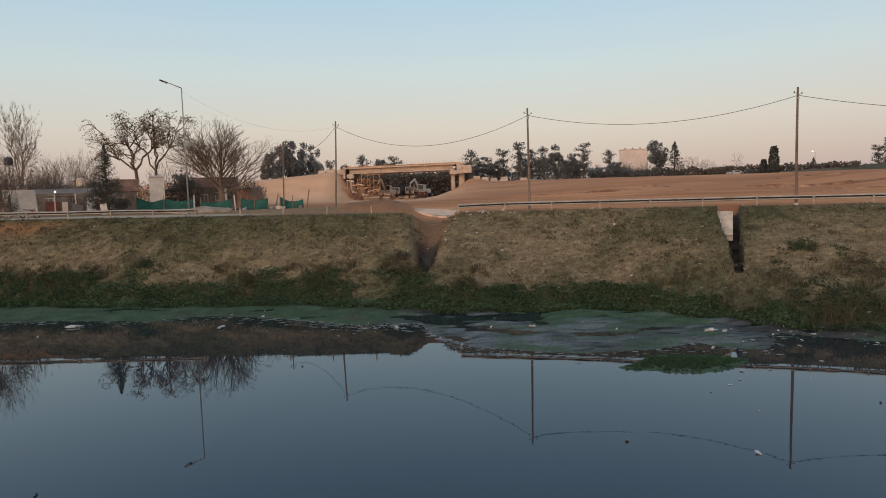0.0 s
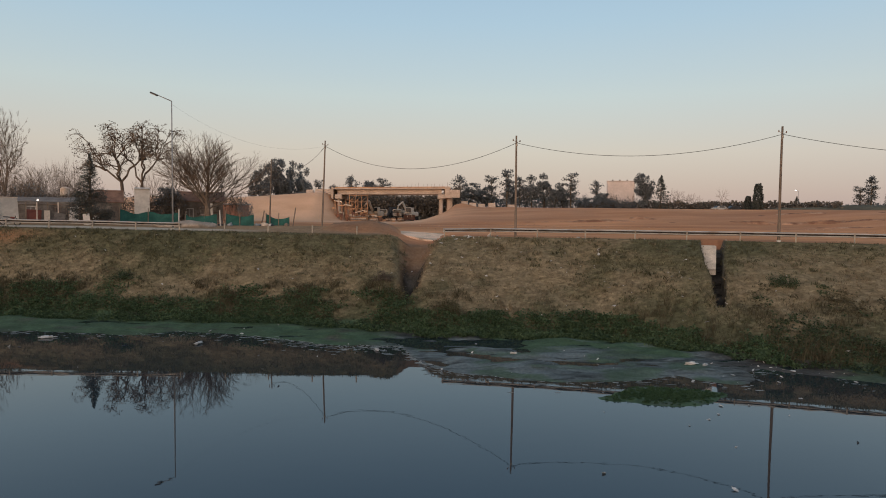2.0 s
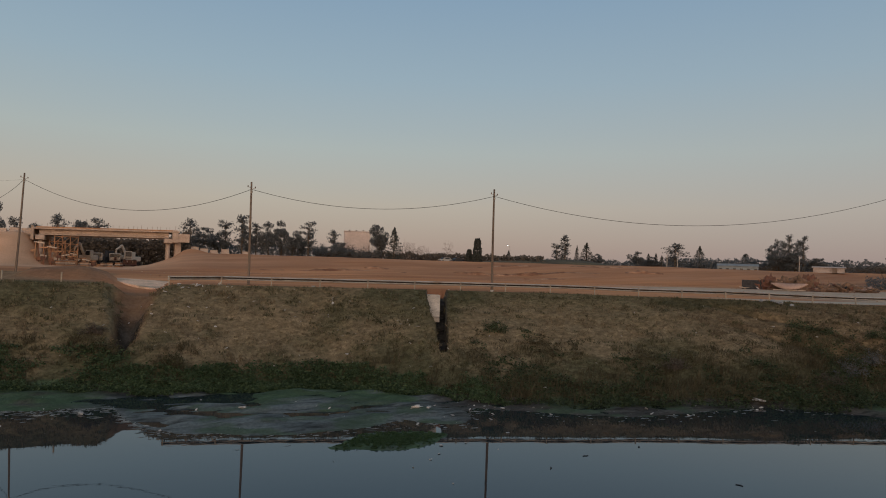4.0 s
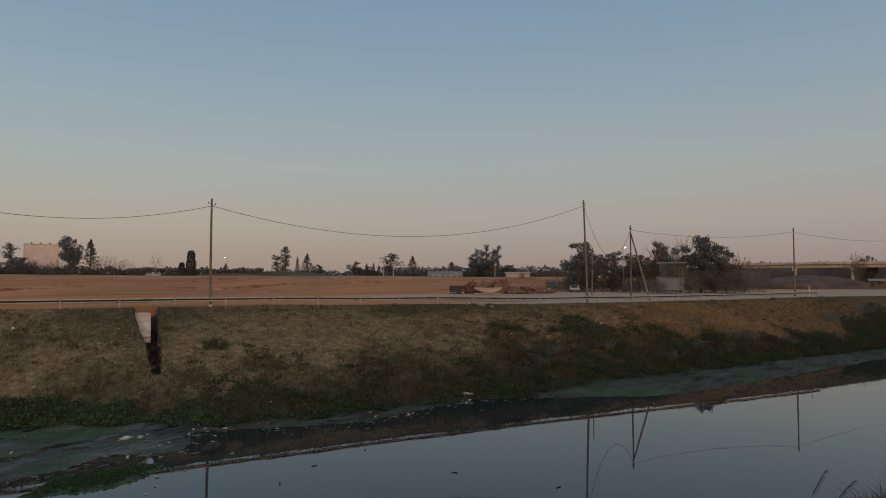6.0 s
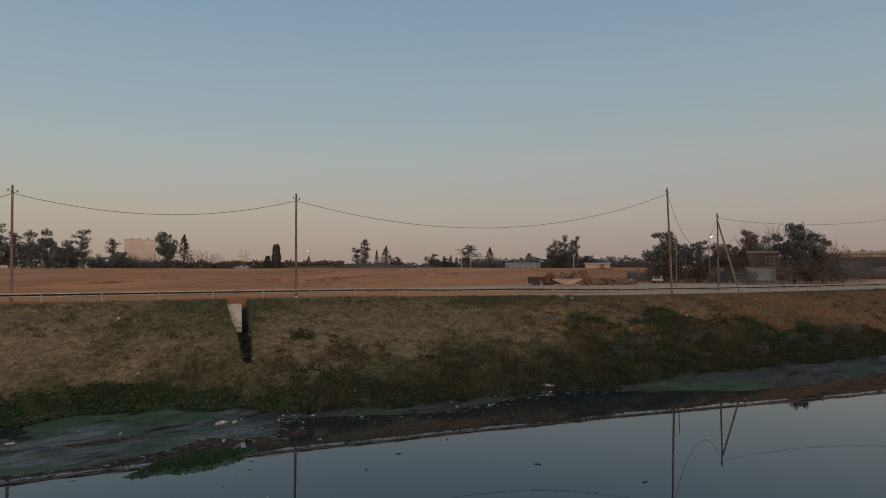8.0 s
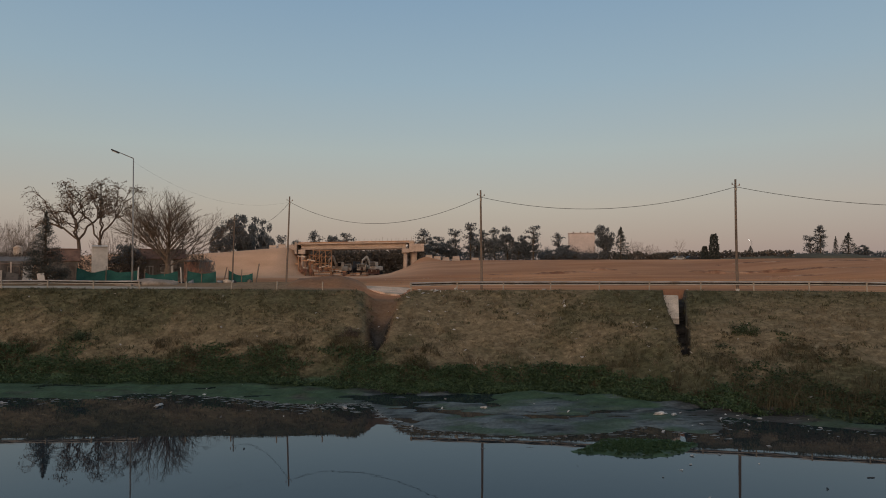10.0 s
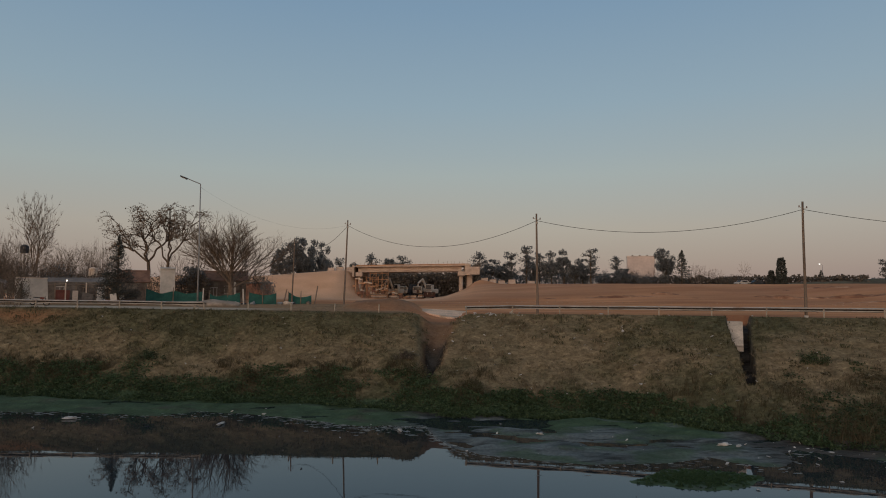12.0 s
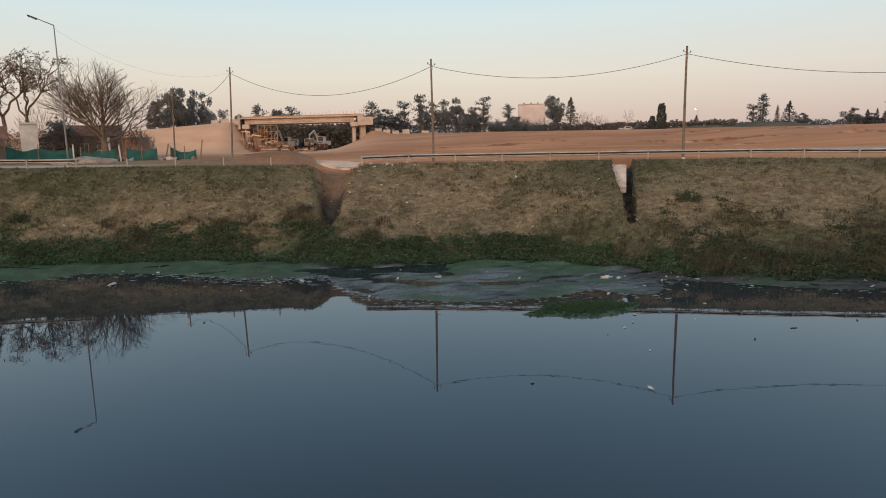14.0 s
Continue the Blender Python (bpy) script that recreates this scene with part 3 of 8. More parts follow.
def make_ground():
    xs = np.concatenate([np.array([-2600, -1500, -900, -600, -420, -300, -220]), np.arange(-170, -64, 5.0), np.arange(-64, -4, 0.6),
                         np.arange(-4, 18, 0.25), np.arange(18, 24.4, 0.1), np.arange(24.4, 26, 0.25), np.arange(26, 112, 0.6), np.arange(112, 200, 4.0), np.array([220, 300, 420, 600, 900, 1500, 2600])])
    ds = np.concatenate([np.array([-2600, -1500, -900, -500, -330, -250, -210, -185, -170]), np.arange(-160, -52, 2.0), np.arange(-52, -12, 1.25),
                         np.arange(-12, -2, 0.5), np.arange(-2, 30, 0.25), np.arange(30, 62, 0.75), np.array([66, 72, 80, 95, 130, 200, 400, 900, 1800, 2600])])
    X, D = np.meshgrid(xs, ds, indexing="ij")
    Y = CREST(np.clip(X, -400, 700)) - D
    Z = land(np.clip(X, -900, 900), Y)
    nx, nd = X.shape
    verts = np.stack([X, Y, Z], -1).reshape(-1, 3)
    i, j = np.meshgrid(np.arange(nx - 1), np.arange(nd - 1), indexing="ij")
    a = (i * nd + j).ravel()
    faces = np.stack([a, a + 1, a + nd + 1, a + nd], -1)
    me = bpy.data.meshes.new("ground")
    me.from_pydata(verts.tolist(), [], faces.tolist())
    me.polygons.foreach_set("use_smooth", [True] * len(me.polygons))
    me.materials.append(M_GROUND)
    x, y, z = verts.T
    yc, yt = CREST(x), TOE(x)
    d = yc - y
    s = np.clip((d - 0.8) / np.maximum(yc - yt - 0.8, 1), 0, 1)
    n1, n2 = fnoise(x, y, 0.5), fnoise(x + 70, y, 0.16)
    cx = -0.95 - 0.07 * np.clip(d, -6, 12)
    bare = sstep(1.3, 0.7, np.abs(x - cx) / np.interp(d, [-6, 0.5, 6, 11], [2.4, 1.5, 0.8, 0.6])) * sstep(9, 7.5, d) * sstep(-8, -5, d)
    grass = np.where(d > -0.9, sstep(-0.7, 0.2, d + 0.9 * (n1 - 0.5)), 0.0)
    grass = np.maximum(grass, 0.75 * sstep(-3.2, -4.6, x) * sstep(96, 84, y) * sstep(0.3, 0.6, n2 + 0.2) * (d < 0.2))
    grass = np.maximum(grass, sstep(168, 185, y + 0.2 * x) * 0.9) * (1 - 0.45 * bare)
    grass = grass * (1 - 0.6 * np.exp(-(((x + 38.5 + 3 * (n1 - 0.5)) / 4.0) ** 2 + ((d - 1.9 - 1.6 * (n2 - 0.5)) / 1.0) ** 2)))
    grass = grass * (1 - 0.09 * sstep(54, 72, x) * sstep(104, 92, x) * sstep(0.75, 0.5, s) * sstep(0, 1, d))
    spoil = np.exp(-(((x + 8.6) / 4.6) ** 4 + ((y - 67.0) / 4.5) ** 4))
    heap = np.exp(-(((x + 6.4) / 3.5) ** 8 + ((y - 65.6) / 3.2) ** 4))
    grass = np.maximum(grass, 0.8 * spoil * sstep(-4.4, -5.6, x)) * (1 - 0.65 * heap)
    up = (y - (116 - 0.2 * x)) / 24
    band = sstep(0.05, 0.35, up) * sstep(1.05, 0.8, up) * sstep(-2, 10, x) * (0.7 + 0.6 * (n2 - 0.5))
    fill = sstep(14, -6, x) * sstep(112, 128, y) * sstep(175, 165, y)
    green = lush_amount(x, y, s) * sstep(-3, 0, d)
    strip = sstep(-1.0, -1.6, d) * sstep(-8.0, -7.0, d)
    road = strip * np.maximum(0.9 * sstep(-14, -22, x), sstep(44, 56, x))
    road = np.maximum(road, 0.85 * sstep(-0.7, -1.3, d) * sstep(-62, -46, d + 8 * (n2 - 0.5)) * sstep(60, 72, x))
    turn = sstep(6, 2.5, np.abs(y - (62 - (x - 40) * 0.22 + 4.5 * np.sin(x * 0.06)))) * sstep(62, 74, x) * sstep(150, 110, x)
    road = np.clip(np.maximum(road, 0.9 * turn), 0, 1)
    mud = ((y < yt + 0.6) & (y > NEAR(x) - 0.3)).astype(float)
    # dark mud tone over the culvert cut takes in the shade of its walls
    mud = np.maximum(mud, sstep(1.35, 0.95, cut_share(x, d)) * sstep(-1.4, -0.8, d) * sstep(11, 10, d))
    # brown soil tone in the ravine, plus the deep hollow's shade put into mud
    mud = np.maximum(mud, bare * (0.3 * sstep(-2.5, 0, d) + 0.25 * sstep(0, 1.5, d) + 0.45 * sstep(2.4, 4.4, d) * sstep(8.2, 6.6, d)))
    mud = np.maximum(mud, 0.15 * spoil)
    mud = np.maximum(mud, heap * (0.6 + 0.5 * (n1 - 0.5)))
    an = fnoise(x + 13, y * 1.7, 0.30)
    algae = (y < yt + 0.8) * (y > MUD(x) - 1.0) * np.clip(sstep(0.50, 0.60, an) * 0.7 + sstep(-1, -5, x) * 0.9 + 0.6 * sstep(40, 43, x) * sstep(54, 46, x) + 1.2 * sstep(4.4, 2.6, yt - y) * sstep(3, 5, x) * sstep(16, 13, x), 0, 1)
    algae = np.maximum(algae, (np.hypot((x - 10.7) / 3.4, (y - 29.5) / 2.1) < 1) * 1.0)
    silt = sstep(18.0, 14.5, x + 1.5 * (n1 - 0.5)) * sstep(-5, -2, x) * sstep(44.5, 42.5, y)
    dead = 0.7 * sstep(35, 46, x + 8 * (n2 - 0.5)) + 0.3 * sstep(55, 70, x)
    for key, val in (("dead", dead), ("silt", silt), ("band", band), ("grass", grass), ("green", green), ("road", road), ("mud", mud), ("algae", np.clip(algae, 0, 1)), ("fill", fill)):
        at = me.attributes.new(key, "FLOAT", "POINT")
        at.data.foreach_set("value", val.astype(np.float32))
    return tagged(new("ground", me), "orange bare soil, grassy canal bank and wet mud", "ground", kind="structure")


make_ground()

# ---- water ----
bm = bmesh.new()
cols = [-1200, -400, -60, 0, 30, 60, 110, 260, 700]
top = [bm.verts.new((x, float(TOE(x)) + 6, 0)) for x in cols]
low = [bm.verts.new((x, float(NEAR(x)) - 4, 0)) for x in cols]
for k in range(len(cols) - 1):
    bm.faces.new((low[k], low[k + 1], top[k + 1], top[k]))
tagged(link("water", bm, M_WATER), "still dark canal water mirroring the evening sky", "water", kind="structure")


# ---- guard rails ----
W_BEAM = [(0.19, -0.165), (0.12, -0.15), (0.0, -0.125), (0.0, -0.07), (0.18, -0.045), (0.18, 0.045), (0.0, 0.07), (0.0, 0.125), (0.12, 0.15), (0.19, 0.165),
          (0.20, 0.158), (0.13, 0.14), (0.012, 0.117), (0.012, 0.078), (0.192, 0.052), (0.192, -0.052), (0.012, -0.078), (0.012, -0.117), (0.13, -0.14), (0.20, -0.158)]
# thin strip set in the valley to carry its shade as a dark colour
GROOVE = [(0.10, -0.052), (0.175, -0.046), (0.175, 0.046), (0.10, 0.052), (0.094, 0.048), (0.165, 0.040), (0.165, -0.040), (0.094, -0.048)]


def along_crest(x0, x1, step):
    out, x = [], x0
    while x <= x1:
        out.append(x)
        x += step / math.hypot(1, float(CREST(x + 1) - CREST(x)))
    return out


def post_mesh():
    bm = box((0, 0, 0.12), (0.10, 0.06, 1.24), bevel=0.008)
    add_box(bm, (0, 0.06, 0.56), (0.09, 0.08, 0.30), bevel=0.006)
    return bm


def rail_base(x):
    y = float(CREST(x))
    return y, max(land_z(x, y), float(CREST_Z(x)) - 0.15)


def guard_rail(x0, x1, label, group):
    xs = along_crest(x0, x1, 4.0)
    y0, z0 = rail_base(xs[0])
    root = thing("guard_rail", pose(xs[0], y0, z0), label, "guard rail", group)
    first = None
    tops = []
    for x in xs:
        y, z = rail_base(x)
        slope = math.degrees(math.atan(float(CREST(x + 2) - CREST(x - 2)) / 4))
        if first is None:
            first = part("post", post_mesh(), M_POST, root, "grey steel guard rail post")
            ob = first
        else:
            ob = new("post", first.data)
            ob.parent = root
        lean = rng.normal(0, 1.2)
        ob.matrix_local = pose(x - xs[0], y - y0, z - z0, lean, rng.normal(0, 1.2), slope)
        tops.append(Vector((x - xs[0], y - y0, z - z0 + 0.58 + rng.normal(0, 0.012))))
    for a, b in zip(tops, tops[1:]):
        run = (b - a).normalized()
        off = Vector((-run.y, run.x, 0)) * 0.10
        bm = extrude_profile(bmesh.new(), W_BEAM, a + off - run * 0.12, b + off + run * 0.12)
        beam = part("rail_beam", bm, M_GALV, root, "corrugated galvanised steel beam")
        part("groove", extrude_profile(bmesh.new(), GROOVE, a + off, b + off), M_GROOVE_SHADE, beam, "dark strip painting the shade in the beam's groove")
    return root


guard_rail(-66.4, -22.0, "galvanised steel guard rail along the canal road", "guard rails")
guard_rail(1.3, 104.5, "long galvanised steel guard rail above the grassy bank", "guard rails")
lone = None
for x in along_crest(-18.3, -5.0, 4.0):
    y, z = rail_base(x)
    if lone is None:
        lone = thing("rail_post", pose(x, y, z), "lone guard rail post without its beam", "post", "lone rail posts")
        part("post_body", post_mesh(), M_POST, lone)
    else:
        copy_thing(lone, pose(x, y, z, rng.normal(0, 2), rng.normal(0, 2), -6))


# ---- utility poles and cables ----
def utility_pole(x, y, top, label, r=0.13, lean=(0.0, 0.0), arm=0.0):
    z = land_z(x, y)
    h = top - z
    root = thing("utility_pole", pose(x, y, z), label, "utility pole", "utility poles")
    bm = bmesh.new()
    rings = []
    for i in range(8):
        f = i / 7
        c = Vector((lean[0] * f + 0.03 * math.sin(3 * f + x), lean[1] * f, -0.5 + (h + 0.5) * f))
        rr = r * (1.15 - 0.4 * f)
        rings.append([bm.verts.new(c + Vector((rr * math.cos(q * 0.6981), rr * math.sin(q * 0.6981), 0))) for q in range(9)])
    for ra, rb in zip(rings, rings[1:]):
        for q in range(9):
            bm.faces.new((ra[q], ra[(q + 1) % 9], rb[(q + 1) % 9], rb[q]))
    bm.faces.new(rings[-1])
    part("pole_shaft", bm, M_POLE, root, smooth=True)
    tip = Vector((lean[0], lean[1], h))
    for s, dz in ((-1, -0.55), (1, -0.62)):
        bm = tube(tip + Vector((0, 0, dz)), tip + Vector((s * 0.30, 0, dz + 0.16)), 0.018)
        part("bracket", bm, M_POST, root, "small steel bracket")
        bm = tube(tip + Vector((s * 0.30, 0, dz + 0.10)), tip + Vector((s * 0.30, 0, dz + 0.26)), 0.05, 0.035)
        part("insulator", bm, M_INSUL, root, "brown porcelain insulator")
    if arm:
        part("strap", tube(tip + Vector((0, 0, -0.9)), tip + Vector((0, 0, -0.72)), r * 0.95, r * 0.95), M_POST, root, "steel pole strap")
    return Vector((x, y, z)) + tip


POLES = [("grey wooden utility pole beside the fenced yards", -20.4, 85.0, 14.75, 0.09), ("tall grey wooden utility pole by the spoil heap", -12.35, 76.0, 16.2, 0.10),
         ("grey wooden utility pole behind the guard rail", 7.5, 58.1, 14.95, 0.10), ("grey wooden utility pole by the culvert", 27.6, 52.0, 15.25, 0.105),
         ("tall corner utility pole where the cable turns", 64.95, 38.2, 17.4, 0.115), ("braced utility pole beyond the road", 80.5, 40.9, 15.75, 0.11),
         ("utility pole past the end of the rail", 107.6, 28.5, 16.4, 0.11), ("far utility pole along the canal road", 145.7, 18.1, 16.9, 0.12),
         ("distant utility pole along the canal road", 190, 8.0, 16.8, 0.12)]
LEANS = {0: (0.2, 0.0), 1: (0.40, 0.0), 4: (-0.16, 0.28)}
TIPS = [utility_pole(x, y, top, label, r, LEANS.get(i, (0, 0)), arm=1) for i, (label, x, y, top, r) in enumerate(POLES)]


def cable(a, b, sag, label, r=0.02, k=28):
    root = thing("overhead_cable", Matrix.Translation(a), label, "cable", "overhead cables")
    pts = []
    for i in range(k + 1):
        f = i / k
        pts.append((b - a) * f + Vector((0, 0, -4 * sag * f * (1 - f))))
    bm = bmesh.new()
    for p, q in zip(pts, pts[1:]):
        add_tube(bm, p, q, r, r, 5)
    part("cable_strand", bm, M_WIRE, root, smooth=True)


DROP = Vector((0, 0, -0.62))
for i, sag in enumerate((1.6, 2.4, 1.4, 3.0, 4.6, 0.9, 0.9, 0.9)):
    cable(TIPS[i] + DROP, TIPS[i + 1] + DROP, sag, "thin black cable hanging between two poles")


cable(Vector((-25.4, 66.2, 18.5)), TIPS[1] + DROP, 1.8, "thin slack cable from a street lamp to a pole", 0.005)

# ---- more materials ----
M_ASPHALT_EDGE = surface("dusty_concrete_slab", (0.74, 0.515, 0.36), (0.83, 0.595, 0.43), 0.7, 8, 0.9, stain=(0.38, 0.30, 0.22))
M_CHUTE = surface("light_cement", (0.50, 0.45, 0.38), (0.60, 0.54, 0.46), 1.2, 12, 0.85, stain=(0.36, 0.33, 0.29))
M_WHITE = surface("whitewashed_plaster", (0.50, 0.465, 0.42), (0.62, 0.58, 0.52), 0.6, 4, 0.9, stain=(0.36, 0.31, 0.26), grain=0.3, bump=0.1)
M_PINK = surface("peach_render", (0.58, 0.49, 0.44), (0.65, 0.55, 0.50), 0.3, 1.5, 0.9, grain=0.2)
M_GREYWALL = surface("grey_block_wall", (0.14, 0.12, 0.105), (0.24, 0.21, 0.18), 0.9, 9, 0.95, stain=(0.11, 0.09, 0.075))
M_BRICKRED = surface("faded_red_brick", (0.30, 0.15, 0.10), (0.40, 0.21, 0.14), 1.4, 12, 0.95, stain=(0.24, 0.14, 0.1))
M_ROOF = surface("zinc_roof_sheet", (0.17, 0.145, 0.125), (0.26, 0.225, 0.195), 0.8, 6, 0.8, 0.1, stain=(0.25, 0.16, 0.11))
M_TILE = surface("old_roof_tile", (0.16, 0.10, 0.075), (0.25, 0.15, 0.11), 1.5, 10, 0.9)
M_NET = surface("green_shade_net", (0.026, 0.092, 0.080), (0.042, 0.140, 0.120), 0.9, 12, 0.9, stain=(0.035, 0.055, 0.05))
M_WOOD = surface("grey_old_timber", (0.17, 0.13, 0.10), (0.27, 0.21, 0.16), 2.5, 22, 0.9)
M_GLASS = surface("dark_window_glass", (0.02, 0.022, 0.025), (0.035, 0.038, 0.042), 0.4, 4, 0.12, bump=0.0, spec=0.5)
M_ORANGE = surface("rusty_orange_paint", (0.40, 0.21, 0.11), (0.52, 0.29, 0.16), 0.9, 9, 0.75, stain=(0.26, 0.15, 0.09))
M_CREAM = surface("dusty_cream_paint", (0.55, 0.45, 0.36), (0.66, 0.55, 0.44), 0.9, 9, 0.55, stain=(0.42, 0.30, 0.2))
M_PROP = surface("dark_red_primer", (0.22, 0.10, 0.06), (0.32, 0.16, 0.10), 0.9, 9, 0.85, stain=(0.16, 0.09, 0.06))
M_TYRE = surface("black_rubber", (0.02, 0.019, 0.018), (0.045, 0.04, 0.036), 3, 20, 0.9)
M_RED = surface("faded_red_paint", (0.17, 0.06, 0.045), (0.24, 0.09, 0.07), 1.0, 10, 0.7)
M_RUST = surface("burnt_rusty_sheet", (0.13, 0.066, 0.05), (0.21, 0.108, 0.078), 1.2, 9, 0.9, stain=(0.12, 0.08, 0.06))
M_PANEL = surface("dull_pink_panel", (0.36, 0.25, 0.20), (0.48, 0.34, 0.28), 0.8, 8, 0.8)
M_GRAVEL = surface("grey_gravel", (0.27, 0.225, 0.18), (0.39, 0.33, 0.27), 2, 18, 0.95, stain=(0.22, 0.18, 0.14), bump=0.5)
M_RUBBLE = surface("earthy_rubble", (0.15, 0.095, 0.065), (0.25, 0.165, 0.115), 1.1, 8, 0.95, stain=(0.11, 0.08, 0.06))
M_BLUE = surface("pale_blue_sheet", (0.20, 0.23, 0.245), (0.26, 0.29, 0.305), 0.4, 5, 0.7)
M_LITTER = surface("dirty_white_plastic", (0.46, 0.45, 0.43), (0.62, 0.61, 0.58), 4, 22, 0.6, vary=0.25)
M_BAGBLUE = surface("pale_blue_plastic", (0.20, 0.22, 0.24), (0.32, 0.335, 0.345), 5, 24, 0.5)
M_SOIL = surface("dark_damp_earth", (0.075, 0.062, 0.058), (0.12, 0.10, 0.092), 0.1, 1.5, 0.95)
M_MOUND = surface("brown_bare_earth", (0.115, 0.084, 0.074), (0.175, 0.130, 0.114), 0.3, 3, 0.95)
M_HILL = surface("far_dry_grass", (0.085, 0.078, 0.055), (0.13, 0.118, 0.082), 0.08, 1.2, 0.95)


def glow(name, colour, strength):
    m, n, l = nodes_of(name)
    p = n["Principled BSDF"]
    p.inputs["Base Color"].default_value = (0.8, 0.8, 0.8, 1)
    p.inputs["Emission Color"].default_value, p.inputs["Emission Strength"].default_value = (*colour, 1), strength
    return m


M_LIT = glow("lit_lamp_glass", (1.0, 0.92, 0.82), 4.0)


def at(bearing, dist):
    """Plan point by bearing (degrees clockwise from +y) and distance from where the camera stands."""
    a = radians(bearing)
    return dist * math.sin(a), dist * math.cos(a)


# ---- culvert chute and the slab across the ravine ----
def culvert():
    o = Vector((22.2, 52.2, 5.6))
    root = thing("culvert_chute", Matrix.Translation(o), "pale cement chute breaking off over a washed-out cut", "culvert")
    top_l, top_r, low_l, low_r = Vector((21.73, 52.61, 5.84)), Vector((22.61, 51.86, 5.84)), Vector((20.14, 47.78, 4.27)), Vector((20.73, 47.50, 4.27))
    bm = bmesh.new()
    rows = []
    k = 15
    for i in range(k + 1):
        for rise in (0.0, 0.11):
            f = min(1.0, (i + (0.62 if rise else 0.0)) / k)
            a, b = top_l.lerp(low_l, f) - o, top_r.lerp(low_r, f) - o
            a.z += rise - 0.05
            b.z += rise - 0.05
            a.x += 0.03 * math.sin(i * 2.1) - 0.3
            a.y += 0.1
            rows.append([bm.verts.new(q) for q in (a, b, b - Vector((0, 0, 0.3)), a - Vector((0, 0, 0.3)))])
    back = [bm.verts.new(v.co + Vector((0.5, 1.5, 0.0))) for v in rows[0]]
    rows.insert(0, back)
    for ra, rb in zip(rows, rows[1:]):
        for i in range(4):
            bm.faces.new((ra[i], ra[(i + 1) % 4], rb[(i + 1) % 4], rb[i]))
    bm.faces.new(rows[0])
    bm.faces.new(rows[-1][::-1])
    part("chute_floor", bm, M_CHUTE, root, "pale stepped cement floor")


culvert()

bm = bmesh.new()
pts = [(-3.7, 67.6), (-2.2, 63.2), (-0.9, 61.0), (0.5, 59.3), (1.15, 61.6), (1.7, 65.7), (-1.0, 66.7)]
lo = [bm.verts.new((x, y, min(land_z(x, y), 5.8) - 0.3)) for x, y in pts]
hi = [bm.verts.new((x, y, 5.68 + 0.072 * (y - 59) - 0.02 * (x + 1))) for x, y in pts]
bm.faces.new(hi)
for i in range(len(pts)):
    j = (i + 1) % len(pts)
    bm.faces.new((lo[i], lo[j], hi[j], hi[i]))
tagged(link("concrete_apron", bm, M_ASPHALT_EDGE), "worn pale concrete slab at the head of the ravine", "slab", kind="structure")


# ---- bridge under construction ----
def bridge():
    BY = 149.0
    root = thing("road_bridge", pose(-8.5, BY, 6.3), "unfinished concrete road bridge on column abutments", "bridge")
    o = Vector((-8.5, BY, 6.3))

    def P(x, y, z):
        return (x - o.x, y - o.y, z - o.z)

    tilt = math.degrees(math.atan(0.4 / 23))
    bm = box(P(-8.4, BY + 1, 13.38), (25.6, 11.5, 0.26), ry=-tilt, bevel=0.03)
    part("deck_slab", bm, M_BEAM, root, "thin pale deck slab")
    for k in range(5):
        y = BY - 3.6 + k * 2.3
        outline = [(-0.42, 0.0), (0.42, 0.0), (0.42, 0.22), (0.14, 0.36), (0.14, 0.86), (0.34, 1.0), (0.34, 1.12), (-0.34, 1.12), (-0.34, 1.0), (-0.14, 0.86), (-0.14, 0.36), (-0.42, 0.22)]
        bm = extrude_profile(bmesh.new(), outline, P(-20.3, y, 11.98), P(2.4, y, 12.28))
        part("girder", bm, M_BEAM, root, "pale precast concrete girder")
    for x, zt in ((-20.0, 11.95), (2.3, 12.2)):
        bm = box(P(x, BY + 1, zt - 0.45), (1.5, 11.6, 0.9), bevel=0.04)
        part("cap_beam", bm, M_BEAM, root, "concrete cap beam")
        for k in range(4):
            bm = tube(P(x, BY - 3.6 + k * 3.1, 5.6), P(x, BY - 3.6 + k * 3.1, zt - 0.85), 0.42, 0.42, 14)
            part("column", bm, M_BEAM, root, "round concrete column", smooth=True)
    bm = box(P(-21.3, BY + 1, 12.3), (0.5, 11.4, 2.6), bevel=0.03)
    part("back_wall", bm, M_BEAM, root, "abutment back wall")
    bm = box(P(3.6, BY + 1, 12.7), (1.1, 11.4, 2.5), bevel=0.03)
    part("back_wall", bm, M_BEAM, root, "abutment back wall")
    part("abutment_wall", box(P(4.2, BY + 2, 9.6), (1.2, 9.0, 4.0), bevel=0.04), M_BEAM, root, "pale abutment wall")
    bm = box(P(5.2, BY - 4.4, 12.4), (2.2, 0.4, 1.7), bevel=0.03)
    part("wing_wall", bm, M_BEAM, root, "concrete wing wall")
    for k in range(30):
        x = -20.6 + k * 0.86 + rng.normal(0, 0.1)
        h = 0.45 + 0.25 * rng.random() + (0.4 if k % 7 == 0 else 0)
        z = 13.5 + 0.4 * (x + 20) / 23
        bm = tube(P(x, BY - 4.5, z - 0.2), P(x + rng.normal(0, 0.05), BY - 4.5, z + h), 0.025, 0.025, 5)
        part("rebar", bm, M_RUST, root, "rusty upright rebar")
    bm = box(P(-8.4, BY - 4.6, 13.62), (24.6, 0.12, 0.22), ry=-tilt)
    part("edge_form", bm, M_ORANGE, root, "orange formwork board")


bridge()


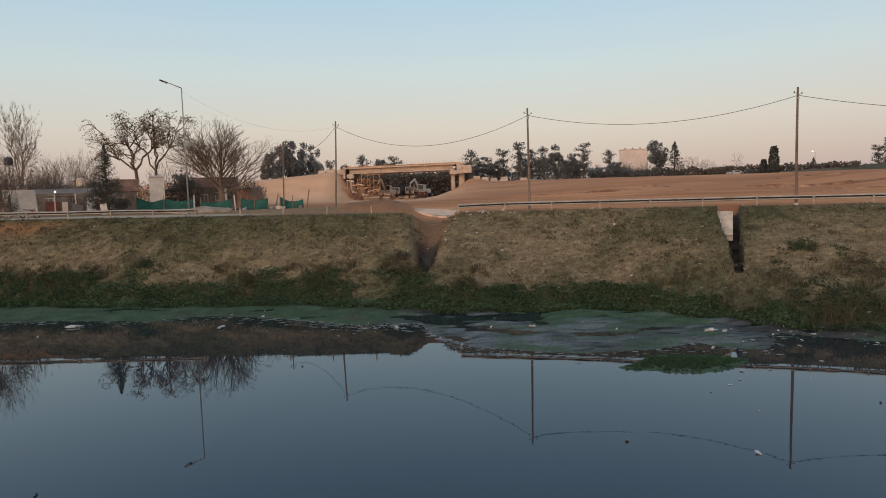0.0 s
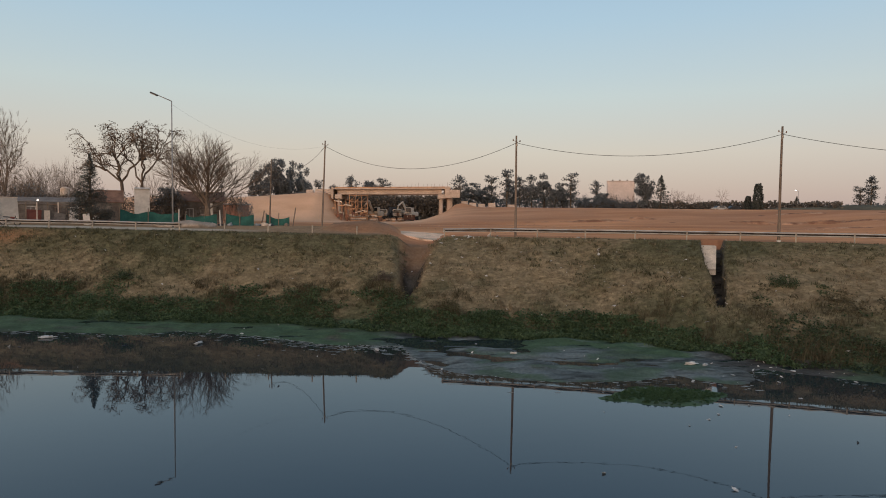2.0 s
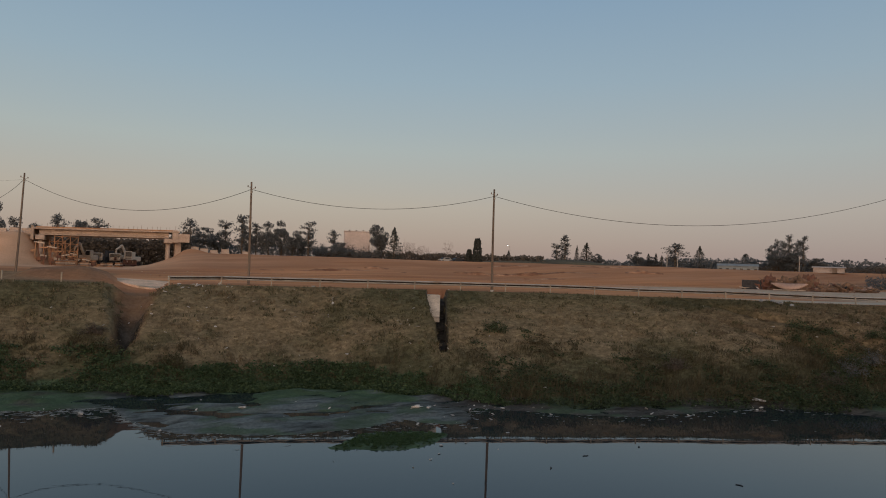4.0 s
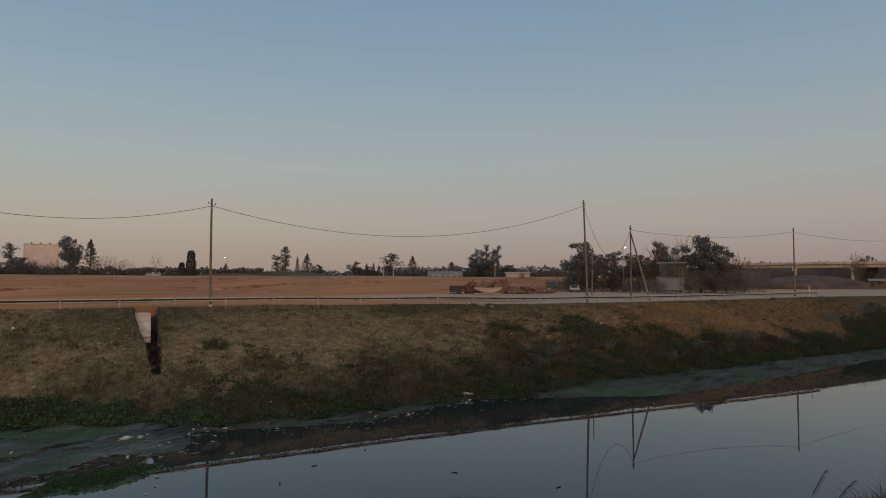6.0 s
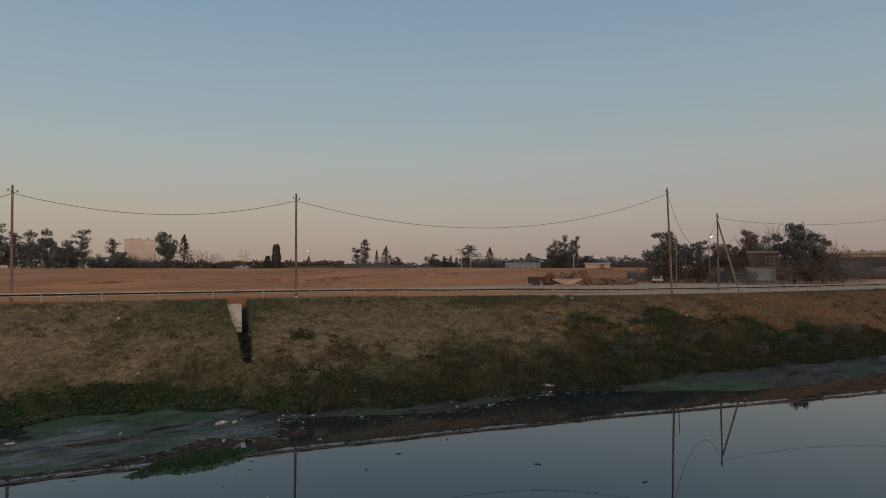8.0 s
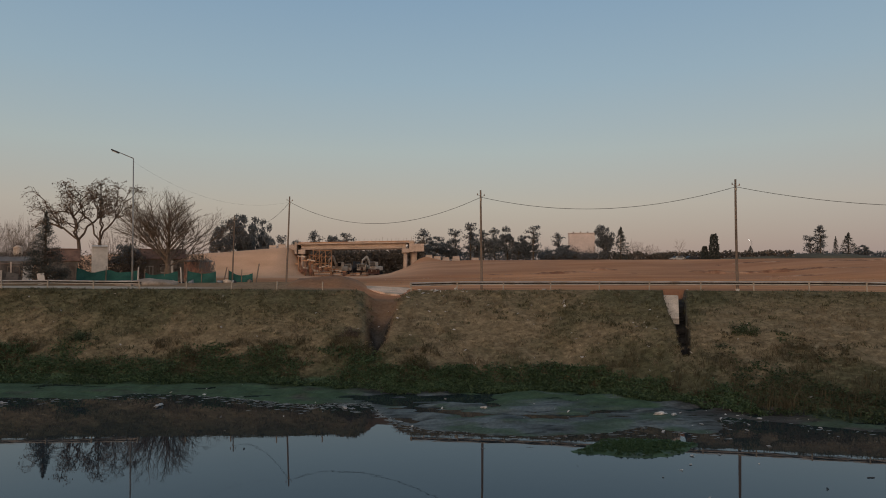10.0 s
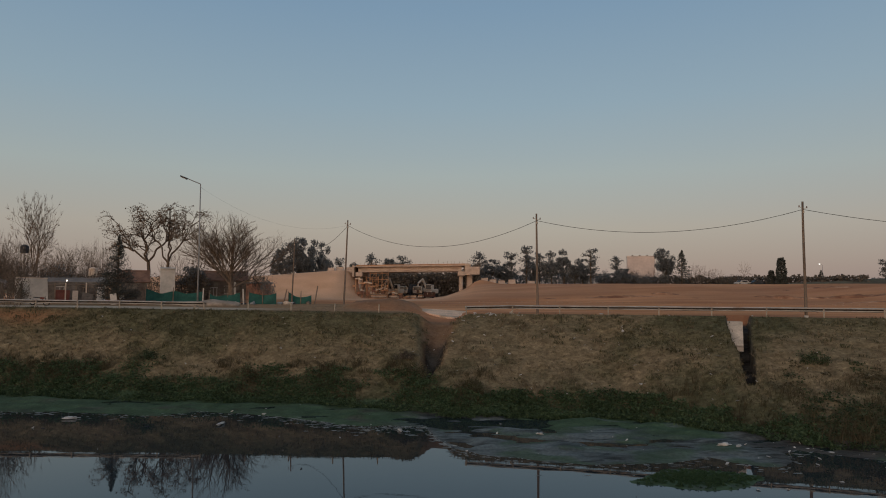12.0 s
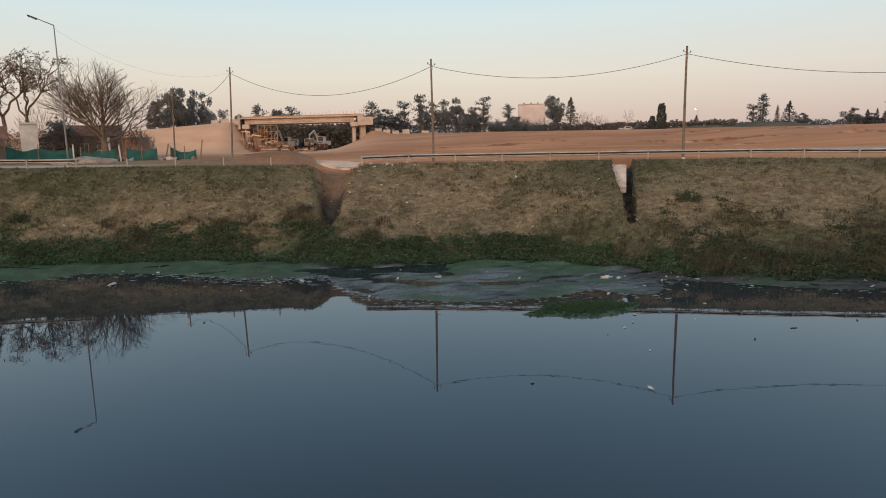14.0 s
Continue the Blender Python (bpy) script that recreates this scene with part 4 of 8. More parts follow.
def concrete_block(x, y, sx, h, rz=0.0):
    z = land_z(x, y)
    ob = thing("concrete_block", pose(x, y, z, 0, 0, rz), "pale concrete barrier block on the embankment", "concrete block", "barrier blocks")
    outline = [(-0.4, -0.2), (0.4, -0.2), (0.4, h * 0.3), (0.18, h * 0.5), (0.14, h), (-0.14, h), (-0.18, h * 0.5), (-0.4, h * 0.3)]
    part("block_body", extrude_profile(bmesh.new(), outline, (-sx / 2, 0, 0), (sx / 2, 0, 0)), M_BEAM, ob)


for x, h in ((-26.6, 0.8), (-24.6, 0.9), (-22.7, 1.0)):
    concrete_block(x, 147.3, 1.6, h, rng.normal(0, 6))
for x, h in ((7.5, 1.1), (9.3, 0.9), (11.2, 0.8), (13.4, 1.0), (17.5, 0.6)):
    concrete_block(x, 147.0 - (x - 7) * 0.25, 1.5, h, rng.normal(0, 9))


# ---- machines on the building site ----
def wheel(parent, x, y, r, w, rim=M_CREAM):
    bm = tube((x, y - w / 2, r), (x, y + w / 2, r), r, r, 16)
    t = part("wheel", bm, M_TYRE, parent, "black rubber tyre")
    part("rim", tube((x, y - w / 2 - 0.02, r), (x, y + w / 2 + 0.02, r), r * 0.5, r * 0.5, 10), rim, t, "painted wheel rim")


def dump_truck(x, y, rz, paint, label):
    root = thing("dump_truck", pose(x, y, land_z(x, y), 0, 0, rz), label, "truck", "site machines")
    part("chassis", box((0, 0, 0.85), (6.2, 0.9, 0.3), bevel=0.03), M_DARK, root, "dark steel chassis")
    bm = box((2.3, 0, 1.85), (1.7, 2.3, 1.7), bevel=0.12)
    cab = part("cab", bm, paint, root)
    part("windscreen", box((3.16, 0, 2.2), (0.04, 1.9, 0.75), bevel=0.01), M_GLASS, cab, "dark windscreen")
    for s in (-1, 1):
        part("side_window", box((2.4, s * 1.16, 2.2), (0.9, 0.03, 0.6), bevel=0.008), M_GLASS, cab, "dark side window")
        part("headlight", box((3.17, s * 0.85, 1.35), (0.05, 0.25, 0.18), bevel=0.01), M_LITTER, cab, "headlight")
    bm = bmesh.new()
    extrude_profile(bm, [(-1.2, 1.15), (1.2, 1.15), (1.3, 2.45), (1.2, 2.45), (1.1, 1.3), (-1.1, 1.3), (-1.2, 2.45), (-1.3, 2.45)], (-3.1, 0, 0), (1.2, 0, 0))
    bed = part("tipper_body", bm, paint, root, "open tipper body")
    part("tailgate", box((-3.12, 0, 1.8), (0.08, 2.4, 1.2), bevel=0.01), paint, bed)
    for wx in (2.2, -1.3, -2.5):
        for s in (-1, 1):
            wheel(root, wx, s * 1.0, 0.52, 0.42)
    return root


def excavator(x, y, rz, paint, label):
    root = thing("excavator", pose(x, y, land_z(x, y), 0, 0, rz), label, "excavator", "site machines")
    for s in (-1, 1):
        bm = extrude_profile(bmesh.new(), [(-0.3, 0), (0.3, 0), (0.3, 0.85), (-0.3, 0.85)], (-1.9, s * 1.2, 0.02), (1.9, s * 1.2, 0.02))
        bmesh.ops.bevel(bm, geom=bm.edges[:], offset=0.12, segments=2, affect="EDGES")
        part("track", bm, M_TYRE, root, "steel crawler track")
    part("house", box((-0.5, 0, 1.6), (3.4, 2.6, 1.1), bevel=0.12), paint, root)
    cab = part("cab", box((0.7, 0.75, 2.45), (1.5, 1.0, 1.5), bevel=0.1), paint, root)
    part("cab_glass", box((1.46, 0.75, 2.6), (0.04, 0.8, 0.9)), M_GLASS, cab, "dark cab glass")
    part("counterweight", box((-2.3, 0, 1.6), (0.7, 2.5, 1.0), bevel=0.15), M_DARK, root, "dark counterweight")
    a, b, c = Vector((0.9, -0.2, 1.9)), Vector((3.2, -0.2, 4.6)), Vector((5.2, -0.2, 3.6))
    part("boom", add_box(bmesh.new(), (a + b) / 2, ((b - a).length, 0.4, 0.5), ry=-math.degrees(math.atan2(b.z - a.z, b.x - a.x)), bevel=0.05), paint, root)
    part("stick", add_box(bmesh.new(), (b + c) / 2, ((c - b).length + 0.3, 0.3, 0.35), ry=-math.degrees(math.atan2(c.z - b.z, c.x - b.x)), bevel=0.04), paint, root)
    part("stick_end", tube(c, c + Vector((0.3, 0, -1.9)), 0.17, 0.13), paint, root)
    bm = extrude_profile(bmesh.new(), [(-0.5, 0), (0.5, 0), (0.5, 0.7), (-0.5, 0.7)], (5.0, -0.2, 0.9), (6.0, -0.2, 1.2))
    part("bucket", bm, M_RUST, root, "worn steel bucket")
    return root


def wheel_loader(x, y, rz, paint, label):
    root = thing("wheel_loader", pose(x, y, land_z(x, y), 0, 0, rz), label, "loader", "site machines")
    part("rear_body", box((-1.4, 0, 1.6), (2.6, 1.7, 1.1), bevel=0.1), paint, root)
    cab = part("cab", box((0.1, 0, 2.5), (1.4, 1.5, 1.6), bevel=0.08), paint, root)
    part("cab_glass", box((0.82, 0, 2.65), (0.04, 1.2, 1.0)), M_GLASS, cab, "dark cab glass")
    part("front_frame", box((1.5, 0, 1.2), (1.6, 1.1, 0.8), bevel=0.08), paint, root)
    for s in (-1, 1):
        part("lift_arm", add_box(bmesh.new(), (2.3, s * 0.55, 1.3), (2.0, 0.18, 0.35), ry=18, bevel=0.03), paint, root)
        for wx in (1.5, -1.6):
            wheel(root, wx, s * 1.05, 0.75, 0.55, paint)
    bm = extrude_profile(bmesh.new(), [(0.0, 0.1), (1.0, 0.1), (1.0, 0.25), (0.2, 0.4), (0.1, 1.3), (0.0, 1.3)], (2.9, 1.35, 0.1), (2.9, -1.35, 0.1))
    part("bucket", bm, M_RUST, root, "wide worn steel bucket")
    return root


def scaffold(x, y, nx, ny, nz, label):
    root = thing("scaffold", pose(x, y, land_z(x, y), 0, 0, 4), label, "scaffold", "scaffold towers")
    for i in range(nx + 1):
        for j in range(ny + 1):
            part("upright", tube((i * 1.3, j * 1.4, 0), (i * 1.3, j * 1.4, nz * 1.35 + 0.3), 0.06, 0.06, 6), M_ORANGE, root)
    for k in range(1, nz + 1):
        for j in range(ny + 1):
            part("ledger", tube((0, j * 1.4, k * 1.35), (nx * 1.3, j * 1.4, k * 1.35), 0.05, 0.05, 6), M_ORANGE, root)
        for i in range(nx + 1):
            part("transom", tube((i * 1.3, 0, k * 1.35), (i * 1.3, ny * 1.4, k * 1.35), 0.05, 0.05, 6), M_ORANGE, root)
        if k % 2:
            part("work_board", box((nx * 0.65, ny * 0.7, k * 1.35 + 0.06), (nx * 1.3, ny * 1.3, 0.07)), M_WOOD, root, "grey scaffold boards")
    for i in range(nx):
        for k in range(nz):
            part("brace", tube((i * 1.3, -0.05, k * 1.35), ((i + 1) * 1.3, -0.05, (k + 1) * 1.35), 0.04, 0.04, 6), M_ORANGE, root)


scaffold(-18.6, 145.6, 2, 3, 3, "orange steel shoring scaffold under the bridge")
scaffold(-15.4, 147.0, 1, 2, 2, "low orange steel shoring scaffold under the bridge")
excavator(-13.3, 160.0, 250, M_CREAM, "dusty cream excavator standing under the bridge")
dump_truck(-12.0, 166.0, -86, M_CREAM, "dusty cream dump truck under the bridge")
dump_truck(-8.0, 168.0, -95, M_CREAM, "dusty cream tipper lorry parked under the bridge")
wheel_loader(-5.6, 164.0, -80, M_CREAM, "cream loader parked under the bridge")
wheel_loader(-9.9, 172.0, -60, M_DARK, "dark loader parked under the bridge")
scaffold(-17.4, 142.6, 3, 1, 4, "tall orange shoring scaffold before the bridge")
excavator(-5.3, 170.0, 240, M_CREAM, "dusty cream excavator behind the bridge")


def falsework(x, y, wide, high, seed, label):
    """A stepped, half-dismantled stack of props and boards."""
    rnd = random.Random(seed)
    root = thing("falsework", pose(x, y, land_z(x, y), 0, 0, rnd.uniform(-8, 8)), label, "falsework", "falsework stacks")
    for i in range(int(wide / 0.55)):
        px = -wide / 2 + i * 0.55 + rnd.uniform(-0.1, 0.1)
        top = high * (1.05 - 0.75 * (px / wide + 0.5)) * rnd.uniform(0.75, 1.1)
        py = rnd.uniform(-0.8, 0.8)
        part("prop", tube((px, py, 0), (px + rnd.uniform(-0.25, 0.25), py + rnd.uniform(-0.2, 0.2), top), 0.10, 0.09, 6), (M_ORANGE, M_PROP)[i % 2], root)
        if i % 2:
            part("bearer", box((px, py, top), (rnd.uniform(1.0, 1.8), 0.22, 0.24), rz=rnd.uniform(-20, 20), ry=rnd.uniform(-14, 14), bevel=0.02), M_CREAM if i % 4 == 1 else M_ORANGE, root, "rough timber bearer")
        part("panel", box((px + rnd.uniform(-0.3, 0.3), py - 0.3, top * rnd.uniform(0.25, 0.7)), (rnd.uniform(0.5, 1.1), 0.12, rnd.uniform(0.3, 0.8)), rz=rnd.uniform(-25, 25), ry=rnd.uniform(-18, 18), bevel=0.01),
             (M_ORANGE, M_PROP, M_CREAM, M_RUST)[i % 4], root, "worn formwork panel")


falsework(-16.6, 141.4, 7.5, 4.6, 3, "stepped stack of orange props and boards before the abutment")
falsework(-12.2, 143.6, 5.0, 2.2, 8, "low jumble of orange props and boards")
for i, (x, y, s) in enumerate(((-14.6, 140.5, 0.9), (-12.4, 142.0, 0.7), (-9.2, 146.5, 0.6), (-6.6, 147.0, 0.8), (-8.0, 144.0, 0.7), (-16.0, 140.2, 0.8))):
    ob = thing("material_stack", pose(x, y, land_z(x, y), 0, 0, i * 23), "stack of orange formwork panels on the site", "stack", "formwork stacks")
    for k in range(5):
        part("form_panel", box((0.05 * (k % 2), 0, 0.12 + 0.24 * k * s), (2.2 * s, 1.2 * s, 0.16), rz=k * 3.0, bevel=0.01), (M_ORANGE, M_WOOD, M_CREAM)[k % 3], ob)


# ---- street lamps ----
def street_lamp(x, y, top, arm, rz, lit, label):
    z = land_z(x, y)
    h = top - z
    root = thing("street_lamp", pose(x, y, z, 0, 0, rz), label, "street lamp", "street lamps")
    part("base_plate", box((0, 0, 0.03), (0.5, 0.5, 0.06), bevel=0.01), M_POST, root, "steel base plate")
    bm = bmesh.new()
    add_tube(bm, (0, 0, 0), (0, 0, h), 0.09, 0.045, 10)
    part("lamp_pole", bm, M_LAMPPOST, root, smooth=True)
    part("arm", tube((0, 0, h), (-arm, 0, h + arm * 0.42), 0.05, 0.04, 8), M_LAMPPOST, root)
    head = add_box(bmesh.new(), (-arm - 0.35, 0, h + arm * 0.42 + 0.12), (0.80, 0.32, 0.14), ry=22, bevel=0.04)
    hd = part("lamp_head", head, M_DARK, root, "dark flat lamp head")
    part("lamp_glass", add_box(bmesh.new(), (-arm - 0.38, 0, h + arm * 0.42 + 0.03), (0.6, 0.26, 0.05), ry=22), M_LIT if lit else M_LITTER, hd, "lamp glass")


street_lamp(-25.4, 66.2, 18.8, 1.35, 0, False, "tall unlit street lamp with one arm")
street_lamp(124.6, 65.0, 15.2, 0.35, 60, True, "lit street lamp among the trees")
street_lamp(126.7, 227.0, 17.0, 0.9, 20, True, "far lit street lamp beyond the field")


# ---- green shade net fence round the yards ----
def net_fence(points, h, label):
    x0, y0 = points[0]
    z0 = land_z(x0, y0)
    root = thing("net_fence", pose(x0, y0, z0), label, "fence", "shade net fences")
    length = 0
    cloth = bmesh.new()
    prev = None
    for (ax, ay), (bx, by) in zip(points, points[1:]):
        k = max(4, int(math.hypot(bx - ax, by - ay) / 0.35))
        for i in range(k + (1 if (bx, by) == points[-1] else 0)):
            f = i / k
            x, y = ax + (bx - ax) * f, ay + (by - ay) * f
            wob = 0.10 * math.sin(length * 2.3) + 0.07 * noise.noise(Vector((x * 1.3, y, 4)))
            hh = h - 0.42 * abs(math.sin(length * 0.95)) - 0.35 * (noise.noise(Vector((x * 0.6, 7, y))) + 0.3)
            z = land_z(x, y) - z0
            col = [cloth.verts.new((x - x0, y - y0 + wob * (1 - abs(q - 0.5)), z + 0.04 + hh * q)) for q in (0, 0.33, 0.66, 1)]
            if prev:
                for a in range(3):
                    cloth.faces.new((prev[a], col[a], col[a + 1], prev[a + 1]))
            prev = col
            length += 0.35
        z = land_z(ax, ay) - z0
        part("stake", tube((ax - x0, ay - y0 - 0.06, z - 0.3), (ax - x0 + 0.05, ay - y0 - 0.06, z + h + 0.25), 0.06, 0.05, 6), M_WOOD, root, "rough grey wooden stake")
    ob = part("shade_cloth", cloth, M_NET, root, "sagging green shade net")
    ob.modifiers.new("thick", "SOLIDIFY").thickness = 0.03


net_fence([(-36.2, 78.2), (-33.4, 79.4), (-30.2, 80.6)], 1.75, "sagging green shade net fence along a yard")
net_fence([(-29.6, 80.9), (-27.6, 81.7), (-26.2, 82.1)], 1.5, "torn green shade net fence with white posts")
net_fence([(-25.2, 82.4), (-23.6, 82.9), (-22.0, 83.4)], 1.65, "taut green shade net fence panel")
net_fence([(-20.9, 85.0), (-19.4, 85.5), (-18.1, 85.9)], 1.4, "leaning green shade net fence at the yard corner")
for x, y, h, lean in ((-29.9, 79.6, 2.0, 2), (-25.7, 82.0, 1.9, -3), (-17.7, 86.0, 2.4, 9), (-21.4, 84.6, 2.0, 12)):
    ob = thing("fence_post", pose(x, y, land_z(x, y), 0, lean, 0), "pale wooden fence post in the yard", "post", "yard posts")
    part("post_body", tube((0, 0, -0.2), (0, 0, h), 0.09, 0.075, 7), M_WHITE if lean < 5 else M_WOOD, ob)


# ---- houses and sheds on the far side of the road ----
def opening(parent, name, centre, size, rz=0.0, pane=M_GLASS, trim_mat=M_WHITE):
    """A window or door let into the face at y = centre[1] (facing -y)."""
    x, y, z = centre
    w, h = size
    bm = bmesh.new()
    for cx, cz, sx, sz in ((0, h / 2, w + 0.16, 0.08), (0, -h / 2, w + 0.16, 0.08), (-w / 2, 0, 0.08, h), (w / 2, 0, 0.08, h), (0, 0, 0.05, h)):
        add_box(bm, (x + cx, y - 0.02, z + cz), (sx, 0.10, sz))
    fr = part(name, bm, trim_mat, parent, "painted frame")
    part("pane", box((x, y + 0.03, z), (w, 0.03, h)), pane, fr, "dark pane")


def small_house(x, y, rz, size, wall, roof, label, slope=0.35, gable=False, doors=(), windows=(), name="house", lift=0.0):
    w, dp, h = size
    root = thing(name, pose(x, y, land_z(x, y) + lift, 0, 0, rz), label, "house", "yard buildings")
    bm = bmesh.new()
    t = 0.2
    add_box(bm, (0, -dp / 2, h / 2 - 0.2), (w, t, h + 0.4))
    part("front_wall", bm, wall, root)
    part("back_wall", box((0, dp / 2, h / 2 - 0.2), (w, t, h + 0.4)), wall, root)
    for s in (-1, 1):
        if gable:
            bm = bmesh.new()
            prof = [(-dp / 2 + t / 2, -0.4), (dp / 2 - t / 2, -0.4), (dp / 2 - t / 2, h), (0, h + slope * dp / 2), (-dp / 2 + t / 2, h)]
            a = [bm.verts.new((s * (w / 2 - t), q, r)) for q, r in prof]
            b = [bm.verts.new((s * w / 2, q, r)) for q, r in prof]
            bm.faces.new(a)
            bm.faces.new(b[::-1])
            for i in range(5):
                bm.faces.new((a[i], b[i], b[(i + 1) % 5], a[(i + 1) % 5]))
            part("side_wall", bm, wall, root)
        else:
            part("side_wall", box((s * (w / 2 - t / 2), 0, h / 2 - 0.2), (t, dp - t, h + 0.4)), wall, root)
    if gable:
        ang = math.degrees(math.atan(slope))
        ln = dp / 2 / math.cos(radians(ang)) + 0.45
        for s in (-1, 1):
            bm = box((0, s * dp / 4 * 1.05, h + slope * dp / 4 + 0.05), (w + 0.6, ln, 0.12), rx=-s * ang, bevel=0.02)
            part("roof_slope", bm, roof, root, "sloping roof sheet")
    else:
        ang = math.degrees(math.atan(slope * 0.5))
        bm = box((0, 0, h + 0.12 + 0.0), (w + (0.7 if w > 2 else 0.06), dp + 0.5, 0.09), rx=ang, bevel=0.01)
        part("roof_sheet", bm, roof, root, "low sloping roof sheet")
    for c, s in windows:
        opening(root, "window", (c[0], -dp / 2 - t / 2, c[1]), s, trim_mat=M_WHITE if w == 5.6 else M_WOOD)
    for c, s in doors:
        opening(root, "door", (c, -dp / 2 - t / 2, s[1] / 2), s, pane=M_WOOD)
    return root


ob = thing("yard_wall", pose(-46.9, 74.9, land_z(-46.9, 74.9), 0, 0, 32), "blank whitewashed yard wall by the road", "wall")
bm = bmesh.new()
prof = [(-2.3, -0.3), (1.0, -0.3), (0.82, 2.85), (-2.3, 2.95)]
fa, fb = [bm.verts.new((q, -0.12, r)) for q, r in prof], [bm.verts.new((q, 0.12, r)) for q, r in prof]
bm.faces.new(fa)
bm.faces.new(fb[::-1])
for i in range(4):
    bm.faces.new((fa[i], fb[i], fb[(i + 1) % 4], fa[(i + 1) % 4]))
part("wall_panel", bm, M_WHITE, ob)
part("coping", box((-0.74, 0, 2.95), (3.2, 0.34, 0.1), ry=1.8, bevel=0.01), M_CREAM, ob, "pale wall coping")
small_house(-47.5, 83.2, 30, (6.4, 4.6, 2.5), M_GREYWALL, M_ROOF, "low shop with a tin roof and a lit lamp", 0.35, doors=((-1.6, (0.9, 1.9)),), windows=(((1.5, 1.4), (1.2, 0.9)),))
small_house(-37.1, 86.3, 24, (1.75, 3.6, 4.3), M_WHITE, M_WHITE, "narrow white plastered house behind the net fence", 0.12)
small_house(-43.2, 90.0, 26, (3.2, 4.0, 2.6), M_GREYWALL, M_TILE, "small grey gable shed behind the yards", 0.7, True)
small_house(-32.8, 96.0, 20, (5.6, 5.0, 3.0), M_GREYWALL, M_TILE, "low house with a tiled roof and porch window", 0.5, True, windows=(((0.6, 1.7), (1.5, 1.1)),), doors=((-1.6, (0.9, 2.0)),))
small_house(-33.3, 114.5, 16, (4.2, 4.0, 2.7), M_BRICKRED, M_ROOF, "unplastered red brick shed by the embankment", 0.1)
small_house(-57.5, 80.0, 36, (5.0, 4.0, 2.5), M_GREYWALL, M_ROOF, "grey yard shed with a white door", 0.2, doors=((0.9, (1.3, 1.8)),), windows=(((-1.4, 1.5), (0.8, 0.7)),))
small_house(-63.5, 82.0, 38, (6.0, 5.0, 3.3), M_GREYWALL, M_TILE, "grey house with a tiled gable roof", 0.5, True, windows=(((1.0, 1.6), (1.1, 1.0)),))
small_house(-54.0, 97.0, 30, (5.5, 5.0, 3.0), M_WHITE, M_ROOF, "pale house behind the bare trees", 0.2, windows=(((0.5, 1.7), (1.1, 1.0)),))

# porch posts and columns of the low house
for x, y in ((-34.8, 91.4), (-30.4, 93.0)):
    ob = thing("porch_column", pose(x, y, land_z(x, y), 0, 0, 20), "white porch column before the low house", "column", "porch columns")
    part("shaft", box((0, 0, 1.35), (0.3, 0.3, 2.9), bevel=0.03), M_WHITE, ob)


def water_tank(x, y, z, r, h, mat, label):
    root = thing("water_tank", pose(x, y, land_z(x, y)), label, "water tank", "roof tanks")
    zz = z - land_z(x, y)
    for i in range(4):
        a = i * math.pi / 2 + 0.5
        part("tank_leg", tube((r * 0.8 * math.cos(a), r * 0.8 * math.sin(a), 0), (r * 0.7 * math.cos(a), r * 0.7 * math.sin(a), zz), 0.08, 0.07, 6), M_POST, root)
    bm = bmesh.new()
    add_tube(bm, (0, 0, zz), (0, 0, zz + h * 0.8), r, r, 16)
    part("tank_shell", bm, mat, root, smooth=False)
    part("tank_lid", tube((0, 0, zz + h * 0.8), (0, 0, zz + h), r * 0.98, r * 0.3, 16), mat, root)


water_tank(-50.3, 92.5, 10.0, 0.55, 1.2, M_CREAM, "pale plastic water tank on a stand")
water_tank(-65.6, 101.0, 13.6, 0.62, 1.3, M_DARK, "dark water tank on a tall stand")

# shop lamp, gate panels, red board, planks and junk in the yards
ob = thing("shop_lamp", pose(-46.6, 79.9, 9.15), "small lit wall lamp under the tin roof", "lamp")
part("lamp_shade", tube((0, 0.1, 0.12), (0, -0.02, 0.06), 0.06, 0.16, 10), M_WHITE, ob)
part("bulb", tube((0, -0.02, 0.05), (0, -0.06, -0.06), 0.06, 0.06, 8), M_LIT, ob, "lit bulb")
for x, y, w, h, rz, mat, label in ((-46.9, 79.4, 1.6, 1.6, 30, M_RED, "faded red board under the tin roof"), (-43.0, 80.7, 0.75, 1.9, 28, M_WHITE, "white door leaf leaning in the yard"),
                                   (-45.4, 79.6, 0.6, 1.5, 30, M_CREAM, "pale plywood board leaning in the yard"), (-44.4, 80.2, 1.2, 1.2, 34, M_GREYWALL, "grey sheet leaning in the yard"),
                                   (-36.9, 72.3, 0.65, 1.2, 20, M_WHITE, "white board standing before the conifer"), (-56.5, 77.0, 1.5, 1.8, 36, M_WHITE, "white gate panel between the sheds"), (-40.8, 81.6, 0.9, 0.9, 15, M_LITTER, "white board lying against scrap")):
    z = land_z(x, y)
    ob = thing("leaning_board", pose(x, y, z, -8, rng.normal(0, 4), rz), label, "board", "yard boards")
    part("board_sheet", box((0, 0, h / 2), (w, 0.05, h), bevel=0.01), mat, ob)
    part("batten", box((0, 0.05, h * 0.5), (0.08, 0.06, h * 0.95)), M_WOOD, ob, "rear batten")
for k in range(6):
    x, y = (-48.4 + k * 0.95, 78.4 + k * 0.55)
    ob = thing("porch_post", pose(x, y, land_z(x, y), 0, 0, 30), "rough timber porch post", "post", "porch posts")
    part("timber", box((0, 0, 1.2), (0.14, 0.14, 2.5), bevel=0.01), M_WOOD if k % 2 else M_CREAM, ob)
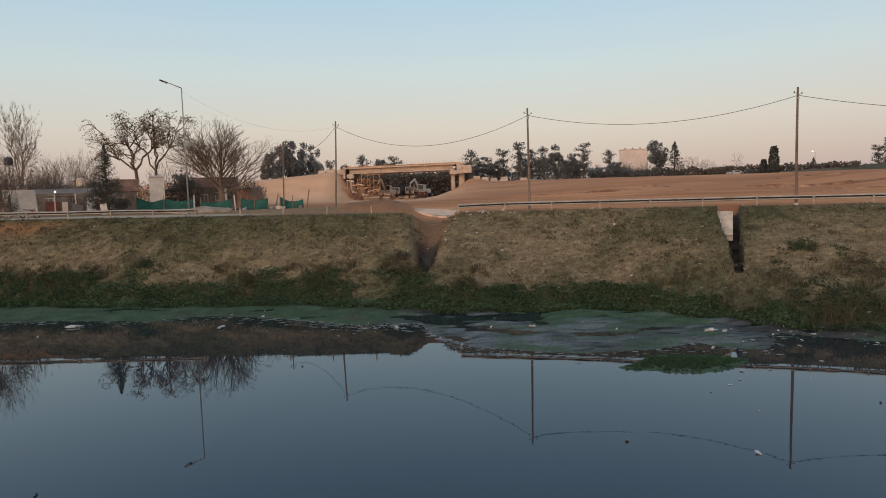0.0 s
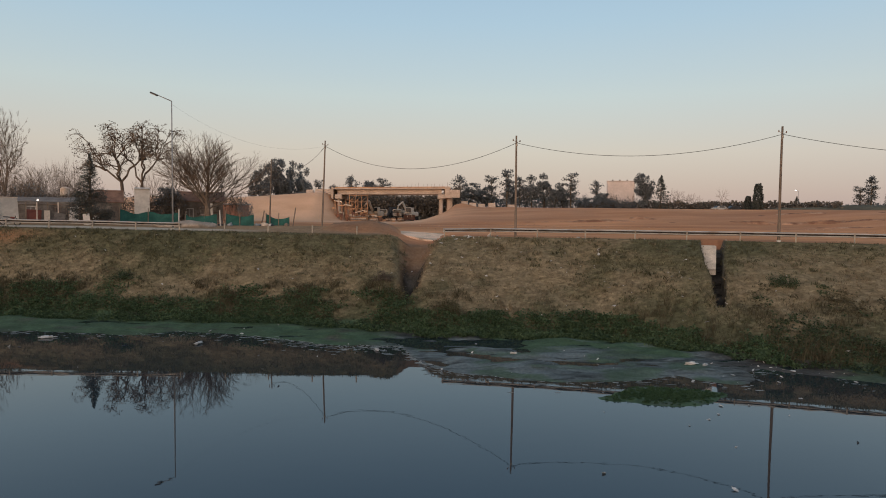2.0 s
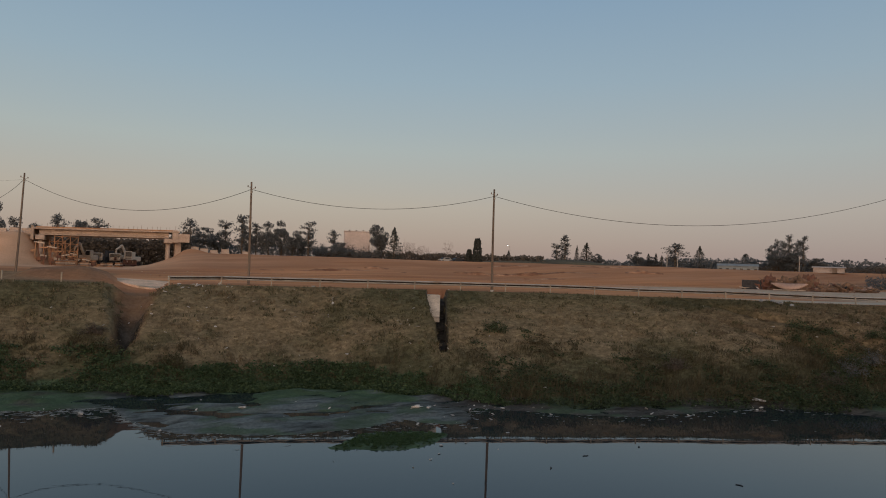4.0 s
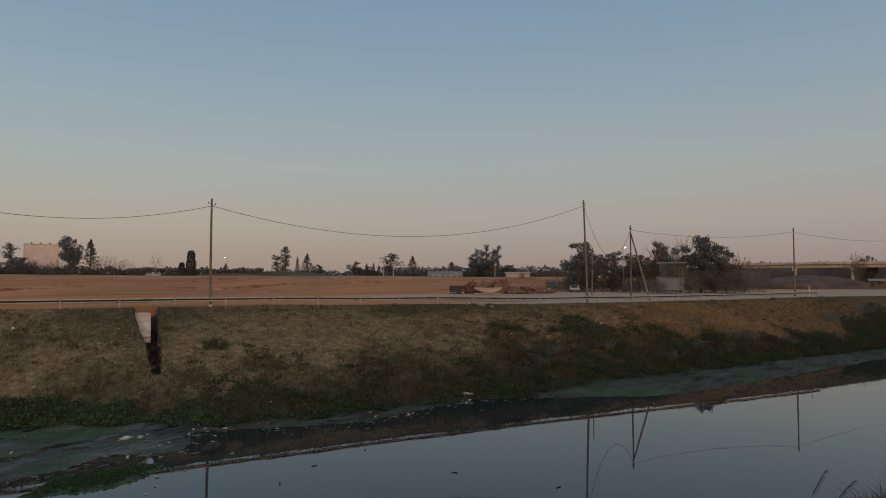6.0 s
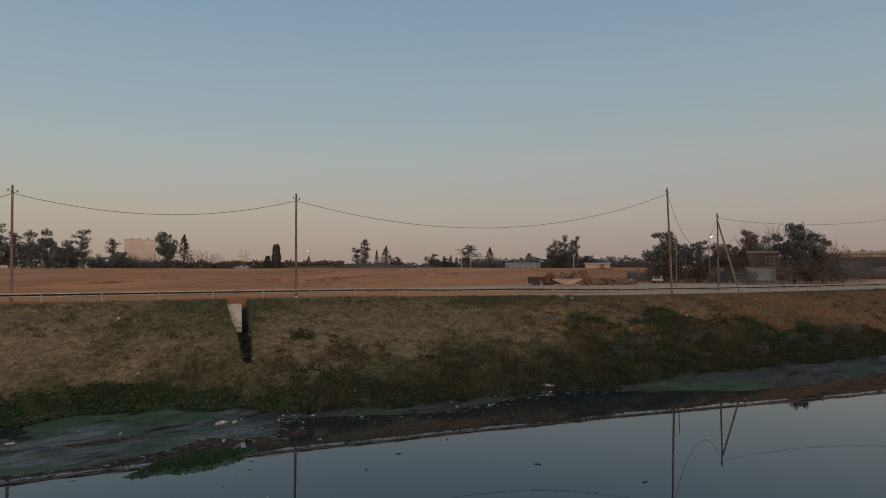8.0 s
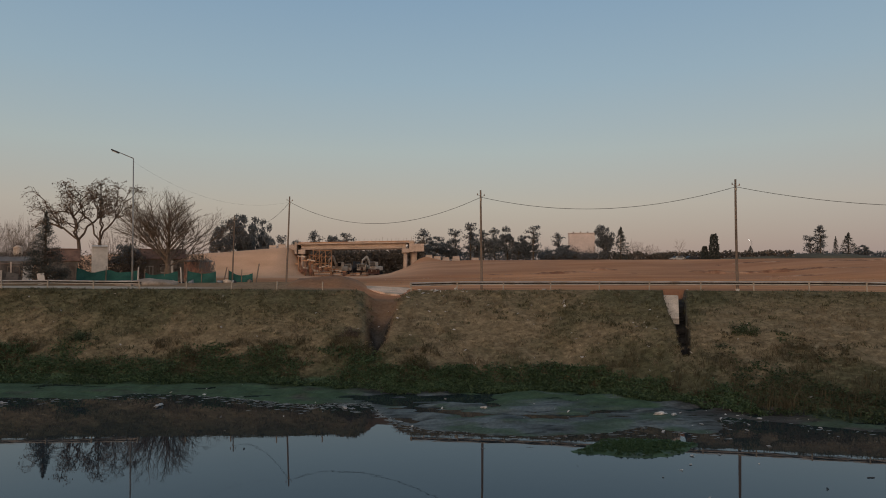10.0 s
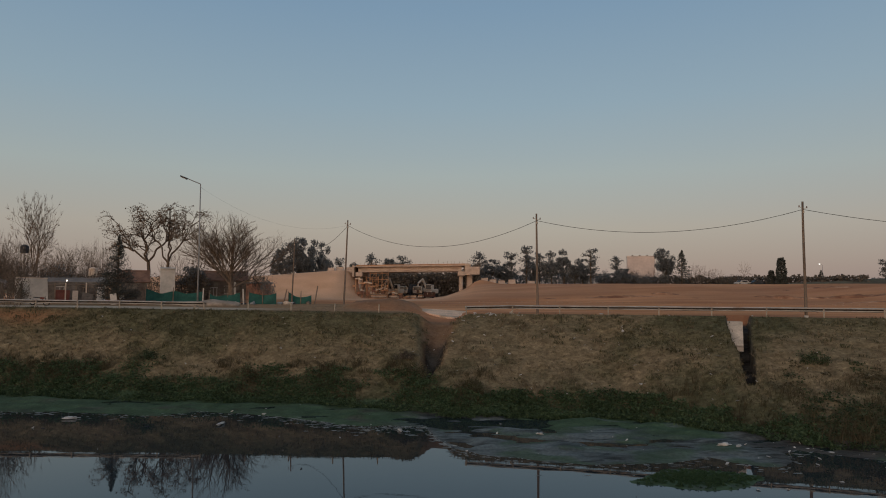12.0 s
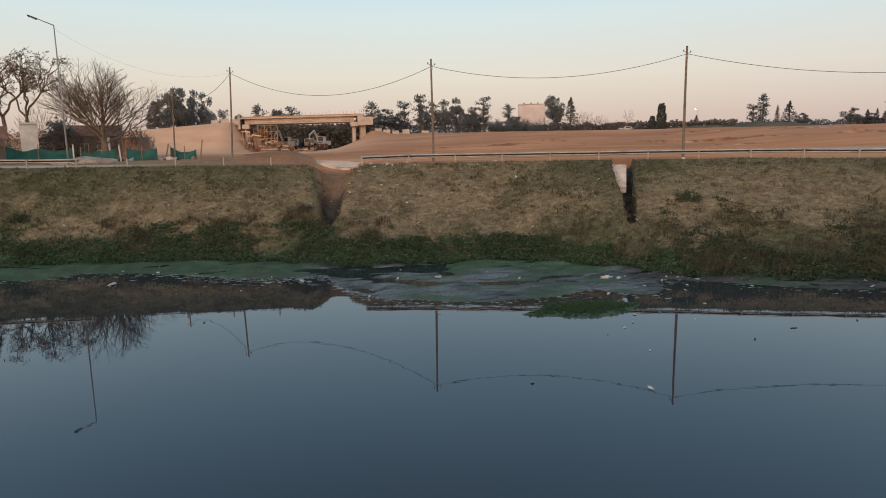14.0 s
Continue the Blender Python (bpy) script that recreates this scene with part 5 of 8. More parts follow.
for k in range(16):
    x, y = -41 + k * 1.5 + rng.normal(0, 0.3), 78.5 + k * 0.42 + rng.normal(0, 0.6)
    s = 0.15 + 0.3 * rng.random()
    ob = thing("yard_junk", pose(x, y, land_z(x, y) + s * 0.3, 0, 0, rng.random() * 180), "small heap of mixed scrap in the yard", "scrap", "yard scrap")
    part("scrap_lump", lump(bmesh.new(), (0, 0, 0), (s * 1.6, s, s), k, 0.5, 1), (M_LITTER, M_RUBBLE, M_DARK, M_WOOD)[k % 4], ob)

def motorbike(x, y, rz):
    root = thing("motorbike", pose(x, y, land_z(x, y), 0, 6, rz), "small dark motorbike parked before the white wall", "motorbike")
    for wx in (-0.62, 0.62):
        bm = bmesh.new()
        ring = [(math.cos(a), math.sin(a)) for a in (k * math.pi / 8 for k in range(16))]
        for (ca, sa), (cb, sb) in zip(ring, ring[1:] + ring[:1]):
            add_tube(bm, (wx + 0.26 * ca, 0, 0.3 + 0.26 * sa), (wx + 0.26 * cb, 0, 0.3 + 0.26 * sb), 0.045, 0.045, 6)
        wh = part("wheel", bm, M_TYRE, root, "black rubber tyre")
        part("hub", tube((wx, -0.06, 0.3), (wx, 0.06, 0.3), 0.09, 0.09, 10), M_POST, wh, "grey hub")
    bm = tube((-0.62, 0, 0.3), (0.1, 0, 0.55), 0.04, 0.04, 6)
    add_tube(bm, (0.1, 0, 0.55), (0.40, 0, 0.85), 0.04, 0.04, 6)
    add_tube(bm, (0.62, 0, 0.3), (0.40, 0, 0.98), 0.035, 0.035, 6)
    part("frame", bm, M_DARK, root)
    part("engine", box((0.02, 0, 0.42), (0.36, 0.24, 0.28), bevel=0.04), M_POST, root, "grey engine block")
    part("fuel_tank", box((0.16, 0, 0.78), (0.42, 0.24, 0.2), bevel=0.06), M_RED, root, "faded red fuel tank")
    part("seat", box((-0.32, 0, 0.80), (0.62, 0.24, 0.1), bevel=0.04), M_DARK, root, "black seat")
    part("handlebar", tube((0.38, -0.34, 1.02), (0.38, 0.34, 1.02), 0.02, 0.02, 6), M_POST, root)
    part("headlight", tube((0.46, 0, 0.88), (0.56, 0, 0.88), 0.07, 0.09, 10), M_LITTER, root)


motorbike(-42.1, 67.4, 24)
ob = thing("plastic_tub", pose(27.16, 51.15, land_z(27.16, 51.15)), "small white plastic tub lying at a pole's foot", "tub")
part("tub_body", tube((0, 0, 0), (0.02, 0, 0.13), 0.12, 0.16, 12), M_LITTER, ob)
part("rim", tube((0.02, 0, 0.13), (0.02, 0, 0.15), 0.17, 0.17, 12), M_LITTER, ob)

# heaps of gravel
for x, y, sx, sy, h, label in ((-26.6, 73.5, 3.6, 1.8, 0.85, "low grey gravel heap by the road"), (-34.5, 74.6, 2.2, 1.3, 0.5, "small reddish soil heap by the road")):
    tagged(link("spoil_mound", lump(bmesh.new(), (x, y, land_z(x, y) - 0.1), (sx, sy, h), 3 + x, 0.35, 4), M_GRAVEL if sx > 3 else M_RUBBLE, smooth=True), label, "heap", "spoil heaps")

# ---- far buildings ----
root = thing("warehouse", pose(71.0, 248, land_z(71.0, 240), 0, 0, -14), "peach rendered warehouse block behind the trees", "building")
part("wall", box((0, 0, 5.4), (10.0, 9, 11.2), bevel=0.25), M_PINK, root)
part("roof", box((0, 0, 11.1), (10.2, 9.2, 0.25), bevel=0.03), M_PINK, root)
for k in range(3):
    part("roof_vent", box((-3 + k * 2.6, -3, 11.4), (0.5, 0.5, 0.6), bevel=0.03), M_GREYWALL, root)
root = thing("industrial_shed", pose(186.5, 171.5, land_z(186.5, 171.5) - 0.8, 0, 0, -47), "long pale blue industrial shed beyond the field", "building")
part("wall", box((0, 0, 1.2), (13, 7, 2.8)), M_BLUE, root)
for s in (-1, 1):
    part("roof_slope", box((0, s * 1.8, 3.0), (13.4, 3.9, 0.12), rx=-s * 12), M_BLUE, root)
for k in range(6):
    part("window", box((-5.4 + k * 2.2, -3.53, 1.5), (1.0, 0.08, 0.6)), M_GLASS, root, "dark window strip")
root = thing("farm_shed", pose(149.0, 109.6, land_z(149, 109.6), 0, 0, -53), "low pale plastered farm shed at the field edge", "building")
part("wall", box((0, 0, 0.6), (6.6, 4, 1.3)), M_OLDBEAM, root)
part("roof_sheet", box((0, 0, 1.32), (7.2, 4.5, 0.12), rx=4), M_OLDBEAM, root)
part("door", box((1.2, -2.02, 0.55), (1.0, 0.06, 1.2)), M_WOOD, root)
M_SOOT = surface("sooty_grey_wall", (0.05, 0.048, 0.046), (0.085, 0.08, 0.077), 0.9, 9, 0.95, stain=(0.06, 0.056, 0.053))
hut_z = 7.3 - land_z(119.2, 52.4)
small_house(119.2, 52.4, -66, (4.6, 4.0, 4.5), M_SOOT, M_ROOF, "tall sooty grey hut among the trees", 0.15, windows=(((1.2, 3.1), (1.3, 1.3)),), lift=hut_z)
small_house(116.3, 51.4, -66, (4.7, 1.2, 1.7), M_BLUE, M_ROOF, "low grey kiosk in front of the grey hut", 0.15, windows=(((-0.6, 0.9), (1.2, 0.7)),), lift=hut_z)
ob = thing("kiosk_lamp", pose(115.5, 52.0, 8.05), "small lit lamp on the grey kiosk", "lamp")
part("lamp_shade", tube((0.1, 0, 0.2), (0, 0, 0.1), 0.07, 0.16, 10), M_DARK, ob)
part("bulb", tube((0, 0, 0.1), (0, 0, -0.08), 0.12, 0.12, 8), M_LIT, ob, "lit bulb")
shelter_z = 7.3
root = thing("roadside_shelter", pose(190.0, 31.6, shelter_z, 0, 0, -80), "open roadside shelter with concrete posts and a pale flat roof", "shelter")
part("roof", box((0, 0, 1.75), (4.6, 3.4, 0.36), bevel=0.04), M_BLUE, root, "pale flat roof")
part("fascia", box((0, -1.72, 1.5), (4.4, 0.06, 0.25)), M_BLUE, root, "pale fascia board")
part("back_wall", box((0, 1.45, 0.7), (4.0, 0.15, 2.4)), M_GREYWALL, root, "dark back wall")
for px in (-2.0, -0.6, 0.8, 2.0):
    part("post", box((px, -1.5, 0.6), (0.18, 0.18, 2.1), bevel=0.02), M_GREYWALL, root, "slim concrete post")
part("bench", box((0.2, 0.6, 0.35), (2.8, 0.5, 0.12), bevel=0.02), M_WOOD, root)


def parked_car(x, y, rz, paint, label):
    root = thing("car", pose(x, y, land_z(x, y), 0, 0, rz), label, "car", "parked cars")
    bm = bmesh.new()
    extrude_profile(bm, [(-2.1, 0.3), (2.1, 0.3), (2.15, 0.75), (1.3, 0.9), (0.7, 1.4), (-1.2, 1.42), (-1.75, 0.95), (-2.15, 0.85)], (0, -0.82, 0), (0, 0.82, 0))
    bmesh.ops.bevel(bm, geom=bm.edges[:], offset=0.05, segments=1, affect="EDGES")
    part("car_body", bm, paint, root)
    for s in (-1, 1):
        part("side_glass", box((0.3, s * 0.83, 1.12), (1.6, 0.03, 0.34)), M_GLASS, root, "dark side glass")
    part("windscreen", box((-1.02, 0, 1.17), (0.66, 1.34, 0.03), ry=-40), M_GLASS, root, "dark windscreen")
    part("rear_window", box((1.50, 0, 1.21), (0.56, 1.30, 0.03), ry=40), M_GLASS, root, "dark rear window")
    for s in (-1, 1):
        part("headlight", box((-2.13, s * 0.58, 0.68), (0.08, 0.30, 0.14), bevel=0.02), M_CREAM, root, "pale headlight")
    part("bumper", box((-2.14, 0, 0.42), (0.14, 1.6, 0.2), bevel=0.03), M_DARK, root, "dark bumper")
    for wx in (-1.35, 1.35):
        for s in (-1, 1):
            wheel(root, wx, s * 0.75, 0.31, 0.2)


parked_car(80.5, 184.0, 14, M_LITTER, "white car parked on the embankment")
parked_car(84.5, 184.0, 10, M_DARK, "dark car parked on the embankment")


# white concrete posts along the far edge of the field
for x, y, top in ((144.2, 159.5, 14.5), (146.5, 157.5, 14.9), (168.8, 133.3, 14.4), (171.6, 102.9, 12.0)):
    z = land_z(x, y)
    ob = thing("concrete_post", pose(x, y, z), "slim white concrete post beyond the field", "post", "far posts")
    part("shaft", tube((0, 0, -0.3), (0, 0, top - z), 0.13, 0.10, 8), M_CONCRETE, ob)


# ---- far overpass on the right ----
def overpass():
    a, b = Vector((247.0, 82.5, 0)), Vector((258, 33.5, 0))
    run = (b - a).normalized()
    root = thing("overpass", pose(251, 62, 7.0), "long concrete road overpass on piers", "overpass")
    o = Vector((251, 62, 7.0))
    za, zb = 14.9, 14.6
    n = 3
    for k in range(n):
        p = a.lerp(b, k / n)
        q = a.lerp(b, (k + 1) / n)
        bm = extrude_profile(bmesh.new(), [(-5.3, 1.1), (5.3, 1.1), (5.3, 1.85), (5.1, 1.85), (5.1, 1.4), (-5.1, 1.4), (-5.1, 1.85), (-5.3, 1.85)],
                             p - o + Vector((0, 0, za - 1.6)), q - o + Vector((0, 0, za - 1.6)))
        part("deck", bm, M_OLDBEAM, root, "pale concrete deck with parapets")
        for s in (-3.6, 0, 3.6):
            bm = extrude_profile(bmesh.new(), [(s - 0.4, 0.0), (s + 0.4, 0.0), (s + 0.4, 1.2), (s - 0.4, 1.2)], p - o + Vector((0, 0, za - 1.6)) + run * 0.3, q - o + Vector((0, 0, za - 1.6)) - run * 0.3)
            part("girder", bm, M_OLDBEAM, root, "concrete girder")
        if k >= 0:
            p = q
            part("pier_cap", add_box(bmesh.new(), p - o + Vector((0, 0, za - 2.1)), (9.2, 1.4, 0.9), rz=12, bevel=0.04), M_OLDBEAM, root)
            for s in (-3, 0, 3):
                c = p - o + Vector((run.y, -run.x, 0)) * s
                part("pier", tube(c + Vector((0, 0, -1.5)), c + Vector((0, 0, za - 2.4)), 0.45, 0.45, 10), M_OLDBEAM, root, "round concrete pier")


overpass()
root = thing("approach_wall", pose(246.4, 80.0, 6.8, 0, 0, 102), "dull grey concrete approach of the overpass", "retaining wall")
part("wall_panel", box((4.0, 0, 6.2), (9.0, 0.6, 2.6), bevel=0.03), M_SOOT, root)
part("parapet", box((4.0, 0, 7.7), (9.2, 0.5, 0.4), bevel=0.03), M_GREYWALL, root, "grey parapet")
part("footing", box((4.0, 0.2, 2.4), (9.4, 1.2, 5.2), bevel=0.05), M_RUBBLE, root, "earth-stained footing")
for x, y, sx, sy, h, label, mat in ((232, 58, 9, 19, 4.4, "bare abutment mound before the overpass", M_MOUND), (236, 92, 8, 22, 3.0, "dark earth slope under the overpass", M_MOUND),
                                    (136, 209, 31, 12, 2.5, "long low grassed bank behind the field", M_HILL), (275, 66, 8, 38, 8.6, "dark earth slope behind the overpass", M_SOIL)):
    tagged(link("earth_mound", lump(bmesh.new(), (x, y, land_z(x, y) - 0.3), (sx, sy, h), 5 + x, 0.18, 4), mat, smooth=True), label, "mound", "earth mounds")


# ---- burnt rubble and wreckage beside the road ----
def rubble():
    k = 0
    for x, y, sx, sy, sz, mat in ((93.2, 79.4, 1.7, 1.5, 2.0, M_RUST), (95.0, 77.6, 2.6, 1.8, 1.9, M_RUBBLE), (97.4, 75.0, 1.9, 1.7, 2.1, M_RUST), (96.2, 74.8, 2.4, 1.4, 1.6, M_RUBBLE),
                                  (99.0, 72.4, 2.6, 1.6, 1.15, M_RUBBLE), (100.6, 70.2, 2.4, 1.5, 0.9, M_RUBBLE), (101.6, 68.4, 1.8, 1.2, 0.6, M_RUBBLE)):
        ob = thing("rubble_heap", pose(x, y, land_z(x, y)), "burnt earthy rubble heap with scrap by the road", "rubble", "rubble heaps")
        core = lump(bmesh.new(), (0, 0, 0.1), (sx, sy, sz), k, 0.6, 4)
        for v in core.verts:
            v.co *= 1 + 0.35 * noise.noise(v.co * 1.9) + 0.22 * noise.noise(v.co * 4.3)
        part("heap_core", core, mat, ob)
        sticks = bmesh.new()
        for j in range(46):
            px, py = rng.normal(0, sx * 0.6), rng.normal(0, sy * 0.6)
            pz = sz * 0.9 * math.exp(-(px / sx) ** 2 - (py / sy) ** 2)
            q = Vector((px, py, pz))
            add_tube(sticks, q, q + Vector((rng.normal(0, 0.6), rng.normal(0, 0.6), abs(rng.normal(0.1, 0.35)))), 0.035, 0.02, 4)
        tagged(part("sticks", sticks, M_WOOD, ob, "tangled broken sticks"), kind="stuff")
        for j in range(9):
            px, py = rng.normal(0, sx * 0.55), rng.normal(0, sy * 0.5)
            pz = sz * 0.75 * math.exp(-(px / sx) ** 2 - (py / sy) ** 2)
            bm = add_box(bmesh.new(), (px, py, pz + 0.15), (0.4 + rng.random(), 0.25 + 0.3 * rng.random(), 0.08 + 0.1 * rng.random()), rng.random() * 180, rng.normal(0, 30), rng.normal(0, 30))
            part("scrap_sheet", bm, (M_RUST, M_PANEL, M_DARK)[j % 3], ob, "bent scrap sheet")
        k += 1
    # a block of dark containers and a hull-shaped panel in front
    x, y = 91.9, 80.2
    ob = thing("steel_container", pose(x, y, land_z(x, y), 0, 0, -46), "low dark burnt steel container", "container")
    part("container_shell", box((0, 0, 0.75), (4.6, 2.0, 1.5), bevel=0.03), M_DARK, ob)
    for j in range(11):
        part("rib", box((-2.2 + j * 0.44, -1.02, 0.75), (0.12, 0.06, 1.3)), M_DARK, ob)
    x, y = 91.9, 74.1
    ob = thing("hull_panel", pose(x, y, land_z(x, y) + 0.55, 30, 0, -50), "upturned pale hull panel lying on rubble", "wreck")
    bm = bmesh.new()
    rows = []
    for i in range(13):
        f = i / 12 * 2 - 1
        wdt = max(0.06, 1 - abs(f) ** 2.6)
        rows.append([bm.verts.new((f * 2.6, q * wdt * 0.9, (0.55 + 0.25 * abs(f)) * (1 - 0.55 * q * q * wdt))) for q in (-1, -0.5, 0, 0.5, 1)])
    for r, t in zip(rows, rows[1:]):
        for i in range(4):
            bm.faces.new((r[i], t[i], t[i + 1], r[i + 1]))
    hull = part("hull_skin", bm, M_PANEL, ob, smooth=True)
    hull.modifiers.new("thick", "SOLIDIFY").thickness = 0.06
    part("rim_strip", box((0, -0.95, 0.12), (4.6, 0.1, 0.12), bevel=0.02), M_CREAM, ob, "pale rim strip")
    part("prop", tube((-0.4, -0.6, -0.4), (-0.4, -0.6, 0.15), 0.06), M_WOOD, ob, "short wooden prop")
    for x, y, w, rz in ((89.0, 80.5, 2.2, 20), (88.2, 79.4, 1.6, -10), (90.0, 78.4, 1.2, 60)):
        ob = thing("loose_plank", pose(x, y, land_z(x, y) + 0.25, 0, rng.normal(0, 12), rz), "pale broken plank lying by the rubble", "plank", "loose planks")
        part("board", box((0, 0, 0), (w, 0.25, 0.06), bevel=0.01), M_CREAM, ob)


rubble()
parked_car(120.0, 73.6, 24, M_LITTER, "small dull white car parked beside the road")
x, y = 102.6, 25.35
ob = thing("marker_post", pose(x, y, land_z(x, y), 0, 2, 0), "slim white roadside marker post", "post")
part("marker_shaft", box((0, 0, 0.75), (0.14, 0.08, 1.6), bevel=0.015), M_LITTER, ob)
part("reflector", box((0, -0.05, 1.35), (0.1, 0.02, 0.18)), M_RED, ob, "small red reflector")

# raking brace of the pole beyond the road, and a slim side post near the corner pole
bx, by = at(64.6, 86.0)
ob = thing("pole_brace", pose(bx, by, land_z(bx, by)), "raking wooden brace leaning on a utility pole", "pole brace")
part("strut", tube((0, 0, -0.3), TIPS[5] - Vector((bx, by, land_z(bx, by))) + Vector((0, 0, -0.9)), 0.12, 0.1, 8), M_POLE, ob)
sx, sy = at(59.9, 92)
ob = thing("slim_post", pose(sx, sy, land_z(sx, sy)), "slim bare wooden post before the trees", "post")
part("post_body", tube((0, 0, -0.3), (0.1, 0, 6.6), 0.09, 0.06, 7), M_POLE, ob)


# grey scum; its pale end paints the glints on the ripples
M_SCUM_GLINT = foliage("scum_and_glint", (0.16, 0.18, 0.17), (0.46, 0.48, 0.46), 0.7)
M_RIDGE = surface("pushed_up_soil", (0.19, 0.10, 0.065), (0.46, 0.29, 0.19), 0.5, 5, 0.95, stain=(0.16, 0.085, 0.055), bump=0.6)
M_CLOD = foliage("dry_soil_clod", (0.34, 0.18, 0.10), (0.55, 0.36, 0.24), 0.95)


# ---- trees ----
class Wood:
    """Tapered branches collected as one mesh."""

    def __init__(self):
        self.v, self.f = [], []

    def seg(self, a, b, ra, rb, sides):
        d = (b - a)
        if d.length < 1e-4:
            return
        d.normalize()
        side = d.orthogonal().normalized()
        up = d.cross(side)
        k = len(self.v)
        for p, r in ((a, ra), (b, rb)):
            for i in range(sides):
                t = 2 * math.pi * i / sides
                q = p + (side * math.cos(t) + up * math.sin(t)) * r
                self.v.append(q[:])
        for i in range(sides):
            j = (i + 1) % sides
            self.f.append((k + i, k + j, k + sides + j, k + sides + i))


class Leaves:
    def __init__(self):
        self.v, self.f = [], []

    def leaf(self, p, size, rnd, droop=0.0):
        d = Vector((rnd.gauss(0, 1), rnd.gauss(0, 1), rnd.gauss(0, 0.7) - droop)).normalized() * size
        s = d.orthogonal()
        s.rotate(Matrix.Rotation(rnd.random() * 6.3, 3, d))
        s = s.normalized() * size * 0.42
        k = len(self.v)
        self.v += [p[:], (p + d * 0.5 + s)[:], (p + d)[:], (p + d * 0.5 - s)[:]]
        self.f.append((k, k + 1, k + 2, k + 3))


def grow(rnd, limbs, twigs, tips, p, d, length, r, level, top, wild, lift, fork, minlen, k=4):
    """One branch of k bends, which then forks."""
    sink = limbs if level < 2 else twigs
    sides = 7 if level == 0 else (5 if level < 3 else 3)
    for i in range(k):
        q = p + d * (length / k)
        r2 = r * (0.90 if level else 0.92)
        sink.seg(p, q, r, r2, sides)
        p, r = q, r2
        d = (d + Vector((rnd.gauss(0, wild), rnd.gauss(0, wild), rnd.gauss(0, wild) + lift))).normalized()
        if level > 0 and i >= 1 and level < top and rnd.random() < 0.75:
            s = d.orthogonal()
            s.rotate(Matrix.Rotation(rnd.random() * 6.3, 3, d))
            grow(rnd, limbs, twigs, tips, p, (d * 0.75 + s * 0.7).normalized(), length * 0.55, r * 0.55, level + 1, top, wild, lift, fork, minlen, 3)
    if level < top and length > minlen:
        n = fork if level else fork + 1
        base = rnd.random() * 6.3
        for i in range(n):
            s = d.orthogonal()
            s.rotate(Matrix.Rotation(base + 6.283 * i / n + rnd.gauss(0, 0.3), 3, d))
            spread = 0.55 + 0.25 * rnd.random()
            grow(rnd, limbs, twigs, tips, p, (d + s * spread).normalized(), length * (0.72 + 0.12 * rnd.random()), r * 0.68, level + 1, top, wild, lift, fork, minlen, 3)
    else:
        tips.append((p, d))


def fit_mesh(w, sx, sz):
    return [(x * sx, y * sx, z * sz) for x, y, z in w.v]


def extent(*ws):
    hs = [v[2] for w in ws for v in w.v] or [1]
    rs = sorted(abs(v[0]) for w in ws for v in w.v) or [1]
    return max(hs), max(0.2, 2 * rs[int(len(rs) * 0.985)])


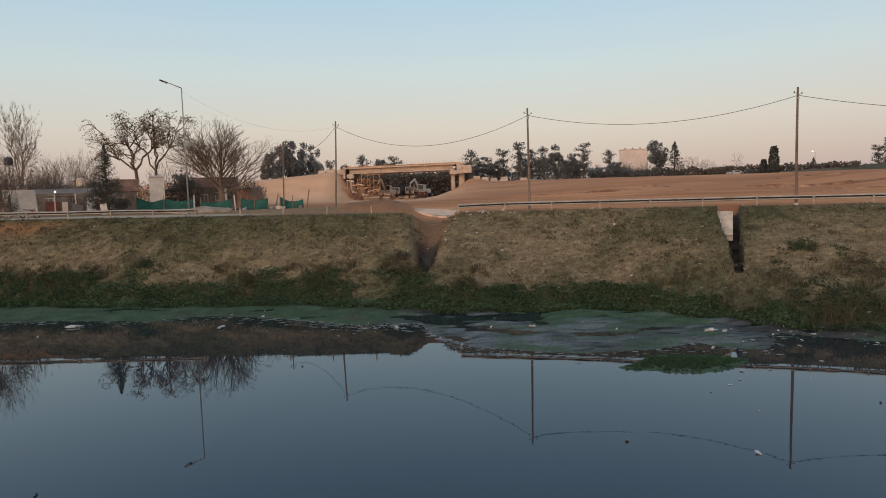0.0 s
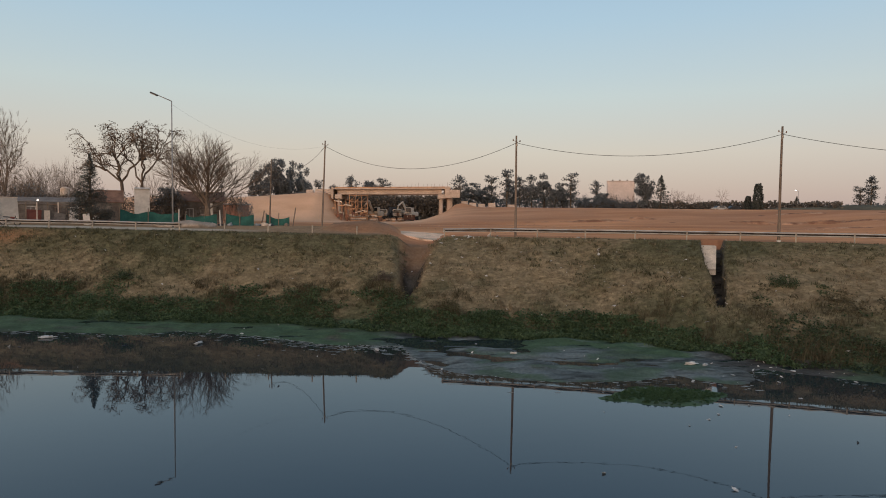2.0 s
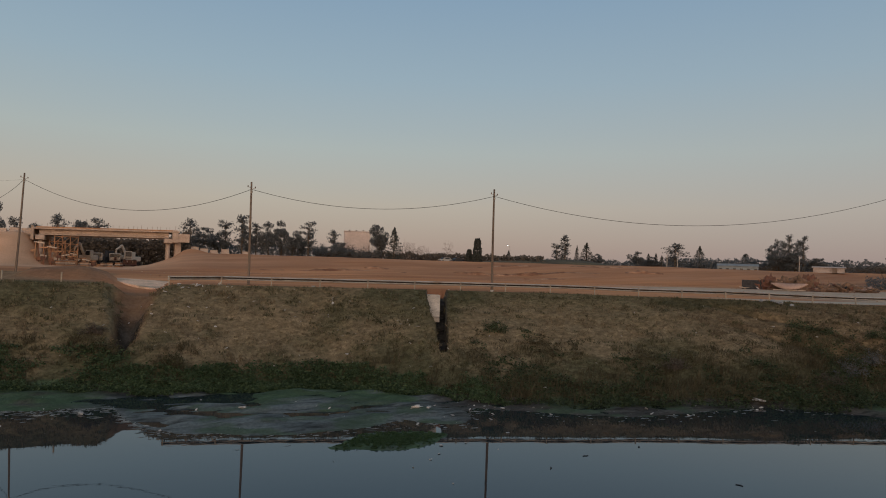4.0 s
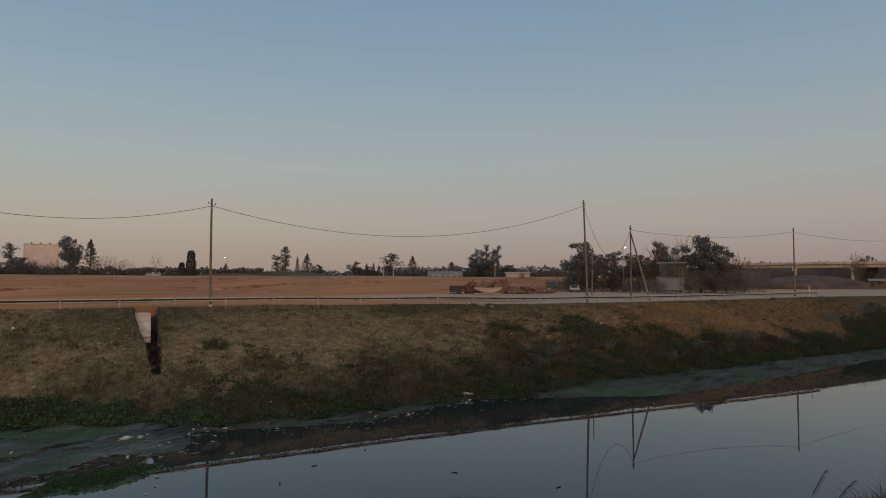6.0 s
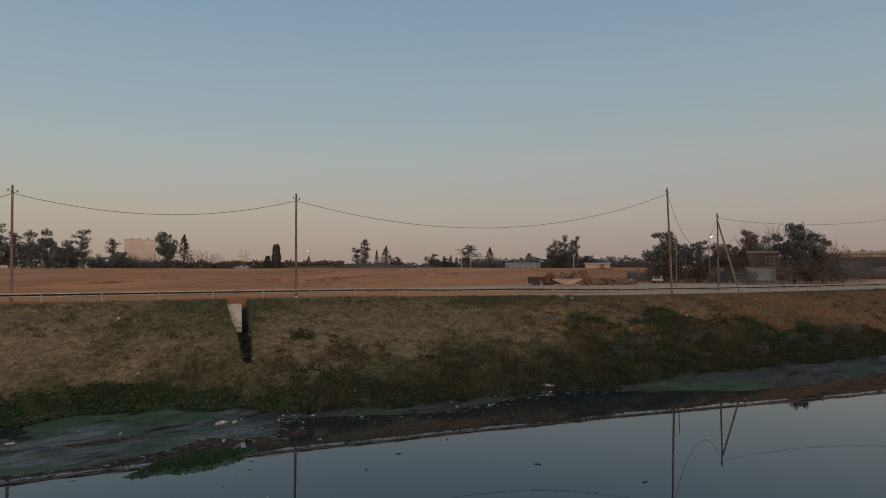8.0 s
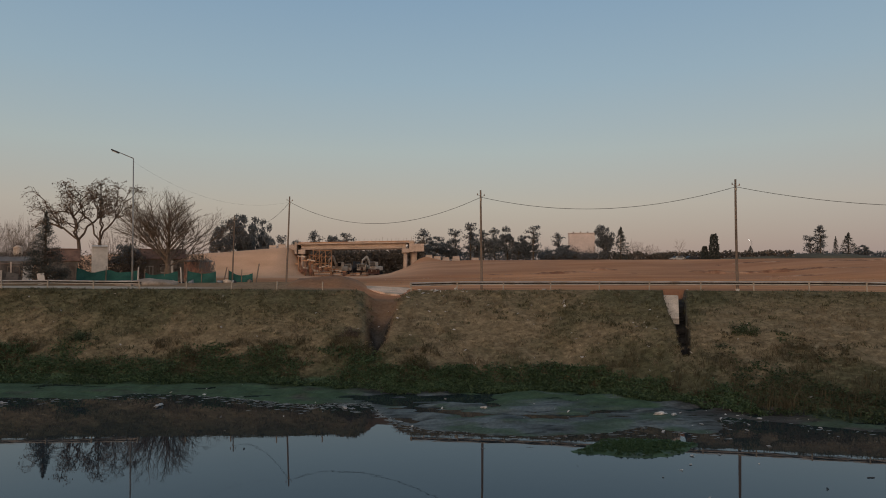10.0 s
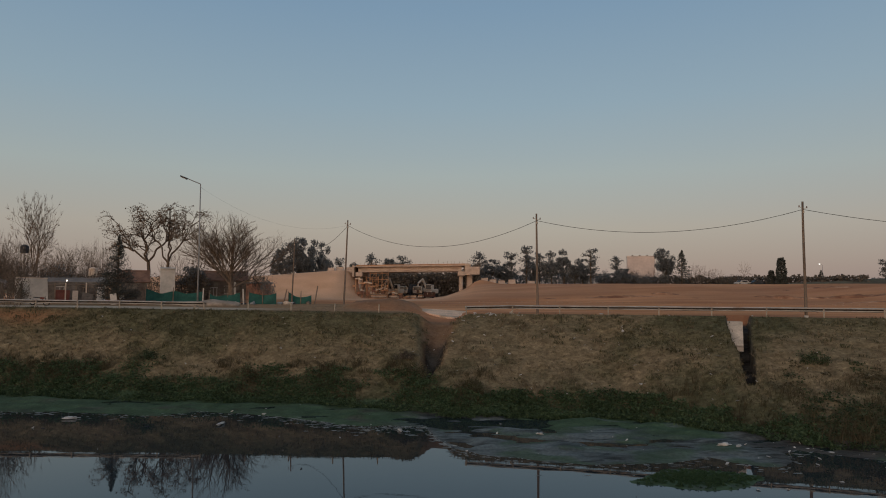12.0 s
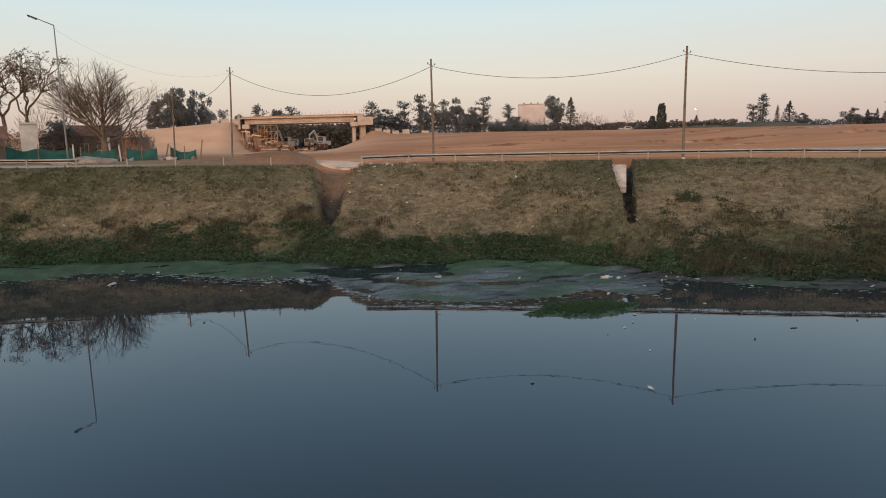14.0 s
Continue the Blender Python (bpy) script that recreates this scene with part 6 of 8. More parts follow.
def build_tree(kind, seed, h, wd):
    """Parts of a tree of that height and crown width, as a list of (name, mesh, material)."""
    rnd = random.Random(seed)
    limbs, twigs, leaves, tips = Wood(), Wood(), Leaves(), []
    Z, O = Vector((0, 0, 1)), Vector((0, 0, -0.03))
    mat = M_EUC
    if kind in ("bare", "scrub", "redscrub"):
        if kind == "bare":
            limbs.seg(O, Vector((0, 0, 0.13)), 0.030, 0.026, 8)

            def shoot(p, d, ln, r, lev, k):
                for i in range(k):
                    q = p + d * (ln / k)
                    (limbs if lev == 0 else twigs).seg(p, q, r, r * 0.86, 5 if lev == 0 else 3)
                    p, r = q, r * 0.86
                    d = (d + Vector((rnd.gauss(0, 0.07), rnd.gauss(0, 0.07), 0.05 + rnd.gauss(0, 0.04)))).normalized()
                    if lev < 3 and i >= (1 if lev == 0 else 0):
                        for j in range(2 if lev < 2 else 1):
                            sd = d.orthogonal()
                            sd.rotate(Matrix.Rotation(rnd.random() * 6.3, 3, d))
                            shoot(p, (d + sd * (0.38 + 0.2 * rnd.random())).normalized(), ln * (0.42 if lev == 0 else 0.5) * (0.7 + 0.5 * rnd.random()), r * 0.62, lev + 1, 3 if lev == 0 else 2)

            for i in range(9):
                a = i * 2.4 + rnd.random() * 0.5
                tilt = 0.25 + 1.0 * ((i * 0.618) % 1.0)
                d = Vector((math.cos(a) * math.sin(tilt), math.sin(a) * math.sin(tilt), math.cos(tilt)))
                shoot(Vector((0, 0, 0.10 + 0.03 * rnd.random())), d, 0.62 + 0.25 * rnd.random() * math.cos(tilt), 0.012 + 0.005 * rnd.random(), 0, 7)
        else:
            for i in range(6):
                a = i * 1.05 + rnd.random()
                grow(rnd, limbs, twigs, tips, Vector((math.cos(a) * 0.08, math.sin(a) * 0.08, -0.02)), Vector((math.cos(a) * 0.55, math.sin(a) * 0.55, 1)).normalized(), 0.34, 0.010, 1, 3, 0.10, 0.05, 3, 0.03)
        for p, d in tips:
            for i in range(3):
                e = (d + Vector((rnd.gauss(0, 0.35), rnd.gauss(0, 0.35), rnd.gauss(0.15, 0.3)))).normalized()
                twigs.seg(p, p + e * (0.06 + 0.09 * rnd.random()), 0.0024, 0.0013, 3)
        if kind == "redscrub":
            mat = M_SHRUB
            for p, d in tips:
                for i in range(3):
                    leaves.leaf(p + Vector((rnd.gauss(0, 0.05), rnd.gauss(0, 0.05), rnd.gauss(-0.03, 0.05))), 0.03 + 0.03 * rnd.random(), rnd)
    elif kind == "fan":
        limbs.seg(O, Vector((0.01, 0, 0.10)), 0.034, 0.028, 8)
        limbs.seg(Vector((0.01, 0, 0.10)), Vector((0.0, 0, 0.30)), 0.028, 0.022, 8)

        def spray(p, d, ln, r, lev, k):
            for i in range(k):
                q = p + d * (ln / k)
                (limbs if lev < 2 else twigs).seg(p, q, r, r * 0.84, 5 if lev < 2 else 3)
                p, r = q, r * 0.84
                d = (d + Vector((rnd.gauss(0, 0.045), rnd.gauss(0, 0.045), 0.025 + rnd.gauss(0, 0.03)))).normalized()
                if lev < 3 and (i or lev):
                    for j in range(2):
                        sd = d.orthogonal()
                        sd.rotate(Matrix.Rotation(rnd.random() * 6.3, 3, d))
                        spray(p, (d + sd * (0.34 + 0.22 * rnd.random()) + Vector((0, 0, 0.08))).normalized(), ln * (1 - 0.55 * (i + 1) / k) * (0.50 + 0.2 * rnd.random()), r * 0.66, lev + 1, 3)

        for i in range(15):
            a = i * 2.4 + rnd.random() * 0.5
            tilt = 0.05 + 0.92 * ((i * 0.618) % 1.0)
            d = Vector((math.cos(a) * math.sin(tilt), math.sin(a) * math.sin(tilt), math.cos(tilt)))
            spray(Vector((0, 0, 0.20 + 0.12 * rnd.random())), d, 0.70 + 0.10 * rnd.random(), 0.0085 + 0.003 * rnd.random(), 0, 7)
    elif kind == "baretall":
        grow(rnd, limbs, twigs, tips, O, Z, 0.3, 0.022, 0, 4, 0.05, 0.10, 2, 0.03)
        for i in range(6):
            a = i * 1.1 + rnd.random()
            grow(rnd, limbs, twigs, tips, Vector((0, 0, 0.16 + 0.03 * i)), Vector((math.cos(a) * 0.35, math.sin(a) * 0.35, 1)).normalized(), 0.33, 0.012, 1, 4, 0.05, 0.09, 2, 0.03)
        for p, d in tips:
            for i in range(4):
                e = (d + Vector((rnd.gauss(0, 0.4), rnd.gauss(0, 0.4), rnd.gauss(0.2, 0.3)))).normalized()
                twigs.seg(p, p + e * (0.04 + 0.05 * rnd.random()), 0.0022, 0.0012, 3)
    elif kind == "dead":
        grow(rnd, limbs, twigs, tips, O, Z, 0.5, 0.03, 0, 3, 0.08, 0.0, 3, 0.03)
    elif kind == "acacia":
        mat = M_POD

        def crooked(p, q, ra, rb, k, sink, sides):
            last = p
            for i in range(1, k + 1):
                f = i / k
                c = p.lerp(q, f) + (Vector((rnd.gauss(0, 0.018), rnd.gauss(0, 0.018), rnd.gauss(0, 0.012) + 0.03 * math.sin(math.pi * f))) if i < k else Vector())
                sink.seg(last, c, ra + (rb - ra) * (i - 1) / k, ra + (rb - ra) * f, sides)
                last = c

        lean = 0.10 * rnd.choice((-1, 1))
        crotch = Vector((lean, 0.02, 0.40))
        crooked(O, crotch, 0.026, 0.020, 4, limbs, 7)
        for i in range(4):
            a1 = i * 1.57 + rnd.random() * 0.6
            n1 = crotch + Vector((math.cos(a1) * 0.20, math.sin(a1) * 0.20, 0.10 + 0.16 * rnd.random()))
            crooked(crotch, n1, 0.013, 0.009, 4, limbs, 6)
            for j in range(6):
                a2 = a1 + rnd.uniform(-1.3, 1.3)
                r2 = 0.10 + 0.18 * rnd.random()
                n2 = Vector((n1.x + math.cos(a2) * r2, n1.y + math.sin(a2) * r2, min(0.93, n1.z + 0.02 + 0.30 * rnd.random())))
                crooked(n1, n2, 0.007, 0.0045, 4, limbs, 5)
                for k in range(8):
                    a3 = a2 + rnd.uniform(-1.3, 1.3)
                    r3 = 0.06 + 0.11 * rnd.random()
                    e = Vector((n2.x + math.cos(a3) * r3, n2.y + math.sin(a3) * r3, n2.z + rnd.uniform(-0.06, 0.08)))
                    crooked(n2, e, 0.003, 0.0016, 3, twigs, 3)
                    for m in range(4):
                        t = e + Vector((rnd.gauss(0, 0.028), rnd.gauss(0, 0.028), rnd.gauss(0.0, 0.016)))
                        twigs.seg(e, t, 0.0014, 0.0008, 3)
                        for q in range(1 if m % 2 else 2):
                            leaves.leaf(t + Vector((rnd.gauss(0, 0.010), rnd.gauss(0, 0.010), 0)), 0.009 + 0.010 * rnd.random(), rnd, 0.4)
    elif kind == "euc":
        grow(rnd, limbs, twigs, tips, O, Z, 0.30, 0.026, 0, 2, 0.10, 0.07, 3, 0.05)
        spots = [(p, 0.055 + 0.05 * rnd.random()) for p, d in tips]
        for i in range(16):
            zc = 0.14 + 0.66 * rnd.random()
            a, q = rnd.random() * 6.3, 0.30 * rnd.random() ** 0.6 * (1.2 - 0.9 * abs(zc - 0.45))
            spots.append((Vector((math.cos(a) * q, math.sin(a) * q, zc)), 0.075 + 0.06 * rnd.random()))
        for i in range(4):
            a, q = rnd.random() * 6.3, 0.05 + 0.17 * rnd.random()
            spots.append((Vector((math.cos(a) * q, math.sin(a) * q, 0.80 + 0.11 * rnd.random())), 0.05 + 0.035 * rnd.random()))
        for c, r in spots:
            for i in range(int(24 + 13000 * r * r)):
                u = Vector((rnd.gauss(0, 1), rnd.gauss(0, 1), rnd.gauss(0, 1))).normalized()
                k = 1 + 0.35 * noise.noise(u * 1.6 + c * 9)
                leaves.leaf(c + Vector((u.x, u.y, u.z * 0.8)) * r * k * (0.72 + 0.34 * rnd.random()), 0.020 + 0.018 * rnd.random(), rnd, 0.3)
            for i in range(12):
                u = Vector((rnd.gauss(0, 1), rnd.gauss(0, 1), rnd.gauss(0, 1))).normalized() * r * 0.45
                leaves.leaf(c + u, r * 0.6, rnd, 0.3)
    elif kind == "pine":
        limbs.seg(O, Vector((0.01, 0, 0.55)), 0.025, 0.018, 7)
        limbs.seg(Vector((0.01, 0, 0.55)), Vector((0.0, 0.01, 0.97)), 0.018, 0.006, 6)
        for i in range(22):
            zc = 0.22 + 0.76 * (i / 21) + rnd.gauss(0, 0.02)
            a = rnd.random() * 6.3
            ln = (0.08 + 0.22 * rnd.random()) * (1.15 - 0.5 * (i / 21))
            e = Vector((math.cos(a) * ln, math.sin(a) * ln, 0.03 + 0.06 * rnd.random()))
            b = Vector((0, 0, zc - 0.05))
            limbs.seg(b, b + e, 0.008, 0.004, 4)
            for j in range(60):
                t = 0.25 + 0.85 * rnd.random()
                q = b + e * t + Vector((rnd.gauss(0, 0.045), rnd.gauss(0, 0.045), rnd.gauss(0.01, 0.024)))
                leaves.leaf(q, 0.028 + 0.022 * rnd.random(), rnd)
    elif kind == "cedar":
        limbs.seg(O, Vector((0, 0, 0.96)), 0.028, 0.004, 7)
        mat = M_CONIFER
        for i in range(18):
            f = i / 17
            zc = 0.06 + 0.9 * f
            rad = 0.30 * (1 - f) ** 0.8 + 0.012
            for j in range(7):
                a = rnd.random() * 6.3
                ln = rad * (0.75 + 0.4 * rnd.random())
                e = Vector((math.cos(a) * ln, math.sin(a) * ln, 0.04 * (1 - f)))
                twigs.seg(Vector((0, 0, zc)), Vector((0, 0, zc)) + e, 0.004, 0.0015, 3)
                for k in range(20):
                    t = 0.15 + 0.9 * rnd.random() ** 0.6
                    q = Vector((0, 0, zc)) + e * t + Vector((rnd.gauss(0, 0.006 + 0.05 * rad), rnd.gauss(0, 0.006 + 0.05 * rad), rnd.gauss(-0.012, 0.016)))
                    leaves.leaf(q, 0.02 + 0.011 * rnd.random(), rnd, 0.5)
    elif kind == "conifer":
        limbs.seg(O, Vector((0, 0, 0.97)), 0.026, 0.003, 7)
        mat = M_CONIFER
        boughs = [(rnd.random() ** 1.1, rnd.random() * 6.3, 0.88 + 0.18 * rnd.random()) for i in range(330)]
        for f, a, k in boughs:
            rad = (0.27 * (1 - f) ** 1.05 * min(1, 0.80 + 1.6 * f) + 0.004) * k
            b = Vector((0, 0, 0.03 + 0.93 * f))
            e = Vector((math.cos(a) * rad, math.sin(a) * rad, 0.03 + 0.10 * rad))
            twigs.seg(b, b + e, 0.004, 0.0012, 3)
            for i in range(int(14 + 190 * rad)):
                t = 0.2 + 0.85 * rnd.random() ** 0.55
                q = b + e * t + Vector((rnd.gauss(0, 0.003 + 0.07 * rad), rnd.gauss(0, 0.003 + 0.07 * rad), rnd.gauss(0, 0.008 + 0.05 * rad)))
                leaves.leaf(q, 0.006 + 0.013 * rnd.random() * (1 - 0.6 * f), rnd, 0.2)
    elif kind == "cypress":
        limbs.seg(O, Vector((0, 0, 0.9)), 0.03, 0.008, 6)
        mat = M_CONIFER
        for i in range(2600):
            zc = 0.03 + 0.97 * rnd.random()
            a = rnd.random() * 6.3
            rad = 0.20 * min(1, 1.25 * (1.06 - zc) ** 0.35) * (0.75 + 0.3 * rnd.random() + 0.12 * math.sin(zc * 17 + a * 2))
            leaves.leaf(Vector((math.cos(a) * rad, math.sin(a) * rad, zc - 0.03)), 0.035 + 0.03 * rnd.random(), rnd, -0.8)
    elif kind == "shrub":
        mat = M_SHRUB if seed % 3 else M_EUC
        for i in range(7):
            a = i * 0.9 + rnd.random()
            grow(rnd, limbs, twigs, tips, Vector((math.cos(a) * 0.15, math.sin(a) * 0.15, -0.03)), Vector((math.cos(a) * 0.7, math.sin(a) * 0.7, 1)).normalized(), 0.42, 0.012, 1, 3, 0.12, 0.03, 2, 0.05)
        for p, d in tips:
            for i in range(13):
                leaves.leaf(p + Vector((rnd.gauss(0, 0.07), rnd.gauss(0, 0.07), rnd.gauss(-0.04, 0.07))), 0.035 + 0.035 * rnd.random(), rnd)
    zmax, wid = extent(limbs, twigs, leaves)
    sx, sz = wd / wid, h / zmax
    out = []
    if limbs.v:
        out.append(("trunk", fit_mesh(limbs, sx, sz), limbs.f, M_BARK if leaves.v else M_TWIG))
    if twigs.v:
        out.append(("fine_growth", fit_mesh(twigs, sx, sz), twigs.f, M_TWIG))
    if leaves.v:
        out.append(("crown", fit_mesh(leaves, sx, sz), leaves.f, mat))
    return out


KINDS = {
    "euc": ("tree", "dark broad evergreen tree with an open rounded crown", 6), "pine": ("tree", "tall ragged evergreen tree with tiered clumps", 5),
    "cedar": ("tree", "dark pointed evergreen tree at the field edge", 3), "cypress": ("cypress_tree", "dense dark column-shaped cypress", 2),
    "conifer": ("conifer_tree", "dark conical conifer in the yard", 1), "bare": ("bare_tree", "bare spreading winter tree with fine twigs", 3),
    "fan": ("bare_tree", "bare winter tree with limbs fanning from a low fork", 1),
    "baretall": ("bare_tree", "tall bare upright winter tree", 2), "scrub": ("bare_shrub", "bare grey winter thicket", 3),
    "redscrub": ("bare_shrub", "reddish brown half-bare winter shrub", 3), "acacia": ("acacia_tree", "umbrella-shaped bare tree hung with dark pods", 2),
    "dead": ("dead_tree", "small dead tree with bare crooked limbs", 1), "shrub": ("shrub", "low dull green shrub", 4),
}
MADE, COUNT = {}, {}
FULL = {"euc": 1.1, "pine": 1.15, "cedar": 1.2, "conifer": 1.5, "acacia": 1.45, "bare": 1.1, "fan": 1.12, "shrub": 1.2}


def plant(kind, bearing, dist, top, width, base=None):
    x, y = at(bearing, dist)
    z = land_z(x, y) if base is None else base
    h = max(1.2, top - z)
    width *= FULL.get(kind, 1.0)
    name, label, variants = KINDS[kind]
    n = COUNT[kind] = COUNT.get(kind, -1) + 1
    v = n % variants
    turn = (n * 77) % 360
    if (kind, v) not in MADE:
        root = thing(name, pose(x, y, z), label, "shrub" if "shrub" in name else "tree", kind + " growth")
        for pn, vs, fs, mat in build_tree(kind, 100 + 13 * v + len(kind), h, width):
            low = "shrub" in name
            tagged(mesh_from("stems" if low and pn == "trunk" else pn, vs, fs, mat, root), kind="stuff" if low or pn != "trunk" else "")
        MADE[kind, v] = (root, h, width)
    else:
        root, h0, w0 = MADE[kind, v]
        s, t = width / w0, h / h0
        copy_thing(root, pose(x, y, z, 0, 0, turn) @ Matrix.Diagonal((s, s, t, 1)))


plant("euc", -14.41, 195, 20.2, 5.3)
plant("euc", -13.38, 205, 22.8, 6.5)
plant("euc", -12.44, 200, 23.9, 7.4)
plant("euc", -11.24, 205, 23.7, 7.3)
plant("euc", -10.65, 190, 17.8, 4.7)
plant("pine", -9.58, 250, 20.2, 4.9)
plant("euc", -8.51, 250, 18.4, 7.0)
plant("pine", -6.81, 240, 21.6, 5.2)
plant("euc", -5.34, 245, 20.1, 7.4)
plant("pine", -4.12, 240, 20.8, 5.2)
plant("pine", 2.47, 215, 20.8, 5.4)
plant("euc", 3.42, 220, 18.6, 6.3)
plant("euc", 4.61, 225, 17.3, 6.4)
plant("pine", 5.21, 225, 21.4, 4.5)
plant("pine", 6.52, 220, 23.1, 5.1)
plant("euc", 7.03, 225, 20.0, 4.9)
plant("pine", 7.65, 225, 21.2, 4.5)
plant("euc", 8.65, 225, 21.6, 6.3)
plant("euc", 9.69, 225, 22.2, 5.5)
plant("euc", 10.61, 220, 16.7, 5.4)
plant("pine", 11.93, 220, 21.9, 4.6)
plant("euc", 11.27, 225, 19.0, 5.5)
plant("pine", 14.03, 240, 20.5, 5.0)
plant("shrub", 13.48, 230, 15.5, 9.2)
plant("shrub", 14.94, 240, 16.4, 5.7)
plant("euc", 17.92, 225, 22.1, 5.8)
plant("cedar", 19.18, 225, 21.3, 5.1)
plant("scrub", 20.30, 235, 17.6, 7.0)
plant("scrub", 21.49, 240, 16.1, 6.3)
plant("shrub", 23.03, 230, 13.5, 8.2)
plant("dead", 23.75, 215, 17.0, 4.0)
plant("cypress", 26.40, 195, 17.2, 2.6)
plant("cypress", 25.71, 197, 13.8, 1.9)
plant("cedar", 29.07, 260, 15.5, 2.7)
plant("pine", 33.15, 275, 19.5, 4.2)
plant("pine", 33.84, 275, 23.0, 5.4)
plant("cedar", 34.84, 280, 19.0, 2.5)
plant("cedar", 35.64, 275, 20.1, 5.7)
plant("euc", 36.49, 280, 15.7, 6.1)
plant("euc", 39.62, 280, 17.2, 6.6)
plant("cedar", 40.65, 290, 16.6, 2.8)
plant("cedar", 41.23, 290, 16.8, 2.7)
plant("cedar", 41.69, 290, 15.9, 3.1)
plant("pine", 42.75, 250, 19.4, 7.2)
plant("cedar", 44.59, 270, 19.3, 4.8)
plant("euc", 40.93, 290, 15.3, 7.2)
plant("cedar", 47.98, 290, 17.3, 7.4)
plant("shrub", 46.37, 300, 13.5, 12.7)
plant("shrub", 49.05, 290, 12.8, 9.9)
plant("pine", 49.75, 262, 19.8, 3.6)
plant("pine", 50.20, 264, 22.0, 3.4)
plant("pine", 50.65, 260, 21.2, 3.2)
plant("pine", 51.00, 262, 23.6, 3.6)
plant("pine", 51.55, 263, 21.8, 3.4)
plant("pine", 51.95, 260, 23.0, 3.4)
plant("euc", 52.95, 262, 15.4, 5.6)
plant("shrub", 54.90, 210, 11.9, 10.7)
plant("shrub", 56.83, 210, 12.2, 7.1)
plant("euc", 58.86, 150, 17.4, 7.5)
plant("euc", 59.95, 148, 14.5, 5.4)
plant("euc", 61.61, 152, 15.4, 6.2)
plant("euc", 62.91, 150, 14.7, 4.9)
plant("bare", 65.20, 149, 19.4, 10.4)
plant("bare", 66.60, 152, 19.6, 8.6)
plant("euc", 66.90, 145, 16.1, 6.8)
plant("euc", 68.47, 146, 18.2, 6.8)
plant("euc", 69.56, 144, 16.1, 5.5)
plant("redscrub", 70.84, 142, 14.8, 6.4)
plant("redscrub", 71.90, 145, 13.3, 5.3)
plant("shrub", 72.81, 150, 12.2, 3.3)
plant("baretall", 79.17, 230, 17.8, 6.0)
plant("euc", 79.55, 262, 16.6, 3.0)
plant("euc", 80.10, 262, 17.6, 4.0)
plant("euc", 82.63, 215, 15.3, 4.7)
plant("euc", 83.56, 215, 15.5, 5.1)
plant("shrub", 81.62, 225, 12.5, 5.6)
# near
plant("baretall", -32.34, 150, 26.9, 7.5)
plant("bare", -30.23, 110, 15.4, 6.2)
plant("bare", -28.45, 125, 17.0, 5.7)
plant("bare", -36.30, 82, 16.2, 7.4)
plant("redscrub", -33.85, 100, 12.4, 3.9)
plant("redscrub", -33.23, 108, 13.7, 3.2)
plant("redscrub", -34.40, 112, 14.4, 4.3)
plant("redscrub", -35.94, 108, 13.4, 3.3)
plant("scrub", -34.75, 112, 14.9, 4.2)
plant("scrub", -29.45, 118, 14.2, 4.5)
plant("scrub", -31.45, 116, 13.7, 3.6)
plant("bare", -30.9, 112, 15.6, 6.5)
plant("scrub", -28.7, 116, 16.2, 5.6)
plant("scrub", -27.4, 118, 16.0, 5.2)
plant("bare", -33.2, 116, 15.6, 6.0)
plant("scrub", -22.6, 118, 14.6, 5.6)
plant("conifer", -26.82, 83.5, 14.4, 2.75)
plant("scrub", -34.0, 80, 14.2, 4.6)
plant("redscrub", -35.3, 80, 13.2, 3.8)
plant("scrub", -36.4, 82, 13.6, 4.2)
plant("shrub", -33.35, 76, 9.9, 1.5)
plant("acacia", -25.29, 105, 20.2, 8.5)
plant("acacia", -23.76, 104, 20.5, 8.6)
plant("fan", -18.45, 92, 18.6, 13.6)
plant("redscrub", -18.16, 100, 12.7, 5.3)
plant("redscrub", -16.38, 102, 11.9, 4.0)
plant("redscrub", -20.95, 104, 13.3, 5.4)
plant("euc", -21.51, 98, 11.4, 4.0)
plant("shrub", -20.82, 97, 10.5, 2.9)
plant("shrub", -15.43, 92, 10.2, 1.6)
plant("shrub", -30.96, 105, 12.0, 3.9)
plant("cedar", -33.13, 88, 9.0, 0.8)
plant("redscrub", -32.80, 101, 12.3, 3.6)
plant("redscrub", -30.87, 99, 11.3, 3.1)
plant("redscrub", -28.99, 101, 10.9, 3.9)
plant("redscrub", -24.36, 99, 10.1, 4.2)
plant("shrub", -21.53, 96, 10.9, 4.9)
plant("redscrub", -37.06, 100, 12.2, 4.8)
plant("redscrub", -31.21, 104, 12.4, 4.2)
plant("shrub", 58.99, 148, 11.5, 7.4)
plant("euc", 14.67, 236, 15.9, 6.4)
plant("shrub", 16.20, 232, 14.4, 8.0)
plant("scrub", 17.26, 236, 15.7, 7.3)
plant("euc", 64.16, 152, 14.5, 6.1)
plant("euc", 65.32, 154, 17.4, 7.4)
plant("euc", 70.29, 146, 15.0, 5.5)
plant("shrub", 71.25, 139, 11.5, 6.2)
plant("shrub", 69.96, 138, 11.1, 6.3)
plant("shrub", 68.43, 138, 11.1, 6.4)
plant("scrub", 63.47, 151, 15.3, 7.3)
plant("shrub", 65.01, 124, 9.5, 3.4)
plant("redscrub", 67.63, 124, 10.9, 3.9)
plant("shrub", 63.45, 140, 9.9, 4.5)
plant("euc", 50.30, 258, 17.8, 7.6)
plant("euc", 51.40, 256, 17.2, 7.8)
plant("shrub", 49.54, 256, 12.5, 10.9)
plant("shrub", 40.84, 290, 12.3, 12.0)
plant("shrub", 43.23, 292, 11.9, 14.7)
plant("shrub", 45.65, 292, 11.9, 14.8)
plant("shrub", 61.12, 148, 11.0, 7.3)
